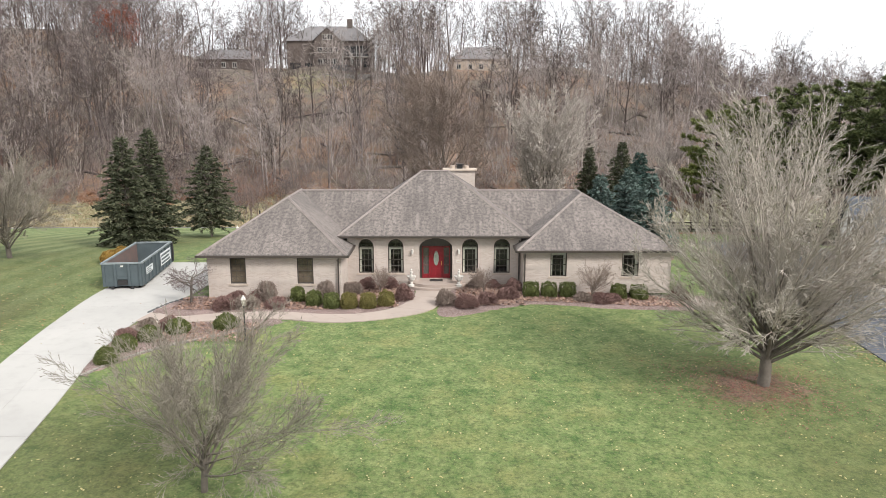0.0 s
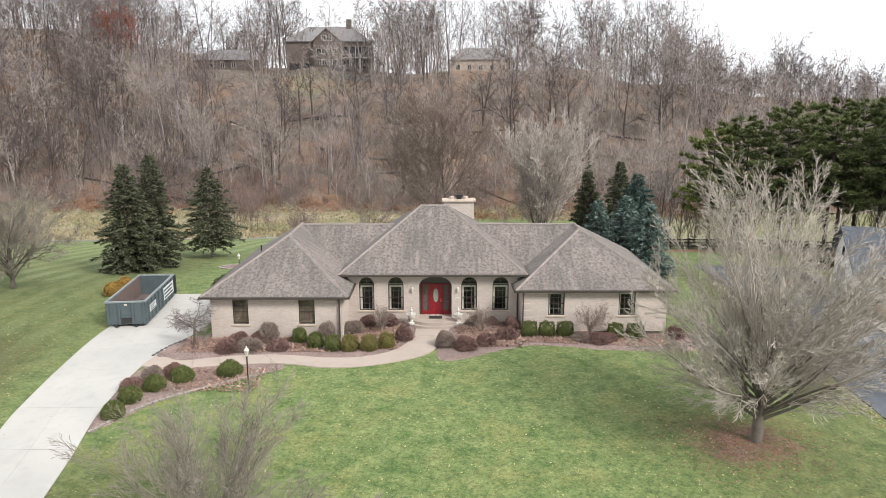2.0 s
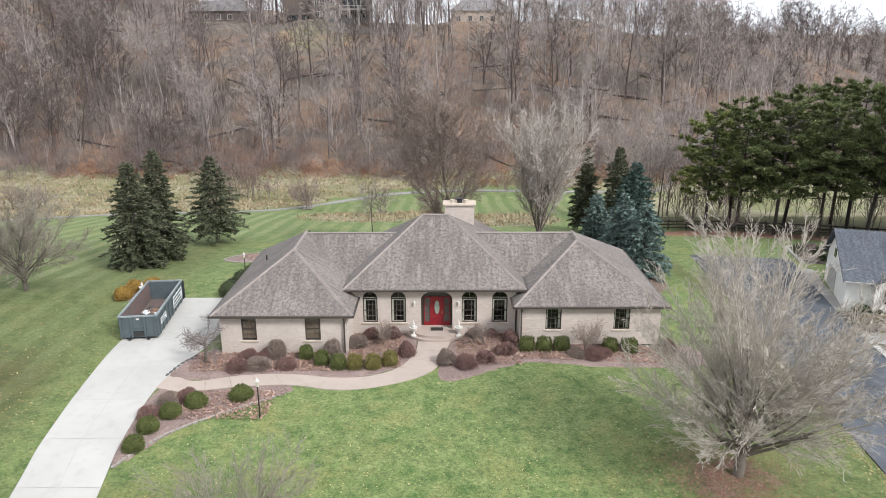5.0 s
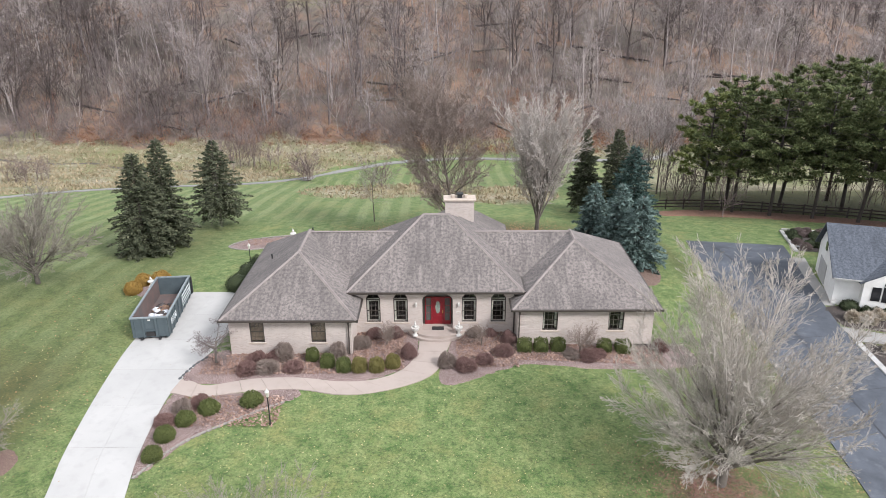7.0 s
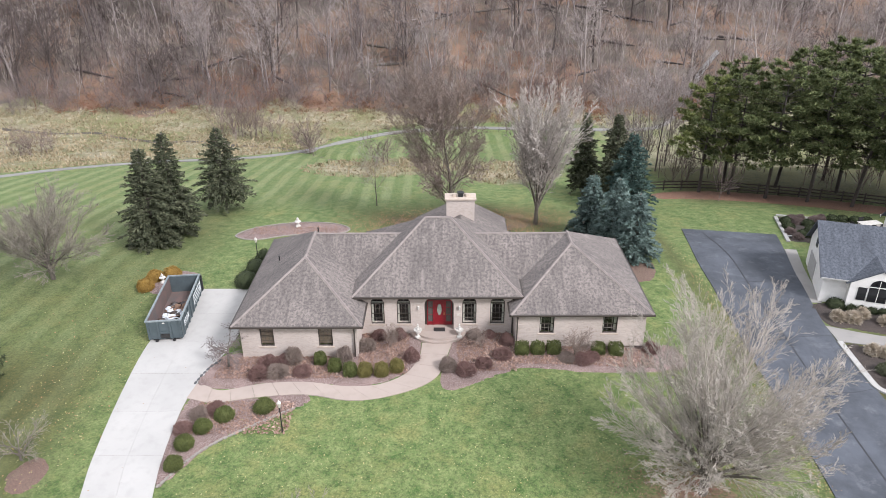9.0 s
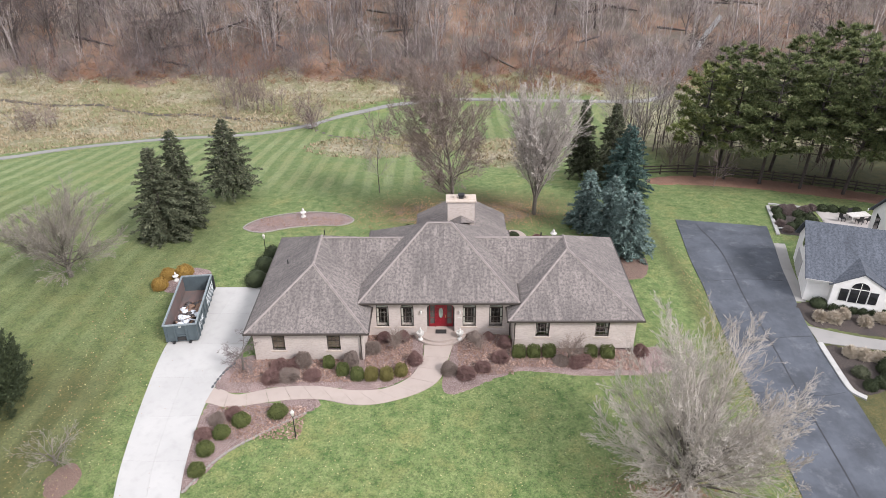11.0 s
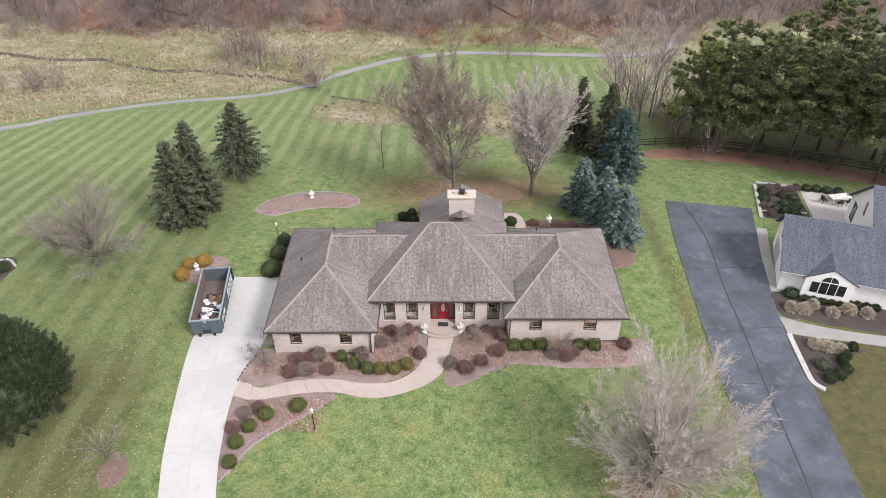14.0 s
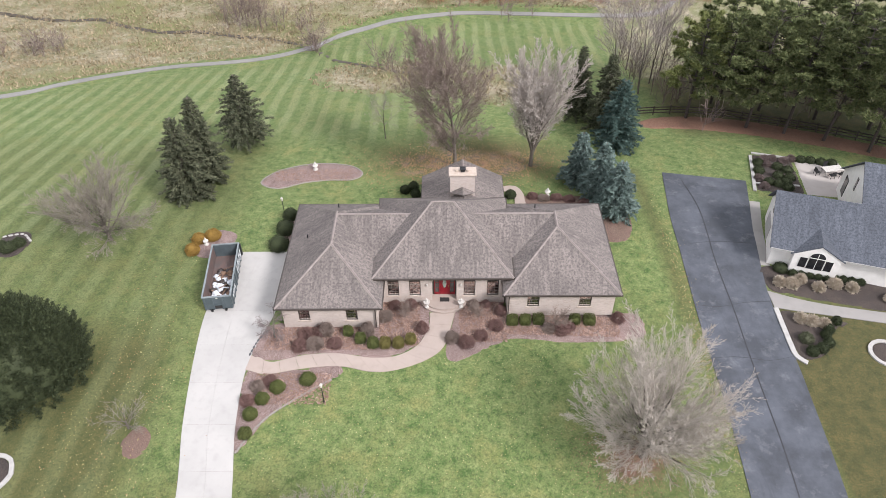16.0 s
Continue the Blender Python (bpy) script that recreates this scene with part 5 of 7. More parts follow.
def woods():
    rng = random.Random(77)
    tall = species(pieces=[6, 4, 3, 1], kids=[11, 7, 5, 0], bare=[0.3, 0.15, 0.1, 0], angle=[(26, 62), (25, 55), (25, 60)], ratio=[0.52, 0.48, 0.5], taper=[0.2, 0.3, 0.4, 0.6], rratio=[0.45, 0.5, 0.6],
                   lift=[0.02, 0.06, 0.02, 0], wobble=[0.08, 0.18, 0.2, 0.2], shape=lambda s: 1.2 - 0.55 * s)
    kinds = []
    for k in range(12):
        seg = []
        tall["bare"] = [0.3 if k % 2 else 0.12, 0.15, 0.1, 0]
        branch(seg, rng, Vector((0, 0, -0.4)), Vector((rng.uniform(-0.12, 0.12), rng.uniform(-0.12, 0.12), 1)).normalized(), 16.0, 0.27, 0, tall)
        seg = np.array(seg)
        seg[:, 6:8] = np.maximum(seg[:, 6:8], 0.03)
        kinds.append(seg)
    groups = [[], [], []]
    n = 0
    while n < 600:
        x, y = rng.uniform(-150, 150), rng.uniform(138, 275)
        if n % 7 == 0:
            y = rng.uniform(222, 275)
        if abs(x) > 0.72 * y or HILLHOUSES(x, y) or (y > 222 and rng.random() < 0.4):
            continue
        s = rng.uniform(0.6, 1.35) * (0.75 if y < 155 else 1.0 if y < 205 else 1.25) * (0.6 if x > 70 and y > 170 else 1.0)
        if n % 11 == 0:
            x, y = rng.uniform(-165, -95), rng.uniform(175, 270)
        groups[rng.choice((0, 0, 2)) if y > 215 else rng.choice((0, 2, 2, 1)) if x < -70 else rng.choice((0, 1, 1, 2))].append(as_mesh(placed(kinds[rng.randrange(12)], x, y, s, rng.uniform(0, 6.28), rng.uniform(0.9, 1.2)), 2))
        n += 1
    for g, mat, lab in zip(groups, (TWIG_WOODS, TWIG_ASH, TWIG_DARK), ("bare grey-brown deciduous woods covering the hillside", "pale grey bare trees among the woods", "dark brown bare trees among the woods")):
        tagged(raw("woods", *merge(*g), mat), lab, "woods", kind="stuff")
    # brush below the trees
    fan = species(pieces=[2, 3, 2], kids=[11, 5, 0], bare=[0.1, 0.2, 0], angle=[(15, 70), (20, 55)], ratio=[2.0, 0.5], taper=[0.6, 0.3, 0.5], lift=[0, 0.04, 0.0], least=0.02)
    kinds = []
    for k in range(8):
        seg = []
        branch(seg, rng, Vector((0, 0, -0.1)), Vector((0, 0, 1)), 1.2, 0.05, 0, fan)
        seg = np.array(seg)
        seg[:, 6:8] = np.maximum(seg[:, 6:8], 0.02)
        kinds.append(seg)
    for mat, count, lab in ((TWIG_BRUSH, 440, "tangled brown brush on the wooded slope"), (TWIG_WOODS, 440, "tangled grey brush on the wooded slope")):
        g = []
        for i in range(count):
            y = rng.triangular(134, 250, 145) if i % 3 else rng.uniform(133, 143)
            x = rng.uniform(-0.7, 0.7) * y
            if HILLHOUSES(x, y):
                continue
            g.append(ribbons(placed(kinds[rng.randrange(8)], x, y, rng.uniform(0.8, 2.1), rng.uniform(0, 6.28), 1.1)))
        for i in range(count // 2):
            y = rng.uniform(212, 262)
            x = rng.uniform(-0.68, 0.68) * y
            if not HILLHOUSES(x, y):
                g.append(ribbons(placed(kinds[rng.randrange(8)], x, y, rng.uniform(1.6, 2.8), rng.uniform(0, 6.28), 1.3)))
        tagged(raw("undergrowth", *merge(*g), mat), lab, "brush", kind="stuff")
    # slim saplings all over the slope
    stem = species(pieces=[3, 2], kids=[9, 0], bare=[0.2, 0], angle=[(18, 46)], ratio=[0.45], taper=[0.3, 0.5], lift=[0.02, 0.04], wobble=[0.08, 0.1])
    kinds_s = []
    for k in range(10):
        seg = []
        branch(seg, rng, Vector((0, 0, -0.1)), Vector((rng.uniform(-0.12, 0.12), rng.uniform(-0.12, 0.12), 1)).normalized(), 5.0, 0.05, 0, stem)
        seg = np.array(seg)
        seg[:, 6:8] = np.maximum(seg[:, 6:8], 0.026)
        kinds_s.append(seg)
    for mat, count, lab in ((TWIG_ASH, 650, "slim grey saplings crowding the wooded slope"), (TWIG_BRUSH, 600, "slim brown saplings crowding the wooded slope"), (TWIG_PALE, 760, "pale bare saplings scattered on the wooded slope"), (TWIG_DARK, 520, "dark thin saplings in the shaded end of the woods"), (TWIG_RUSTY, 420, "rust-brown brush along the foot of the slope")):
        g = []
        for i in range(count):
            y = rng.uniform(134, 150) if mat == TWIG_RUSTY else rng.triangular(135, 236, 150)
            x = rng.uniform(-0.7, -0.3 if mat == TWIG_DARK else 0.7) * y
            if HILLHOUSES(x, y) or (mat == TWIG_RUSTY and math.sin(x * 0.11) + math.sin(x * 0.31 + 1) < -0.1):
                continue
            sc = rng.uniform(0.6, 1.5) * (0.6 if mat == TWIG_RUSTY else 1.0)
            g.append(ribbons(placed(kinds_s[rng.randrange(10)], x, y, sc, rng.uniform(0, 6.28), rng.uniform(0.8, 1.1))))
        tagged(raw("saplings", *merge(*g), mat), lab, "saplings", kind="stuff")
    # clumps in the meadow and by the creek
    for k, (x, y, m, w) in enumerate(((-36, 119, 14, 5.0), (-21, 107.5, 6, 1.8), (-66, 108, 9, 4.0), (29, 84, 5, 3.5), (26, 90, 4, 3.0), (-26, 118, 5, 4), (-9, 99, 4, 2.5), (14, 130, 16, 16), (38, 89, 26, 16), (54, 83, 26, 16))):
        g = [as_mesh(placed(kinds[rng.randrange(8)], x + rng.gauss(0, w / 2), y + rng.gauss(0, w / 3), rng.uniform(0.8, 1.5), rng.uniform(0, 6.28), 2.0 if k in (0, 3, 4, 8, 9) else 1.2), 1) for i in range(m)]
        tagged(raw("thicket", *merge(*g), TWIG_BRUSH), "thicket of bare brown shrubs" + (" behind the pines" if k > 7 else " in the meadow"), "brush", kind="stuff")


def rusty_brush():
    """Low brush that has kept its brown leaves, along the foot of the slope."""
    rng = np.random.default_rng(31)
    P = []
    for x0, x1, y0, y1, n in ((-6, 50, 129, 139, 190), (-75, -8, 133, 141, 110), (6, 16, 146, 166, 26), (-50, -36, 140, 150, 20)):
        P.append(np.stack([rng.uniform(x0, x1, n), rng.uniform(y0, y1, n), rng.uniform(0.8, 2.2, n)], -1))
    P = np.concatenate(P)
    m = 90
    c = np.repeat(P, m, 0)
    n = len(c)
    d = rng.normal(0, 1, (n, 3))
    d /= np.linalg.norm(d, axis=1, keepdims=True)
    p = np.stack([c[:, 0], c[:, 1], zg(c[:, 0], c[:, 1]) + c[:, 2] * 0.45], -1) + d * rng.uniform(0.3, 1.0, (n, 1)) * c[:, 2:3] * [1.0, 0.9, 0.5]
    t = rng.normal(0, 1, (n, 3))
    t /= np.linalg.norm(t, axis=1, keepdims=True)
    s = np.cross(t, rng.normal(0, 1, (n, 3)))
    s /= np.linalg.norm(s, axis=1, keepdims=True)
    L = rng.uniform(0.12, 0.3, (n, 1))
    tagged(raw("leafy_brush", *sprays(np.concatenate([p, t, s, L, L * 0.6], 1)), BRUSHLEAF), "brown-leaved brush along the foot of the slope", "brush", kind="stuff")


def HILLHOUSES(x, y):
    return (abs(x + 34.7) < 17 and (224 < y < 250 or (198 < y < 250 and x < -36 + 13 * math.sin(y * 0.9)))) or (abs(x - 12) < 12 and 222 < y < 250) or (abs(x + 72) < 13 and 226 < y < 250) or (-0.215 < x / y < -0.1 and 188 < y < 250) or (0.02 < x / y < 0.085 and 200 < y < 250)


woods()


def fallen_logs():
    rng = random.Random(5)
    logs = [(-17, 160, -25, 7), (-5, 168, 30, 10), (-60, 158, 40, 9), (-44, 170, 20, 9), (40, 172, -20, 10), (20, 178, 15, 8), (-75, 182, 35, 9), (62, 165, -15, 9), (8, 190, 5, 8), (-30, 184, -10, 8), (30, 158, 25, 7), (-58, 145, 10, 6)]
    logs += [(rng.uniform(-80, 60), rng.uniform(139, 186), rng.uniform(-40, 40), rng.uniform(5, 11)) for k in range(26)]
    for k, (x, y, a, L) in enumerate(logs):
        bm = lathe([(0.28, 0), (0.26, L * 0.4), (0.18, L * 0.8), (0.1, L)], 7)
        tilt = math.degrees(math.atan2(zf(x + math.cos(radians(a)), y + math.sin(radians(a))) - zf(x, y), 1.0))
        bm.transform(pose(0, 0, 0, 0, 90, 0))
        bm.transform(pose(0, 0, 0.2, 0, -tilt, a))
        ob = part("fallen_log", bm, DARKBARK if k % 3 else BARK)
        ob.location = (x, y, zf(x, y))
        tagged(ob, "fallen weathered tree trunk on the wooded slope", "log", "fallen logs")


fallen_logs()


# ---- evergreens ----
def sprays(rows):
    """Corners and triangles of slim needle sprays: rows of base, direction, side, length and width."""
    a = np.asarray(rows, dtype=np.float64)
    p, d, s, L, w = a[:, :3], a[:, 3:6], a[:, 6:9], a[:, 9:10], a[:, 10:11]
    v = np.stack([p - s * w * 0.5, p + s * w * 0.5, p + d * L], 1).reshape(-1, 3)
    return v, np.arange(len(v)).reshape(-1, 3)


rusty_brush()


def conifer(name, x, y, height, width, material, label, seed, bare=0.05, sp=0.27, density=1.5, full=0.75):
    """A spruce: a trunk, drooping whorled limbs, and needle sprays all along them."""
    rng = np.random.default_rng(seed)
    rows, limbs = [], [(0, 0, -0.2, 0, 0, height * 0.6, 0.14, 0.08), (0, 0, height * 0.6, 0, 0, height, 0.08, 0.015)]
    z = height * bare
    while z < height * 0.985:
        u = (z - height * bare) / (height * (1 - bare))
        R = width * 0.5 * ((1 - u) ** full) * (0.8 + 0.2 * min(1, u * 6)) * rng.uniform(0.85, 1.12)
        n = max(4, int(5 + 5 * (1 - u)))
        a0 = rng.uniform(0, 6.28)
        for i in range(n):
            a = a0 + i * 6.283 / n + rng.normal(0, 0.2)
            r = R * rng.uniform(0.72, 1.12)
            rise = rng.uniform(-0.28, -0.02) * (1 - u) + 0.5 * u
            end = np.array([math.cos(a) * r, math.sin(a) * r, z + r * rise])
            base = np.array([0, 0, z])
            limbs.append((*base, *end, 0.03, 0.008))
            m = int((7 + 26 * r) * density)
            t = rng.uniform(0.12, 1.03, m) ** 0.75
            side = np.array([-math.sin(a), math.cos(a), 0])
            pts = base + (end - base) * t[:, None] + side * (rng.normal(0, 0.2, m) * r * (1.1 - t) * 0.9)[:, None]
            pts[:, 2] += 0.1 * r * np.sin(t * 3.1) - rng.uniform(0, 0.16, m)
            out = np.array([math.cos(a), math.sin(a), 0.0])
            d = out * rng.uniform(0.3, 1, (m, 1)) + side * rng.normal(0, 0.55, (m, 1)) + np.array([0, 0, 1]) * rng.normal(-0.05, 0.32, (m, 1))
            d /= np.linalg.norm(d, axis=1, keepdims=True)
            s = np.cross(d, rng.normal(0, 1, (m, 3)) + [0, 0, 1.5])
            s /= np.linalg.norm(s, axis=1, keepdims=True)
            L = rng.uniform(0.7, 1.4, (m, 1)) * sp
            rows.append(np.concatenate([pts, d, s, L, L * rng.uniform(0.35, 0.6, (m, 1))], 1))
        z += height * 0.022 + 0.08
    top = empty(name, x, y, zf(x, y), 0, label, "tree")
    raw("trunk", *tubes(limbs, 5), BARK, top)
    raw("crown", *sprays(np.concatenate(rows)), material, top)
    return top


conifer("spruce", -27.6, 60.7, 9.7, 6.2, SPRUCE, "dark green spruce with branches to the ground", 1, 0.03)
conifer("spruce", -26.5, 63.7, 10.7, 5.8, SPRUCE, "dark green spruce close behind another", 2, 0.05)
conifer("spruce", -24.2, 72.3, 9.5, 7.0, SPRUCE, "dark green spruce with a short bare trunk", 3, 0.13, density=1.1)
conifer("spruce", 16.6, 80.0, 10.0, 4.6, SPRUCE, "slim dark green spruce behind the lawn", 4, 0.1)
conifer("spruce", 19.4, 76.5, 10.2, 5.6, SPRUCE, "dark green spruce beside a slim one", 5, 0.05)
conifer("spruce", 20.0, 71.8, 8.9, 6.6, BLUEGREEN, "blue-green spruce at the edge of the lawn", 6, 0.03)
conifer("blue_spruce", 17.0, 57.0, 6.4, 5.2, BLUESPRUCE, "silvery blue spruce next to the house", 7, 0.03)
conifer("blue_spruce", 15.9, 60.0, 6.8, 4.8, BLUESPRUCE, "silvery blue spruce in a tight group", 8, 0.03)
conifer("blue_spruce", 14.2, 63.2, 6.4, 4.7, BLUESPRUCE, "silvery blue spruce behind the mulch bed", 9, 0.03)


def pine(name, x, y, height, width, material, label, seed):
    """A white pine: a tall bare trunk, level limbs in tiers, and soft needle plumes."""
    rng = np.random.default_rng(seed)
    limbs = [(0, 0, -0.2, rng.normal(0, 0.2), rng.normal(0, 0.2), height * 0.5, 0.2, 0.14)]
    tx, ty = limbs[0][3], limbs[0][4]
    limbs.append((tx, ty, height * 0.5, tx, ty, height, 0.14, 0.02))
    rows = []
    z = height * 0.3
    while z < height:
        u = (z / height - 0.3) / 0.7
        R = width * 0.5 * (0.5 + 0.6 * math.sin(min(1, u * 1.5 + 0.25) * 2.4)) * (1.06 - 0.72 * u ** 2.2)
        n = rng.integers(4, 7)
        a0 = rng.uniform(0, 6.283)
        for i in range(n):
            a = a0 + i * 6.283 / n + rng.normal(0, 0.25)
            r = R * rng.uniform(0.6, 1.15)
            out, side = np.array([math.cos(a), math.sin(a), 0.0]), np.array([-math.sin(a), math.cos(a), 0.0])
            base = np.array([tx * min(1, z / height * 2), ty * min(1, z / height * 2), z])
            end = base + out * r + [0, 0, r * rng.uniform(0.05, 0.38)]
            limbs.append((*base, *end, 0.05, 0.012))
            for k in range(int(5 + 4.6 * r)):
                t = 1.06 - 0.55 * rng.random() ** 1.4
                c = base + (end - base) * t + side * rng.normal(0, 0.24) * r * (1.25 - t) + [0, 0, rng.normal(0.05, 0.12)]
                m = 26
                d = out * rng.normal(0.55, 0.5, (m, 1)) + side * rng.normal(0, 0.65, (m, 1)) + np.array([0, 0, 1]) * rng.normal(0.45, 0.35, (m, 1))
                d /= np.linalg.norm(d, axis=1, keepdims=True)
                s = np.cross(d, rng.normal(0, 0.45, (m, 3)) + [0, 0, 1.0])
                s /= np.linalg.norm(s, axis=1, keepdims=True)
                L = rng.uniform(0.28, 0.54, (m, 1))
                rows.append(np.concatenate([np.repeat(c[None], m, 0) + d * 0.05, d, s, L, L * 0.26], 1))
        z += rng.uniform(0.75, 1.15)
    top = empty(name, x, y, zf(x, y), 0, label, "tree", "pine grove")
    raw("trunk", *tubes(limbs, 6), DARKBARK, top)
    raw("crown", *sprays(np.concatenate(rows)), material, top)
    return top


PL = "tall green pine with a bare lower trunk by the fence"
p1 = pine("pine", 30.7, 79.6, 13.6, 8.8, PINE_YELLOW, "yellowish-green pine at the end of the grove", 1)
p2 = pine("pine", 37.4, 76.6, 15.4, 9.2, PINE, PL, 2)
p3 = pine("pine", 45.4, 72.8, 16.0, 9.4, PINE, PL, 3)
for k, (src, x, y, a, s) in enumerate(((p2, 33.9, 78.6, 40, 0.95), (p3, 41.4, 74.8, 100, 0.95), (p2, 49.4, 69.8, 200, 1.05), (p3, 54.2, 66.8, 300, 1.05), (p2, 35.5, 84.5, 150, 1.05), (p3, 41.0, 82.0, 20, 1.1),
                                        (p2, 47.0, 79.0, 250, 1.12), (p3, 52.5, 76.0, 190, 1.15), (p2, 58.5, 72.5, 80, 1.15), (p3, 60.5, 64.0, 10, 1.05), (p2, 49, 86, 33, 1.2), (p3, 64, 78, 220, 1.2))):
    c = copy_thing(src, pose(x, y, zf(x, y), 0, 0, a))
    c.scale = (s, s, s * 0.95)


def mound(name, x, y, rx, ry, h, material, label, seed, n=3400, size=0.075, category="shrub", group="", boxy=0.0, deep=0.25, rough=1.0, taper=0.0):
    """A clipped evergreen: a dense shell of small leaves over a dark twiggy core."""
    rng = np.random.default_rng(seed)
    d = rng.normal(0, 1, (n, 3))
    d[:, 2] = np.abs(d[:, 2]) * 1.0 - 0.28
    d /= np.linalg.norm(d, axis=1, keepdims=True)
    if boxy:
        d = d / (np.sum(np.abs(d) ** (2 + boxy * 4), 1, keepdims=True) ** (1 / (2 + boxy * 4)))
    lump = 1 + rough * (0.07 * np.sin(d[:, 0:1] * 5 + seed) * np.cos(d[:, 1:2] * 4 + seed * 2) + 0.04 * np.sin(d[:, 2:3] * 9 + d[:, 0:1] * 7))
    p = d * lump * rng.uniform(1 - deep, 1.0, (n, 1)) ** 0.6
    p = p * [rx, ry, h * 0.78] + [0, 0, h * 0.22]
    cone = 1 - taper * np.clip(p[:, 2:3] / h, 0, 1) ** 1.3
    p[:, :2] *= cone
    p[:, 2] = np.maximum(p[:, 2], 0.0)
    t = d * 0.8 + rng.normal(0, 0.6, (n, 3))
    t /= np.linalg.norm(t, axis=1, keepdims=True)
    s = np.cross(t, rng.normal(0, 1, (n, 3)))
    s /= np.linalg.norm(s, axis=1, keepdims=True)
    L = rng.uniform(0.7, 1.4, (n, 1)) * size
    top = empty(name, x, y, zf(x, y) + 0.03, 0, label, category, group)
    raw("foliage", *sprays(np.concatenate([p, t, s, L, L * 0.42], 1)), material, top)
    bm = bmesh.new()
    bmesh.ops.create_icosphere(bm, subdivisions=3, radius=1.0)
    for v in bm.verts:
        c = v.co * (0.92 - 0.07 * rough + 0.08 * noise.noise(v.co * 3 + Vector((seed, 0, 0))))
        zc = max(-0.05, c.z * h * 0.78 + h * 0.22)
        k = 1 - taper * min(1, max(0, zc / h)) ** 1.3
        v.co = Vector((c.x * rx * k, c.y * ry * k, zc))
    part("core", bm, material, top).data.shade_smooth()
    return top


def evergreen_dome(name, x, y, r, h, material, label, seed):
    """A broad dense evergreen of many upturned shoots round a dark core."""
    rng = np.random.default_rng(seed)
    n, m = 1150, 100
    d = rng.normal(0, 1, (n, 3))
    d[:, 2] = np.abs(d[:, 2]) * 1.1 - 0.25
    d /= np.linalg.norm(d, axis=1, keepdims=True)
    c = d * rng.uniform(0.86, 1.06, (n, 1)) * [r, r, h * 0.8] + [0, 0, h * 0.2]
    c[:, :2] *= 1 - 0.42 * np.clip(c[:, 2:3] / h, 0, 1) ** 1.3
    out = np.repeat(d * [0.7, 0.7, 0.3] + [0, 0, 0.75], m, 0)
    t = rng.random((n * m, 1))
    p = np.repeat(c, m, 0) + out * (t - 0.55) * 1.1 + rng.normal(0, 1, (n * m, 3)) * 0.2 * (1.15 - t)
    p[:, 2] = np.maximum(p[:, 2], 0.0)
    v = out + rng.normal(0, 0.55, (n * m, 3))
    v /= np.linalg.norm(v, axis=1, keepdims=True)
    s = np.cross(v, rng.normal(0, 1, (n * m, 3)))
    s /= np.linalg.norm(s, axis=1, keepdims=True)
    L = rng.uniform(0.12, 0.26, (n * m, 1))
    top = empty(name, x, y, zf(x, y), 0, label, "tree")
    raw("crown", *sprays(np.concatenate([p, v, s, L, L * 0.4], 1)), material, top)
    bm = bmesh.new()
    bmesh.ops.create_icosphere(bm, subdivisions=3, radius=1.0)
    for w in bm.verts:
        q = w.co * (0.8 + 0.08 * noise.noise(w.co * 4))
        z = max(-0.05, q.z * h * 0.8 + h * 0.2)
        k = 1 - 0.42 * min(1, max(0, z / h)) ** 1.3
        w.co = Vector((q.x * r * k, q.y * r * k, z))
    part("core", bm, material, top).data.shade_smooth()


evergreen_dome("yew", -34.3, 36.1, 5.3, 7.6, YEW, "large dark green rounded evergreen on the side lawn", 3)


def twiggy(name, x, y, rx, h, material, label, seed, group="", n=1700):
    """A bare twiggy mounded shrub of many fine shoots."""
    rng = np.random.default_rng(seed)
    d = rng.normal(0, 1, (n, 3))
    d[:, 2] = np.abs(d[:, 2]) * 0.9 + 0.05
    d /= np.linalg.norm(d, axis=1, keepdims=True)
    end = d * [rx, rx, h] * rng.uniform(0.86, 1.0, (n, 1)) * (1 + 0.06 * np.sin(d[:, 0:1] * 5 + seed))
    start = end * rng.uniform(0.55, 0.9, (n, 1)) + rng.normal(0, 0.1, (n, 3)) * [1, 1, 0.5]
    start[:, 2] = np.maximum(start[:, 2], 0)
    seg = np.concatenate([start, end, np.full((n, 1), 0.014), np.full((n, 1), 0.009)], 1)
    stems = np.concatenate([np.zeros((24, 3)), (d[:24] * [rx, rx, h] * 0.6), np.full((24, 1), 0.014), np.full((24, 1), 0.008)], 1)
    top = empty(name, x, y, zf(x, y) + 0.03, 0, label, "shrub", group)
    raw("twig_mass", *ribbons(seg), material, top)
    raw("stem", *tubes(stems, 4), material, top)
    return top


# ---- shrubs ----
BOX_A, BOX_B = "clipped green boxwood ball in the mulch bed", "clipped bronze-tinged boxwood ball in the mulch bed"
for k, (x, y, r, m) in enumerate(((-8.6, 40.2, 0.5, 0), (-7.5, 39.4, 0.52, 0), (-6.4, 38.9, 0.56, 1), (-5.4, 38.9, 0.55, 1), (-4.3, 38.9, 0.56, 1), (-3.3, 39.3, 0.53, 1))):
    mound("boxwood", x, y, r * 0.82, r * 0.82, 0.85, BOXTAN if k > 2 else BOXWOOD, BOX_B if m else BOX_A, k + 10, group="boxwoods along the walk", boxy=0.35)
for k, (x, y, r) in enumerate(((5.35, 41.35, 0.56), (6.45, 41.4, 0.55), (7.6, 41.5, 0.56), (10.75, 41.6, 0.52), (12.0, 41.6, 0.58))):
    mound("boxwood", x, y, r * 0.84, r * 0.76, 0.85, BOXWOOD, "clipped square-topped green boxwood before the brick wing", k + 20, group="boxwoods by the wing", boxy=0.8)
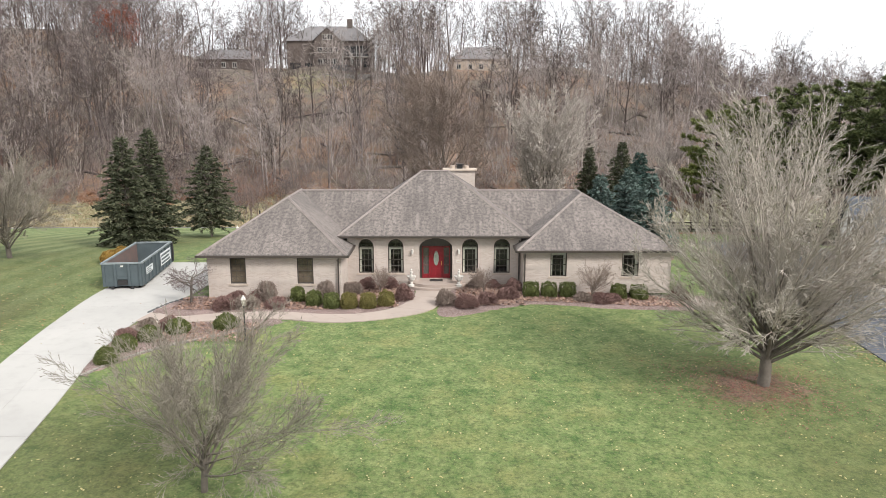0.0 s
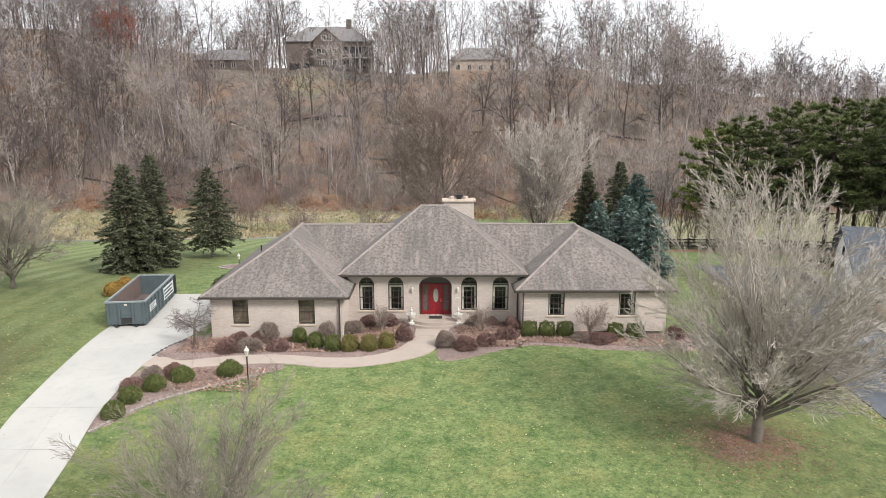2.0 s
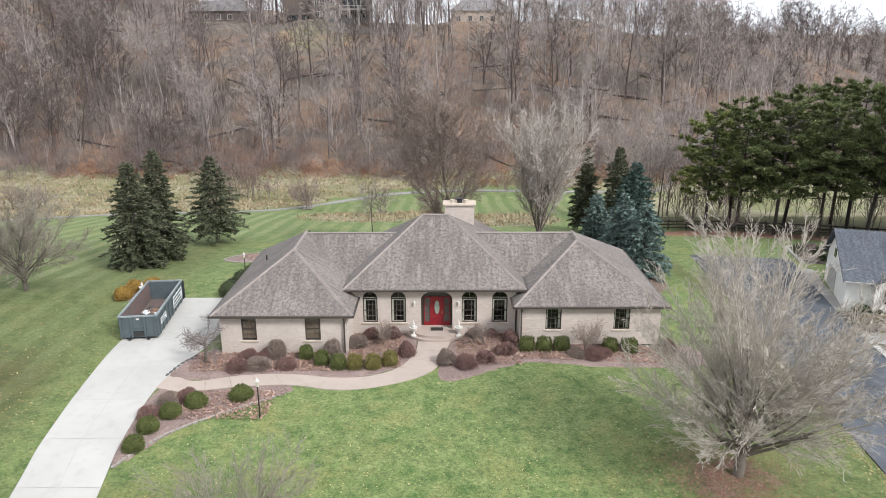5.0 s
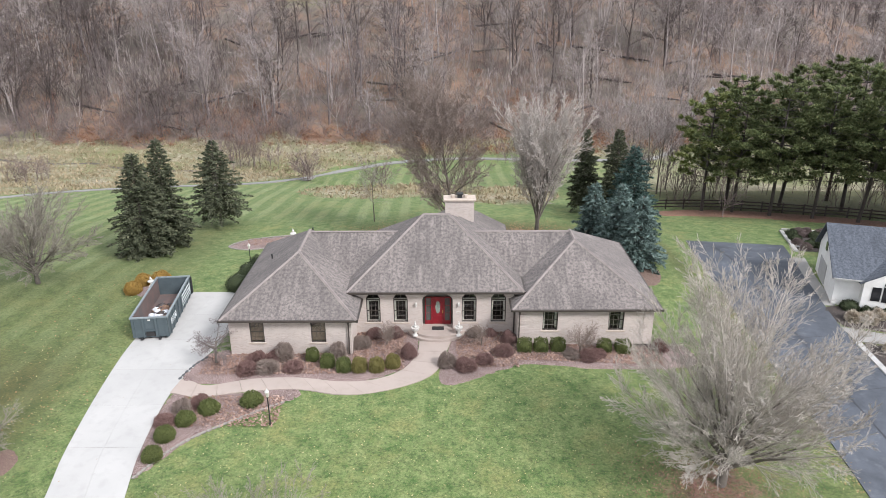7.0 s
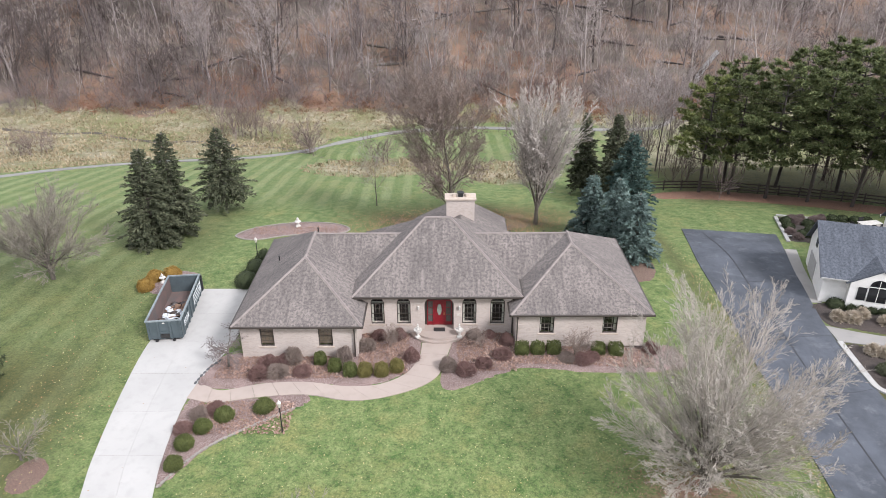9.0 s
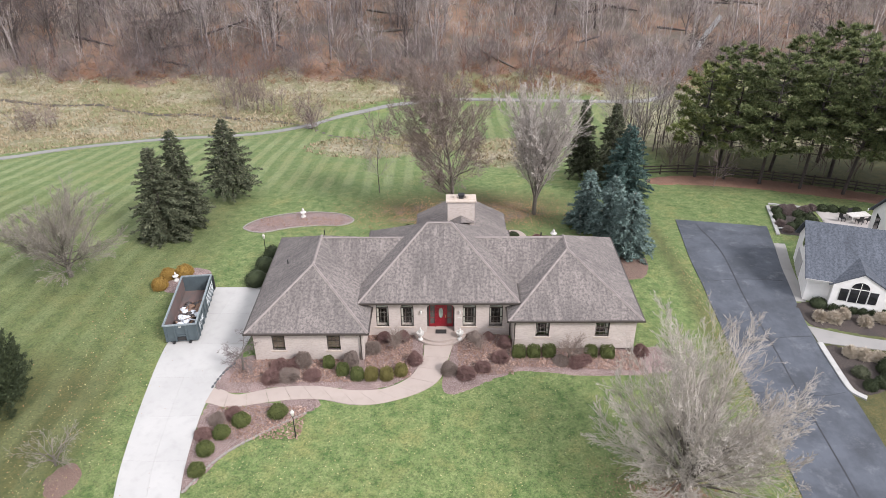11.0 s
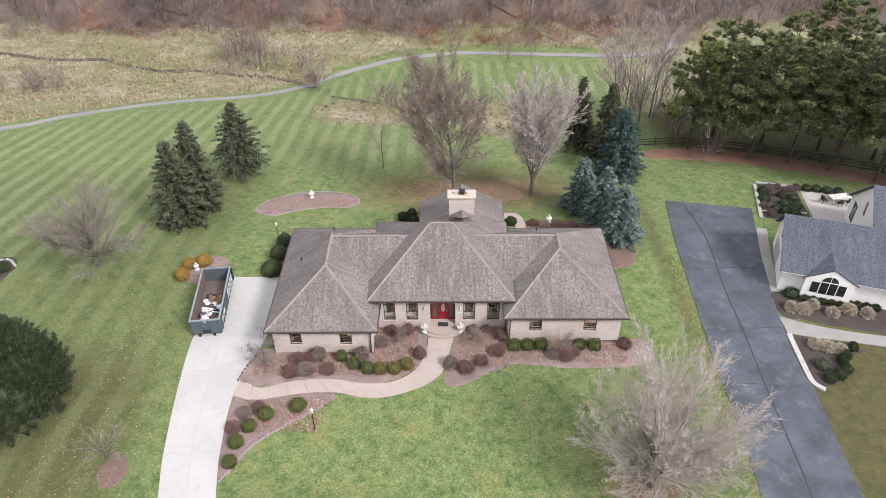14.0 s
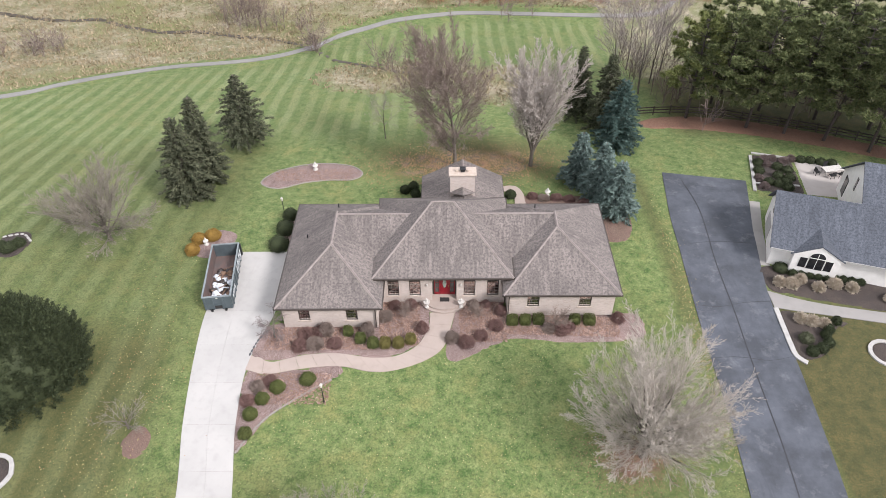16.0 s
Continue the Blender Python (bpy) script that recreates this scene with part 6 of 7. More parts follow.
for k, (x, y, r) in enumerate(((-15.3, 30.3, 0.55), (-15.25, 32.0, 0.62), (-14.6, 33.4, 0.58), (-13.6, 34.5, 0.66), (-11.35, 35.3, 0.7))):
    mound("boxwood", x, y, r * 0.92, r * 0.92, 0.75, BOXWOOD, "rounded green boxwood along the driveway bed", k + 30, group="boxwoods by the driveway")
for k, (x, y, r, h) in enumerate(((-16.1, 56.2, 0.8, 1.2), (-16.2, 53.9, 1.0, 1.3), (-16.4, 51.4, 1.05, 1.3))):
    mound("evergreen_shrub", x, y, r, r, h, YEW, "dark green rounded shrub beside the house", k + 40, group="side shrubs")
for k, (x, y, r) in enumerate(((-24.6, 50.7, 0.7), (-24.4, 52.3, 0.7), (-23.2, 52.9, 0.8))):
    mound("golden_shrub", x, y, r, r, 0.95, GOLDEN, "rounded golden-brown shrub in a small bed", k + 50, group="golden shrubs")
for k, (x, y, r) in enumerate(((-4.7, 61.2, 0.55), (-3.8, 62.0, 0.55), (-3.5, 60.3, 0.55), (6.6, 60.1, 0.6))):
    mound("evergreen_shrub", x, y, r, r, 0.8, YEW, "small dark clipped shrub behind the house", k + 60, group="rear shrubs")
RED = "mounded bare reddish barberry in the mulch bed"
for k, (x, y, r, h) in enumerate(((-5.6, 42.0, 0.75, 0.8), (-4.8, 43.3, 0.6, 0.75), (-3.4, 43.4, 0.65, 0.75), (-2.35, 40.6, 0.62, 1.0), (0.15, 39.5, 0.68, 1.0), (1.35, 39.1, 0.75, 0.8), (2.6, 39.8, 0.65, 0.72), (3.95, 40.9, 0.75, 0.75),
                                  (2.1, 43.4, 0.55, 0.7), (3.2, 43.5, 0.5, 0.5), (4.4, 42.6, 0.62, 0.85), (-12.5, 38.75, 0.8, 0.75), (-11.3, 38.95, 0.85, 0.75), (-9.6, 39.0, 0.7, 0.65), (-12.2, 40.1, 0.7, 0.7), (-11.0, 40.3, 0.7, 0.7),
                                  (8.4, 40.7, 0.7, 0.55), (9.5, 40.6, 0.8, 0.6), (10.2, 41.0, 0.6, 0.5), (-15.75, 33.3, 0.6, 0.7), (-15.2, 34.6, 0.6, 0.8), (-14.3, 35.15, 0.65, 0.7), (14.6, 42.0, 0.7, 0.8),
                                  (8.9, 59.9, 0.7, 0.6), (10.0, 59.5, 0.7, 0.6), (11.4, 59.6, 0.7, 0.6), (12.7, 59.3, 0.7, 0.6), (14.2, 58.6, 0.7, 0.6))):
    twiggy("barberry", x, y, r, h, TWIG_RED if k % 4 else TWIG_BROWN, RED, k + 5, "barberries")
for k, (x, y) in enumerate(((-10.45, 40.3), (-6.95, 40.3))):
    twiggy("twiggy_shrub", x, y, 0.66, 1.35, TWIG_BROWN, "rounded brown twiggy shrub against the brick", k + 80, "twiggy shrubs", 1700)


# ---- dumpster ----
def dumpster():
    top = empty("dumpster", -20.6, 46.5, zf(-20.6, 46.5) + 0.06, 6.5, "open slate-blue steel roll-off dumpster holding bagged rubbish", "dumpster")
    w, L, z0, z1 = 1.22, 3.5, 0.16, 1.58
    for name, x0, x1, y0, y1 in (("side_wall", -w, -w + 0.06, -L, L), ("side_wall", w - 0.06, w, -L, L), ("front_wall", -w + 0.061, w - 0.061, -L, -L + 0.06), ("tailgate", -w + 0.061, w - 0.061, L - 0.06, L)):
        part(name, boxed(x0, x1, y0, y1, z0, z1), DUMPGREY, top)
    part("floor_plate", boxed(-w + 0.061, w - 0.061, -L + 0.061, L - 0.061, z0, z0 + 0.05), DUMPIN, top)
    for x0, x1, y0, y1 in ((-w + 0.062, -w + 0.066, -L + 0.07, L - 0.07), (w - 0.066, w - 0.062, -L + 0.07, L - 0.07)):
        part("liner", boxed(x0, x1, y0, y1, z0 + 0.05, z1 - 0.02), DUMPIN, top, "scraped rusty inner wall")
    for x0, x1, y0, y1 in ((-w - 0.05, -w + 0.09, -L - 0.05, L + 0.05), (w - 0.09, w + 0.05, -L - 0.05, L + 0.05), (-w + 0.092, w - 0.092, -L - 0.05, -L + 0.09), (-w + 0.092, w - 0.092, L - 0.09, L + 0.05)):
        part("top_rail", boxed(x0, x1, y0, y1, z1, z1 + 0.11, 0.015), DUMPRIM, top)
    for i in range(9):
        y = -L + 0.5 + i * 0.8
        for s in (-1, 1):
            b = bmesh.new()
            box(b, s * w - 0.005 if s > 0 else -w - 0.07, s * w + 0.07 if s > 0 else -w + 0.005, y - 0.05, y + 0.05, z0, z1 - 0.002)
            part("side_rib", b, DUMPGREY, top)
    for x in (-0.42, 0.42, -1.1, 1.1):
        part("front_rib", boxed(x - 0.07, x + 0.07, -L - 0.08, -L + 0.004, z0, z1 - 0.002), DUMPGREY, top)
    part("front_brace", boxed(-0.36, 0.36, -L - 0.06, -L + 0.002, 0.62, 0.74), DUMPGREY, top)
    # no hollow here: a black block paints the pocket's inner shade
    part("hook_recess", boxed(-0.3, 0.3, -L - 0.05, -L + 0.003, 0.24, 0.55), MATBLACK, top, "black block painted as the shaded hook pocket")
    for x in (-0.6, 0.6):
        part("skid_rail", boxed(x - 0.08, x + 0.08, -L - 0.2, L, 0.03, z0), DARKMETAL, top)
        for y in (-L + 0.15, L - 0.35):
            r = lathe([(0.1, 0), (0.1, 0.2)], 12)
            r.transform(pose(x + (0.1 if x > 0 else -0.3), y, 0.1, 0, 90, 0))
            part("roller", r, DARKMETAL, top)
    part("hinge_post", boxed(w, w + 0.13, L - 0.15, L + 0.06, 0.25, z1), MATBLACK, top)
    for y0, y1, za, zb in ((-2.9, -1.5, 0.75, 1.2), (0.4, 2.9, 0.55, 1.4)):
        panel = part("sign_panel", boxed(w + 0.072, w + 0.08, y0, y1, za, zb), DUMPSIGN, top, "worn white sign with unreadable bars")
        for i in range(3):
            h = (zb - za) / 4.4
            part("sign_bar", boxed(w + 0.08, w + 0.084, y0 + 0.15, y1 - 0.2 - 0.25 * (i % 2), za + h * (0.4 + 1.3 * i), za + h * (1.1 + 1.3 * i)), DUMPGREY, panel)
    part("front_tag", boxed(-0.09, 0.09, -L - 0.012, -L + 0.001, 1.4, 1.5), CREAM, top)
    return top


DUMPSIGN = two_tone("worn_white_sign", (0.7, 0.72, 0.72), (0.5, 0.53, 0.54), 4.0)
dump = dumpster()


def rubbish():
    rng = random.Random(9)
    m = dump.matrix_basis
    for i in range(46):
        x, y = rng.uniform(-0.85, 0.85), rng.uniform(-3.0, 1.4)
        h = 0.26 + 0.25 * max(0, 1 - abs(y + 1.3) / 2.2) * rng.random()
        white = rng.random() < 0.5 and y < 0.6
        bm = bmesh.new()
        bmesh.ops.create_icosphere(bm, subdivisions=2, radius=1.0)
        s = rng.uniform(0.16, 0.34)
        for v in bm.verts:
            v.co *= s * (1 + 0.45 * noise.noise(v.co * 2.2 + Vector((i * 3.1, 0, 0))))
            v.co.z *= 0.75
        p = m @ Vector((x, y, h))
        ob = part("rubbish_bag", bm, WHITEBAG if white else (DARKBAG if rng.random() < 0.6 else CARDBOARD))
        ob.matrix_basis = Matrix.Translation(p) @ Matrix.Rotation(rng.uniform(0, 6), 4, "Z")
        tagged(ob, "crumpled white rubbish bag in the dumpster" if white else "dark crumpled rubbish in the dumpster", "rubbish", "dumpster rubbish")
    for i in range(14):
        L = rng.uniform(0.4, 1.2)
        ob = part("broken_board", boxed(-L / 2, L / 2, -0.06, 0.06, -0.015, 0.015), CARDBOARD if i % 3 else WHITEBAG)
        ob.matrix_basis = Matrix.Translation(m @ Vector((rng.uniform(-0.6, 0.6), rng.uniform(-2.7, 1.6), 0.42 + rng.uniform(0, 0.12)))) @ Euler((rng.uniform(-0.4, 0.4), rng.uniform(-0.4, 0.4), rng.uniform(0, 6))).to_matrix().to_4x4()
        tagged(ob, "broken board among the rubbish", "board", "broken boards")


rubbish()


# ---- lamp post, urns, garden figures ----
def lamp_post(x, y, h, label):
    top = empty("lamp_post", x, y, zf(x, y), 0, label, "lamp post", "lamp posts")
    part("post", lathe([(0.07, -0.1), (0.07, 0.1), (0.04, 0.16), (0.035, h - 0.42), (0.06, h - 0.4), (0.06, h - 0.36)], 10), DARKMETAL, top)
    lantern = part("lantern", lathe([(0.07, h - 0.36), (0.12, h - 0.06), (0.11, h - 0.04)], 6), LANTERN, top, "white six-sided lantern glass")
    part("lantern_cap", lathe([(0.145, h - 0.05), (0.08, h + 0.05), (0.03, h + 0.1), (0.03, h + 0.15), (0.005, h + 0.17)], 6), CREAM, lantern)


LANTERN = two_tone("opal_glass", (0.5, 0.47, 0.4), (0.4, 0.37, 0.31), 4.0, 0.3)
lamp_post(-9.8, 33.25, 2.2, "black lamp post with a white lantern by the walk")
lamp_post(13.4, 62.4, 1.9, "black lamp post with white lantern behind the house")
lamp_post(-17.0, 57.2, 1.9, "black lamp post with white lantern beside the house")


def urn(x, y, z, label):
    top = empty("urn", x, y, z, 0, label, "urn", "entrance urns")
    part("pedestal", lathe([(0.2, 0), (0.2, 0.08), (0.1, 0.14), (0.09, 0.3), (0.13, 0.34)], 14), CREAM, top)
    part("bowl", lathe([(0.13, 0.34), (0.22, 0.42), (0.27, 0.58), (0.3, 0.62), (0.3, 0.66), (0.25, 0.64), (0.05, 0.6)], 14), CREAM, top)
    part("finial", lathe([(0.09, 0.62), (0.1, 0.7), (0.05, 0.76), (0.08, 0.84), (0.09, 0.92), (0.04, 0.98), (0.06, 1.05), (0.015, 1.12)], 10), CREAM, top)


urn(-2.0, 43.15, -0.1, "white cast-stone urn beside the entrance steps")
urn(1.0, 43.15, -0.1, "white cast-stone urn beside the entrance steps")


def figure(x, y, h, label):
    ob = part("garden_statue", lathe([(0.25 * h, 0), (0.25 * h, 0.1 * h), (0.12 * h, 0.2 * h), (0.1 * h, 0.42 * h), (0.3 * h, 0.52 * h), (0.28 * h, 0.58 * h), (0.1 * h, 0.66 * h), (0.12 * h, 0.78 * h), (0.06 * h, 0.9 * h), (0.01, h)], 12), CREAM)
    ob.location = (x, y, zf(x, y) + 0.04)
    tagged(ob, label, "statue")


figure(-15.1, 66.2, 1.1, "pale stone birdbath statue in the kidney bed")
figure(10.5, 60.2, 1.1, "pale stone garden statue in the rear bed")
figure(-23.6, 51.8, 0.9, "pale stone garden statue among golden shrubs")
strip_walk = strip("rear_walk", [(4.8, 61.9), (7.2, 62.3), (8.0, 60.5), (8.1, 58.5), (9.5, 57.2), (13.8, 56.9)], [(4.8, 60.9), (6.6, 61.2), (7.0, 60.0), (7.0, 57.6), (8.5, 56.0), (13.8, 55.6)], 0.1, WALKSTONE)
tagged(strip_walk, "curved tan concrete walk behind the house", "path", kind="structure")
tagged(part("utility_box", boxed(-0.2, 0.2, -0.15, 0.15, 0, 0.45, 0.02), WALKSTONE), "small tan utility box at the house corner", "box").location = (14.6, 41.9, zf(14.6, 41.9))


# ---- fence ----
def fence():
    line = resample(smooth_line([(24.6, 80.6), (29, 81.0), (33, 80.6), (36.9, 79.2), (44.8, 75.6), (52.4, 71.2), (60, 66.5), (66, 62)]), 22)
    top = empty("fence", line[0][0], line[0][1], zf(*line[0]), 0, "dark brown three-rail wooden fence below the pines", "fence")
    o = Vector((line[0][0], line[0][1], zf(*line[0])))
    pts = [Vector((x, y, zf(x, y))) - o for x, y in line]
    for p in pts:
        b = boxed(-0.07, 0.07, -0.07, 0.07, -0.2, 1.3, 0.015)
        b.transform(Matrix.Translation(p))
        part("post", b, FENCEWOOD, top)
    for p, q in zip(pts, pts[1:]):
        for h in (0.35, 0.75, 1.12):
            d = q - p
            b = boxed(0.0, d.length, -0.02, 0.02, h - 0.07, h + 0.07)
            b.transform(Matrix.Translation(p + Vector((0, -0.09, 0))) @ d.to_track_quat("X", "Z").to_matrix().to_4x4())
            part("rail", b, FENCEWOOD, top)


fence()


# ---- neighbour's house ----
def neighbour():
    top = empty("neighbour_house", 30.0, 49.25, -1.0, -18, "white house with blue-grey shingle roof and arched window", "house")
    D, R, ze, zr, W = 7.3, 5.1, 2.9, 5.25, 19.0

    def slab(name, corners, mat):
        bm = bmesh.new()
        f = bm.faces.new([bm.verts.new(c) for c in corners])
        f.normal_update()
        if f.normal.z < 0:
            f.normal_flip()
        g = bmesh.ops.extrude_face_region(bm, geom=[f])
        bmesh.ops.translate(bm, vec=(0, 0, -0.12), verts=[v for v in g["geom"] if isinstance(v, bmesh.types.BMVert)])
        bmesh.ops.recalc_face_normals(bm, faces=bm.faces)
        part(name, bm, mat, top)

    part("wall", boxed(0.0, W, 0.0, 0.25, -0.3, ze), WHITEPAINT, top)
    part("wall", boxed(0.0, W, D - 0.25, D, -0.3, ze), WHITEPAINT, top)
    b = prism([(0.0, -0.3), (D, -0.3), (D, ze), (R, zr - 0.14), (0.0, ze)], 0.0, 0.25)
    b.transform(Matrix(((0, 1, 0, 0), (1, 0, 0, 0), (0, 0, 1, 0), (0, 0, 0, 1))))
    bmesh.ops.recalc_face_normals(b, faces=b.faces)
    b.transform(Matrix.Translation((-0.003, 0.003, 0)))
    part("gable_wall", b, WHITEPAINT, top)
    slab("roof", [(-0.35, -0.5, ze - 0.2), (W, -0.5, ze - 0.2), (W, R, zr), (-0.35, R, zr)], SLATE)
    slab("roof", [(-0.35, D + 0.5, ze - 0.2), (W, D + 0.5, ze - 0.2), (W, R, zr), (-0.35, R, zr)], SLATE)
    part("gutter", boxed(-0.3, W, -0.56, -0.5, ze - 0.32, ze - 0.22), GARAGE, top)
    # small front gable with the arched window
    x0, x1, xc = 1.8, 5.8, 3.8
    part("dormer_wall", prism([(x0, ze - 0.4), (x1, ze - 0.4), (x1, ze - 0.2), (xc, ze + 0.9), (x0, ze - 0.2)], -0.62, 1.0), WHITEPAINT, top)
    for a, c in ((x0 - 0.3, xc), (x1 + 0.3, xc)):
        slab("dormer_roof", [(a, -0.68, ze - 0.34), (c, -0.68, ze + 1.0), (c, 2.4, ze + 1.0), (a, 0.2, ze - 0.34)], SLATE)
    part("bay_wall", boxed(x0, x1, -0.621, 0.0, -0.3, ze - 0.4), WHITEPAINT, top)
    win = empty("window", 0, 0, 0)
    win.parent = top
    arch = [(xc + 0.66 * math.cos(a), 2.45 + 0.6 * math.sin(a)) for a in np.linspace(0, math.pi, 13)]
    part("pane", prism([(xc - 0.66, 1.15), (xc + 0.66, 1.15)] + arch, -0.66, -0.6), DARKGLASS, win)
    for a in (xc - 1.4, xc + 0.78):
        part("pane", boxed(a, a + 0.62, -0.66, -0.6, 1.2, 2.3), DARKGLASS, win)
    part("muntin", boxed(xc - 0.02, xc + 0.02, -0.68, -0.66, 1.15, 3.0), WHITEPAINT, win)
    part("muntin", boxed(xc - 0.66, xc + 0.66, -0.68, -0.661, 2.4, 2.47), WHITEPAINT, win)
    part("side_door", boxed(-0.05, 0.0, 3.4, 6.0, 0.0, 2.1), GARAGE, top, "grey side door")
    part("side_window", boxed(-0.05, 0.0, 4.4, 5.0, 3.0, 3.7), DARKGLASS, top)
    # higher rear block with its gable end over the patio
    b = prism([(5.15, -0.3), (15.0, -0.3), (15.0, 2.7), (9.4, 7.05), (5.15, 5.1)], 7.4, 7.65)
    b.transform(Matrix(((0, 1, 0, 0), (1, 0, 0, 0), (0, 0, 1, 0), (0, 0, 0, 1))))
    bmesh.ops.recalc_face_normals(b, faces=b.faces)
    part("rear_gable_wall", b, WHITEPAINT, top)
    part("rear_wall", boxed(7.65, W, 14.75, 15.0, -0.3, 2.7), WHITEPAINT, top)
    slab("rear_roof", [(7.1, 5.1, 5.27), (W, 5.1, 5.27), (W, 9.4, 7.2), (7.1, 9.4, 7.2)], SLATE)
    slab("rear_roof", [(7.1, 15.4, 2.5), (W, 15.4, 2.5), (W, 9.4, 7.2), (7.1, 9.4, 7.2)], SLATE)
    part("rake_board", boxed(7.02, 7.09, 15.3, 15.45, 2.3, 2.52), WHITEPAINT, top)
    part("rear_window", boxed(7.34, 7.4, 12.2, 13.4, 1.0, 3.0), DARKGLASS, top)
    part("rear_window", boxed(7.34, 7.4, 9.6, 10.0, 3.6, 5.0), DARKGLASS, top)


DARKGLASS = two_tone("dark_window_glass", (0.012, 0.013, 0.015), (0.02, 0.021, 0.023), 2.0, 0.08, bump=0.0)
GARAGE = two_tone("grey_paint", (0.4, 0.39, 0.37), (0.33, 0.32, 0.3), 3.0)
neighbour()
tagged(strip("neighbour_walk", [(28.9, 45.7), (31, 44.8), (34, 43.9), (40, 42.7)], [(28.9, 43.7), (30.5, 43.3), (34, 42.6), (40, 41.4)], 0.07, PAVEGREY), "grey concrete walk leading to the white house", "path", kind="structure")
tagged(strip("side_apron", [(29.4, 49.0), (30.3, 54), (31.6, 59)], [(30.2, 48.9), (31.2, 53.8), (32.6, 58.8)], 0.06, PAVEGREY), "narrow concrete apron along the white house", "path", kind="structure")
bed("flower_bed", [(29.3, 43.3), (32.9, 42.5), (35, 42.0), (33, 41.0), (32.2, 40.2), (31.6, 38.6), (29.9, 37.8), (29.2, 38.3), (29.0, 40.5)], 0.05, DARKMULCH, "dark mulch bed between asphalt drive and lawn")
bed("flower_bed", [(29.2, 46.0), (29.8, 49.0), (38.5, 47.9), (41, 46.5), (40, 43.2), (34, 44.3), (31, 45.2)], 0.05, DARKMULCH, "dark mulch bed before the white house")
bed("flower_bed", [(33.2, 61.2), (35.6, 69.4), (39.6, 68.2), (38.0, 60.3), (36, 60.4)], 0.06, DARKMULCH, "dark mulch garden behind the white house", round_it=False)
tagged(bed("patio", [(38.2, 60.2), (39.8, 67.8), (46.0, 65.8), (44.2, 59.0)], 0.08, PATIOSTONE, "tan patio behind the white house", 0.0, False), category="patio", kind="structure")
kerb([(28.95, 43.6), (28.85, 40.5), (28.85, 38.2), (29.5, 37.5)], "white stone kerb beside the asphalt drive", 0.42)
kerb([(32.9, 61.0), (34.2, 65.4), (35.4, 69.6)], "white stone border beside the rear garden")
kerb([(35.6, 69.7), (40, 68.2), (45.0, 66.6)], "white stone border behind the rear garden")
kerb([(33.6, 62.6), (36, 62.3), (38.6, 61.9)], "white stone row across the rear garden", 0.25)
kerb([(36.5 + 1.35 * math.cos(a), 38.5 + 1.35 * math.sin(a)) for a in np.linspace(0, 5.6, 8)], "ring of white stone in the lawn", 0.32, True)
bed("flower_bed", [(36.5 + 1.2 * math.cos(a), 38.5 + 1.2 * math.sin(a)) for a in np.linspace(0, 5.6, 8)], 0.05, DARKMULCH, "dark round bed ringed with white stones")
kerb([(-32.9 + 1.5 * math.cos(a), 27.2 + 1.5 * math.sin(a)) for a in np.linspace(0, 5.6, 8)], "ring of pale stone in the side lawn", 0.32, True)
bed("flower_bed", [(-32.9 + 1.35 * math.cos(a), 27.2 + 1.35 * math.sin(a)) for a in np.linspace(0, 5.6, 8)], 0.05, DARKMULCH, "dark round bed ringed with pale stones")
for k, (x, y, r) in enumerate(((30.6, 42.2, 0.55), (31.5, 41.9, 0.6), (32.4, 41.6, 0.5), (30.3, 46.6, 0.6), (31.3, 46.4, 0.7), (33.6, 45.9, 0.55), (35.2, 46.3, 0.7), (36.6, 45.8, 0.55), (32.3, 46.9, 0.5), (39.5, 44.4, 0.6))):
    mound("grass_clump", x, y, r * 0.75, r * 0.75, 0.65, GRASSBROWN, "pale dry ornamental grass clump in the dark bed", 100 + k, 1400, 0.28, "grass clump", "ornamental grasses", deep=0.6)
for k, (x, y, r) in enumerate(((30.3, 38.6, 0.5), (31.2, 38.9, 0.5), (32.0, 39.5, 0.45), (32.1, 40.4, 0.42), (32.6, 41.0, 0.42), (30.3, 40.0, 0.6), (33.6, 41.9, 0.4), (31.0, 48.4, 0.7))):
    mound("evergreen_shrub", x, y, r, r, 0.7, YEW if k != 5 else SPRUCE, "small grey-green shrub in the dark bed", 120 + k, 1200, 0.11, group="neighbour shrubs")
for k in range(9):
    mound("hedge_shrub", 31.9 + k * 0.72, 47.75 - k * 0.15, 0.4, 0.36, 0.55, YEW, "dark clipped hedge shrub below the arched window", 140 + k, 900, 0.11, group="neighbour hedge")
for k, (x, y) in enumerate(((34.2, 63.5), (34.8, 65.2), (35.4, 67.0), (36.4, 68.0), (36.5, 64.0), (37.2, 66.0), (34.2, 61.8), (36.6, 61.4), (37.6, 63.5), (38.5, 67.5), (40.5, 67.6), (42.5, 67.0), (36.2, 66.6), (35.9, 62.2), (35.0, 62.6), (37.3, 68.0), (41.5, 67.4), (43.6, 66.7), (39.5, 67.9), (36.8, 62.6), (38.0, 65.2))):
    (mound if k % 3 else lambda n, x, y, r, _, h, m, l, s, *a, **q: twiggy(n, x, y, r, h, TWIG_BRUSH, l, s, "rear garden shrubs"))("garden_shrub", x, y, 0.6, 0.6, 0.7, YEW, "low shrub in the dark rear garden", 160 + k, 900, 0.12, group="rear garden shrubs")


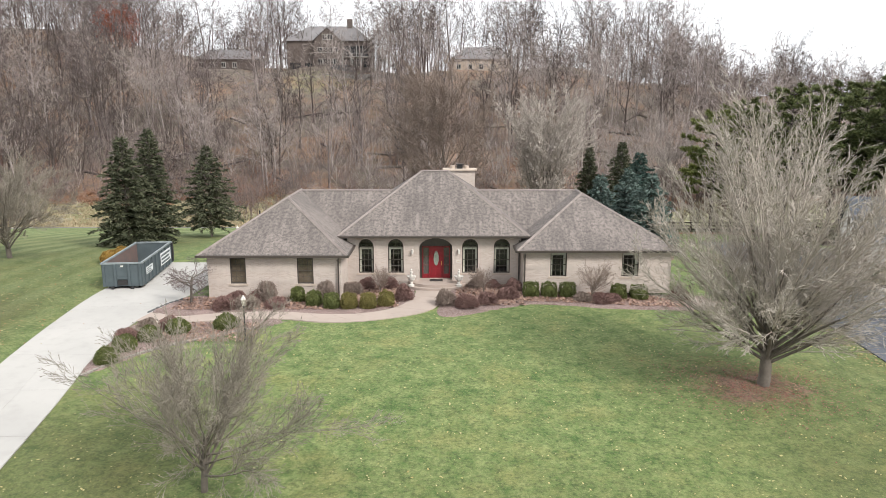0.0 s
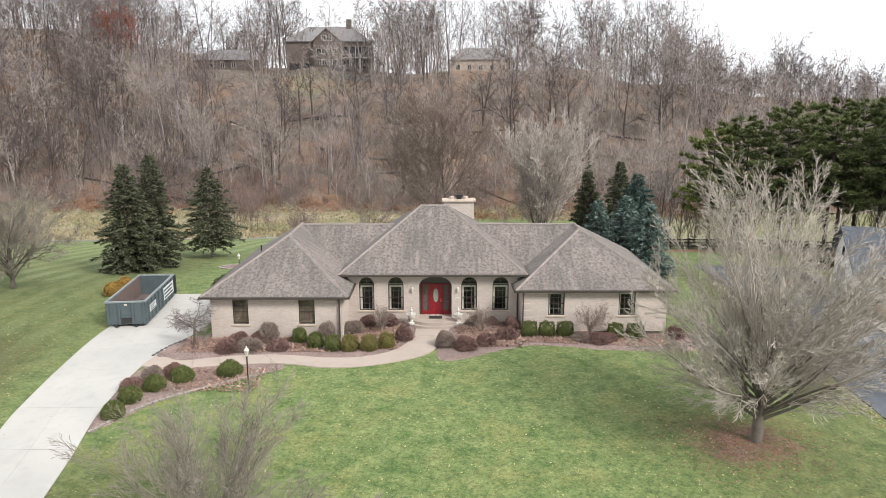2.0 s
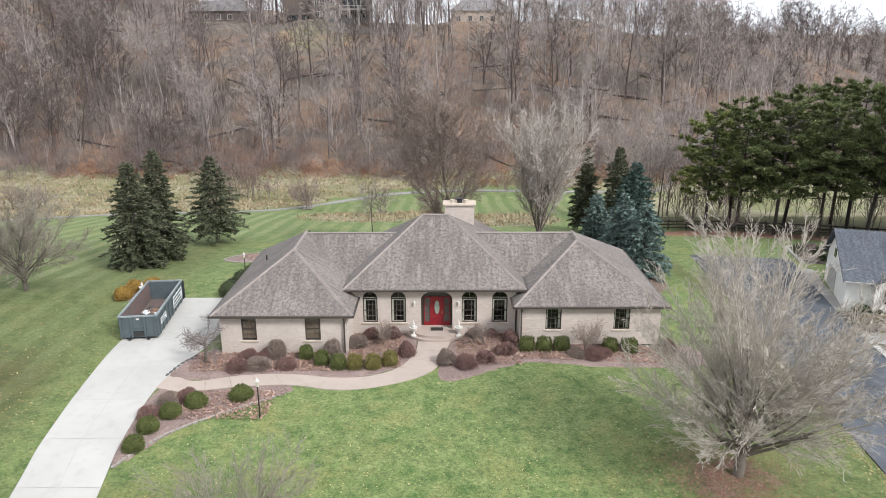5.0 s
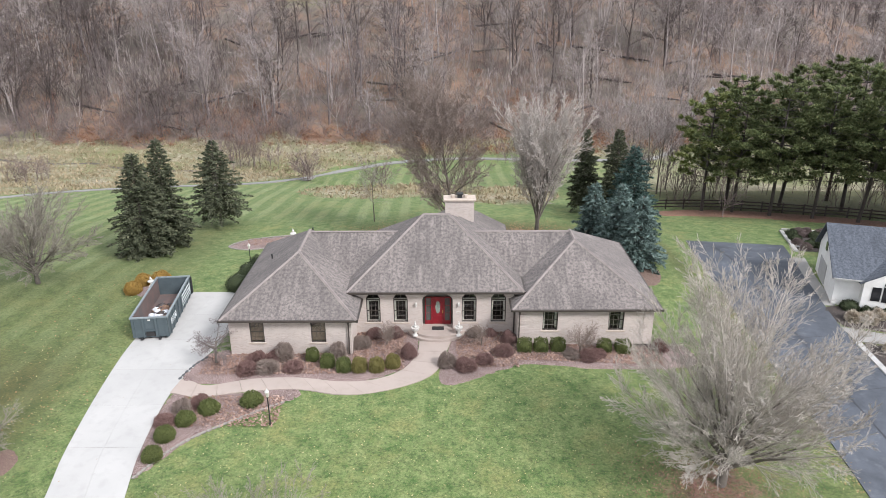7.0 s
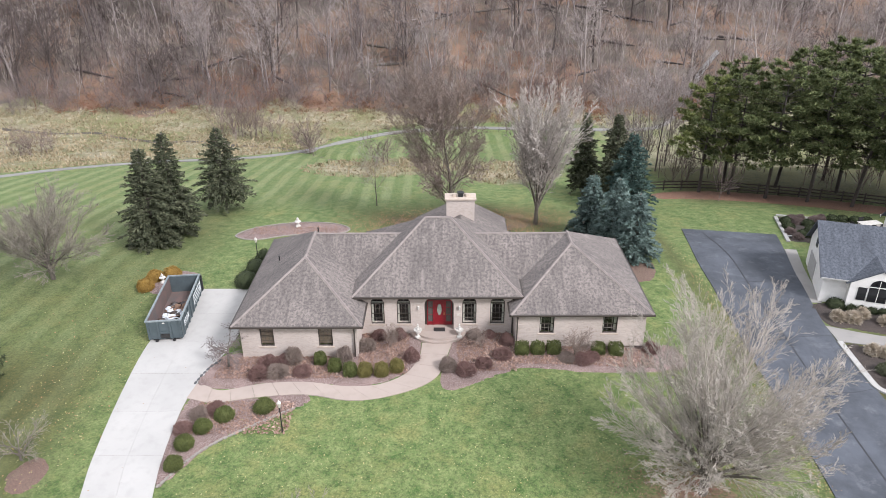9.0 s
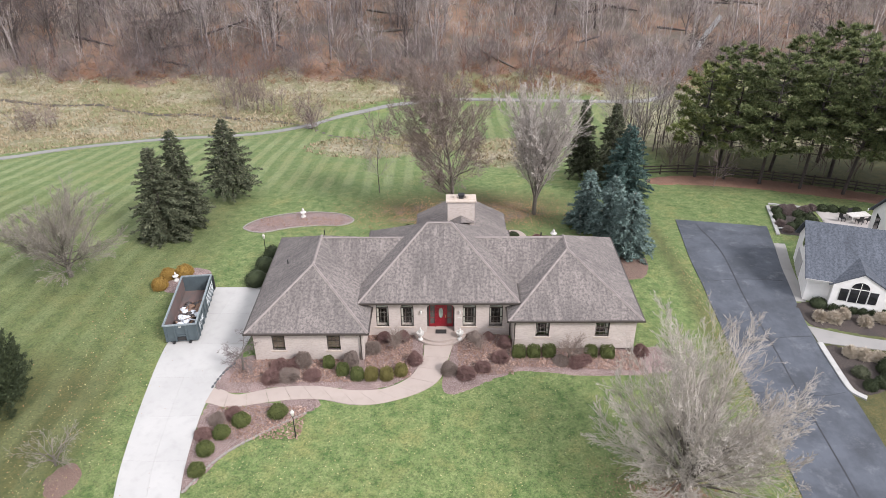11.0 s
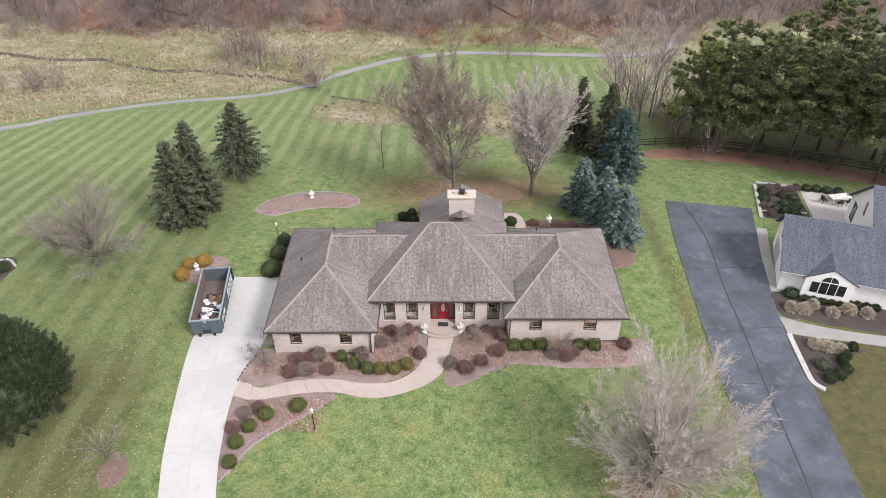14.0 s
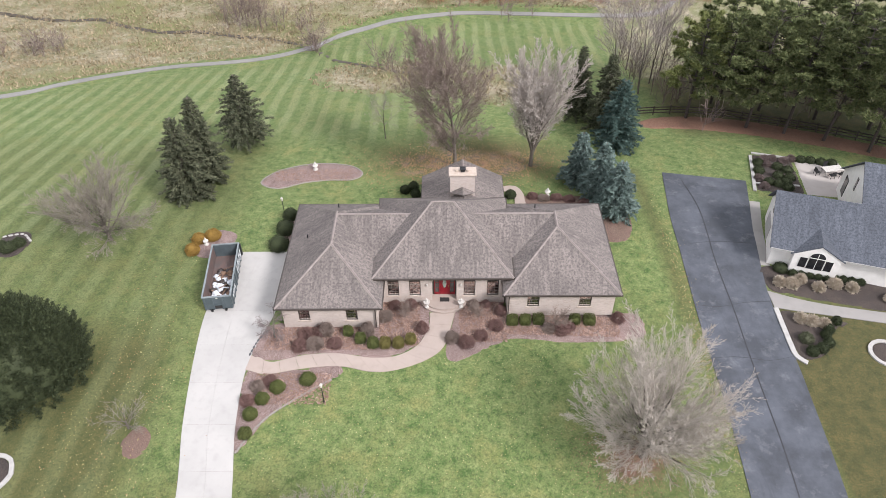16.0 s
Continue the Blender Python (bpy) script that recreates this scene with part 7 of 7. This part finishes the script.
bed("flower_bed", [(-44.4, 50.6), (-44.0, 53.6), (-42.0, 54.0), (-41.0, 52.2), (-41.8, 50.2)], 0.05, DARKMULCH, "small dark bed with pale stones on the side lawn")
for k, (x, y, r) in enumerate(((-42.6, 51.2, 0.75), (-41.9, 51.9, 0.6), (-43.4, 51.4, 0.6))):
    mound("evergreen_shrub", x, y, r, r, 0.8, YEW, "dark low shrub in a small stone-edged bed", 190 + k, 1600, 0.12, group="side lawn shrubs")
edging("bed_edging", [(-44.0, 53.2), (-42.4, 53.6), (-41.2, 52.6)], WHITEEDGE, 0.45, "pale stones at the back of a small bed")


def patio_table():
    top = empty("patio_table", 42.6, 64.6, zf(42.6, 64.6) + 0.08, 10, "white patio table with dark chairs on the patio", "table")
    part("tabletop", boxed(-1.1, 1.1, -0.5, 0.5, 0.7, 0.75, 0.02), CREAM, top)
    for x in (-0.95, 0.95):
        for y in (-0.4, 0.4):
            part("leg", boxed(x - 0.03, x + 0.03, y - 0.03, y + 0.03, 0, 0.7), CREAM, top)


patio_table()


def chair(x, y, a):
    top = empty("patio_chair", x, y, zf(x, y) + 0.08, a, "dark metal patio chair beside the white table", "chair", "patio chairs")
    part("seat", boxed(-0.25, 0.25, -0.25, 0.25, 0.42, 0.46), DARKMETAL, top)
    part("backrest", boxed(-0.25, 0.25, 0.22, 0.26, 0.46, 0.95), DARKMETAL, top)
    for p in (-0.22, 0.22):
        for q in (-0.22, 0.22):
            part("leg", boxed(p - 0.02, p + 0.02, q - 0.02, q + 0.02, 0, 0.42), DARKMETAL, top)


for x, y, a in ((40.9, 64.4, 100), (42.2, 63.6, 190), (43.2, 63.8, 190), (42.4, 65.6, 10)):
    chair(x, y, a)


# ---- houses on the hill ----
def hill_house(x, y, w, d, h, roof_h, wallmat, roofmat, label, gable=True):
    z = zf(x, y - d / 2) - 0.6
    top = empty("hill_house", x, y, z, 0, label, "house", "houses on the hill")
    part("wall", boxed(-w / 2, w / 2, -d / 2, d / 2, -1.5, h), wallmat, top)
    bm = bmesh.new()
    o = 0.6
    c = [bm.verts.new(p) for p in ((-w / 2 - o, -d / 2 - o, h), (w / 2 + o, -d / 2 - o, h), (w / 2 + o, d / 2 + o, h), (-w / 2 - o, d / 2 + o, h))]
    a, b = bm.verts.new((-w / 2 + d * 0.45, 0, h + roof_h)), bm.verts.new((w / 2 - d * 0.45, 0, h + roof_h))
    for f in ((c[0], c[1], b, a), (c[1], c[2], b), (c[2], c[3], a, b), (c[3], c[0], a), c[::-1]):
        bm.faces.new(f)
    bmesh.ops.recalc_face_normals(bm, faces=bm.faces)
    part("roof", bm, roofmat, top)
    if gable:
        part("gable", prism([(-4.2, 0), (4.2, 0), (4.2, h), (0, h + 3.6), (-4.2, h)], -d / 2 - 2.2, 0), wallmat, top)
        for s in (-1, 1):
            g = bmesh.new()
            g.faces.new([g.verts.new(p) for p in ((s * 4.8, -d / 2 - 2.7, h - 0.4), (0, -d / 2 - 2.7, h + 3.8), (0, 0, h + 3.8), (s * 4.8, 0, h - 0.4))])
            part("gable_roof", g, roofmat, top)
        part("chimney", boxed(5.2, 6.8, -1, 0.6, h, h + roof_h + 2.2), wallmat, top)
        deck = part("deck", boxed(4.4, w / 2 + 1, -d / 2 - 3.2, -d / 2, 3.1, 3.4), GARAGE, top)
        for px in (4.6, 7.5, 10.4, w / 2 + 0.8):
            part("deck_post", boxed(px - 0.15, px + 0.15, -d / 2 - 3.1, -d / 2 - 2.8, -1.5, 4.3), GARAGE, deck)
        part("deck_rail", boxed(4.4, w / 2 + 1, -d / 2 - 3.15, -d / 2 - 3.05, 4.2, 4.35), GARAGE, deck)
        for px in (5.6, 7.6, 9.6, 11.6):
            part("glazing", boxed(px - 0.85, px + 0.85, -d / 2 - 0.07, -d / 2 + 0.03, 3.6, 6.6), DARKGLASS, top)
            part("glazing", boxed(px - 0.85, px + 0.85, -d / 2 - 0.07, -d / 2 + 0.03, 0.2, 2.7), DARKGLASS, top)
            part("porch_post", boxed(px + 0.95, px + 1.1, -d / 2 - 0.2, -d / 2 - 0.02, -1.0, 6.9), GARAGE, top)
        # dark plates on the solid wall paint the shade inside cellar openings
        part("cellar_opening", boxed(-w / 2 + 0.8, -w / 2 + 4.2, -d / 2 - 0.07, -d / 2 + 0.03, -0.4, 1.6), DARKGLASS, top)
        part("cellar_opening", boxed(-w / 2 + 5.4, -w / 2 + 7.6, -d / 2 - 0.07, -d / 2 + 0.03, -0.4, 1.6), DARKGLASS, top)
    rows = [1.0, 4.4, 8.3] if gable else [1.0]
    for zi in rows:
        xs = [-w / 2 + 2.2 + k * 3.6 for k in range(int((w - 3) / 3.6))]
        if gable:
            xs = (-0.85, 0.85) if zi > 8 else (-2.4, -0.8, 0.8, 2.4)
        for px in xs:
            inside = gable and abs(px) < 4.4
            yy = -d / 2 - (2.25 if inside else 0.05)
            win = part("window", boxed(px - 0.75, px + 0.75, yy - 0.03, yy + 0.04, zi, zi + 1.7), CREAM, top)
            part("pane", boxed(px - 0.62, px - 0.05, yy - 0.05, yy - 0.032, zi + 0.12, zi + 1.58), DARKGLASS, win)
            part("pane", boxed(px + 0.05, px + 0.62, yy - 0.05, yy - 0.032, zi + 0.12, zi + 1.58), DARKGLASS, win)
    return top


DARKSIDING = two_tone("dark_shingle_siding", (0.13, 0.1, 0.085), (0.1, 0.08, 0.07), 0.5)
TANSIDING = two_tone("tan_siding", (0.46, 0.38, 0.31), (0.38, 0.31, 0.25), 0.5)
ROOFGREY = two_tone("weathered_roof", (0.2, 0.19, 0.19), (0.15, 0.14, 0.14), 0.4)
hill_house(-35.7, 234, 26, 13, 8.2, 5.0, DARKSIDING, ROOFGREY, "large dark three-storey house high on the wooded hill")
for x, y, w, h, m, lab in ((-32.7, 217.5, 26, 0.55, PAVEGREY, "pale low stone terrace wall below the house"), (-30.7, 223.6, 8, 1.5, DARKEDGE, "dark curved stone wall below the hill house")):
    b = boxed(-w / 2, w / 2, -0.3, 0.3, -1.2, h, bevel=0.08)
    ob = part("terrace_wall", b, m)
    ob.location = (x, y, zf(x, y))
    tagged(ob, lab, "wall")

hill_house(12.3, 236, 19, 10, 4.2, 4.0, TANSIDING, ROOFGREY, "tan house half hidden by trees on the hilltop", False)
hill_house(-70, 238, 20, 10, 3.6, 3.4, DARKSIDING, ROOFGREY, "low brown house behind trees on the hilltop", False)
hill_house(-113, 240, 16, 10, 3.6, 3.0, TANSIDING, ROOFGREY, "pale house almost hidden by trees on the hilltop", False)


# ---- loose leaves and meadow grass ----
def fallen_leaves():
    rng = np.random.default_rng(4)
    n = 6200
    x = rng.uniform(-30, 21, n)
    y = rng.uniform(13, 40, n)
    keep = ~((x < -15) & (x > -21.5)) & ~((y > 35.5) & (x < -0.5)) & ~((y > 38) & (x < 18))
    dens = 0.35 + 0.65 * (np.sin(x * 0.45) * np.sin(y * 0.5 + x * 0.2) * 0.5 + 0.5)
    keep &= rng.random(n) < dens
    x, y = x[keep], y[keep]
    m = len(x)
    z = zg(x, y) + 0.05
    a = rng.uniform(0, 6.283, m)
    s = 0.025 + 0.035 * rng.random(m) ** 2
    u = np.stack([np.cos(a), np.sin(a), rng.normal(0, 0.3, m)], -1) * s[:, None]
    v = np.stack([-np.sin(a), np.cos(a), rng.normal(0, 0.3, m)], -1) * s[:, None] * 0.8
    p = np.stack([x, y, z], -1)
    verts = np.stack([p - u, p - v * 0.9 + u * 0.1, p + u * 1.1, p + v], 1).reshape(-1, 3)
    tagged(raw("fallen_leaves", verts, np.arange(m * 4).reshape(-1, 4), DEADLEAF), "pale yellow fallen leaves scattered on the lawn", "leaves", kind="stuff")


fallen_leaves()


def drifts(name, material, label, patches, size, seed):
    """Loose leaves lying in drifts: patches of centre, spread and count."""
    rng = np.random.default_rng(seed)
    P = np.concatenate([np.stack([rng.normal(x, sx, n), rng.normal(y, sy, n)], -1) for x, y, sx, sy, n in patches])
    m = len(P)
    p = np.concatenate([P, zg(P[:, 0], P[:, 1])[:, None] + 0.05], 1)
    a = rng.uniform(0, 6.283, m)
    s = rng.uniform(0.6, 1.3, m) * size
    u = np.stack([np.cos(a), np.sin(a), rng.normal(0, 0.35, m)], -1) * s[:, None]
    v = np.stack([-np.sin(a), np.cos(a), rng.normal(0, 0.35, m)], -1) * s[:, None] * 0.8
    verts = np.stack([p - u, p - v * 0.9 + u * 0.1, p + u * 1.1, p + v], 1).reshape(-1, 3)
    tagged(raw(name, verts, np.arange(m * 4).reshape(-1, 4), material), label, "leaves", kind="stuff")


def bed_litter():
    """Twigs and curled leaves lying on the mulch."""
    rng = np.random.default_rng(8)
    P = []
    for x0, x1, y0, y1, n in ((-15.5, -6.5, 38.4, 40.9, 2600), (-6, -2.6, 38.8, 44, 2300), (0.8, 4.8, 39.2, 44, 2400), (4.8, 14.5, 40.0, 42.2, 2600), (-15.6, -9.5, 33, 36, 1500), (-19.5, -10.8, 63.6, 66.2, 900)):
        P.append(np.stack([rng.uniform(x0, x1, n), rng.uniform(y0, y1, n)], -1))
    P = np.concatenate(P)
    m = len(P)
    z = zg(P[:, 0], P[:, 1]) + 0.1
    a = rng.uniform(0, 6.283, m)
    s = rng.uniform(0.04, 0.09, m)
    u = np.stack([np.cos(a), np.sin(a), rng.normal(0, 0.4, m)], -1) * s[:, None]
    v = np.stack([-np.sin(a), np.cos(a), rng.normal(0, 0.4, m)], -1) * s[:, None] * 0.8
    p = np.concatenate([P, z[:, None]], 1)
    verts = np.stack([p - u, p - v * 0.9 + u * 0.1, p + u * 1.1, p + v], 1).reshape(-1, 3)
    tagged(raw("leaf_litter", verts, np.arange(m * 4).reshape(-1, 4), BROWNLEAF), "curled brown leaves lying on the mulch beds", "leaves", kind="stuff")


REDLEAF = leaf_mat("reddish_fallen_leaves", (0.2, 0.075, 0.055), (0.33, 0.19, 0.15))
BROWNLEAF = leaf_mat("brown_fallen_leaves", (0.2, 0.11, 0.08), (0.42, 0.3, 0.24))
bed_litter()
drifts("leaf_drift", DEADLEAF, "yellow leaves gathered along the asphalt edge", [(20.8, 32, 0.4, 4, 160), (21.2, 42, 0.4, 4, 160), (21.7, 52, 0.4, 4, 160), (-25, 36, 2.2, 9, 260)], 0.05, 21)
drifts("leaf_drift", ORANGELEAF, "tan leaves strewn over grass edges", [(20.9, 34, 0.4, 5, 260), (21.4, 47, 0.4, 5, 260), (-25, 33, 2.4, 7, 300), (-27, 46, 2.0, 6, 150)], 0.05, 24)
drifts("leaf_drift", ORANGELEAF, "orange-brown leaves fallen under the tall lawn tree", [(0.5, 67, 5.5, 2.6, 6500), (7, 68, 4, 2.2, 2000)], 0.06, 22)
drifts("leaf_drift", REDLEAF, "reddish leaves fallen under the shade tree", [(13.3, 28.6, 2.0, 1.6, 5200)], 0.03, 23)


def meadow_grass():
    rng = np.random.default_rng(12)
    n = 90000
    x, y = rng.uniform(-95, 45, n), rng.uniform(84, 136, n)
    edge = path_edge(x)
    ok = (y > edge + 2.0) & ((x < -15) | (y > edge + 3))
    ok |= (np.hypot((x + 8) / 13, (y - 97 - 0.1 * x) / 8) < 0.95) | (np.hypot((x - 9) / 7, (y - 92) / 9) < 0.95)
    ok &= rng.random(n) < 0.4 + 0.6 * (np.sin(x * 0.3 + y * 0.2) * np.sin(y * 0.37 - x * 0.1) > -0.2)
    x, y = x[ok], y[ok]
    m = len(x)
    p = np.stack([x, y, zg(x, y)], -1)
    d = rng.normal(0, 0.5, (m, 3)) + [0, 0, 0.8]
    d /= np.linalg.norm(d, axis=1, keepdims=True)
    s = np.cross(d, rng.normal(0, 1, (m, 3)))
    s /= np.linalg.norm(s, axis=1, keepdims=True)
    L = 0.14 + 0.5 * rng.random((m, 1)) ** 2
    tagged(raw("meadow_grass", *sprays(np.concatenate([p, d, s, L, L * 0.5], 1)), STRAW), "tufts of straw-coloured dead meadow grass", "grass", kind="stuff")


STRAW = leaf_mat("straw_grass", (0.25, 0.2, 0.12), (0.38, 0.315, 0.205))
meadow_grass()


def creek():
    pts = [(x, float(creek_line(x))) for x in np.arange(-98, -1.5, 2.0)]
    ob = strip("creek", [(x, y + 0.55) for x, y in pts], [(x, y - 0.55) for x, y in pts], -0.5, CREEKMUD, None, 2, 1.0)
    tagged(ob, "dark narrow creek bed winding through the meadow", "creek", kind="structure")


CREEKMUD = two_tone("dark_creek_mud", (0.05, 0.042, 0.034), (0.09, 0.075, 0.06), 0.7, 0.5)
creek()


def leaf_tree(x, y, h, w, material, label, seed):
    """A tree that has kept its dead leaves."""
    t = bare_tree("oak_tree", x, y, h, 0.2, species(kids=[12, 7, 5, 0], pieces=[7, 5, 3, 2], ratio=[0.4, 0.45, 0.5], least=0.02), seed, TWIG_WOODS, label)
    rng = np.random.default_rng(seed)
    c = rng.normal(0, 1, (230, 3))
    c = c / np.linalg.norm(c, axis=1, keepdims=True) * rng.uniform(0.4, 1, (230, 1)) * [w / 2, w / 2, h * 0.33] + [0, 0, h * 0.68]
    p = np.repeat(c, 22, 0) + rng.normal(0, 0.5, (5060, 3))
    d = rng.normal(0, 1, (5060, 3))
    d /= np.linalg.norm(d, axis=1, keepdims=True)
    s = np.cross(d, rng.normal(0, 1, (5060, 3)))
    s /= np.linalg.norm(s, axis=1, keepdims=True)
    L = rng.uniform(0.2, 0.4, (5060, 1))
    raw("leaves", *sprays(np.concatenate([p, d, s, L, L * 0.8], 1)), material, t)


leaf_tree(-94, 212, 21, 13, RUST, "tree with rust-red leaves on the hilltop", 31)
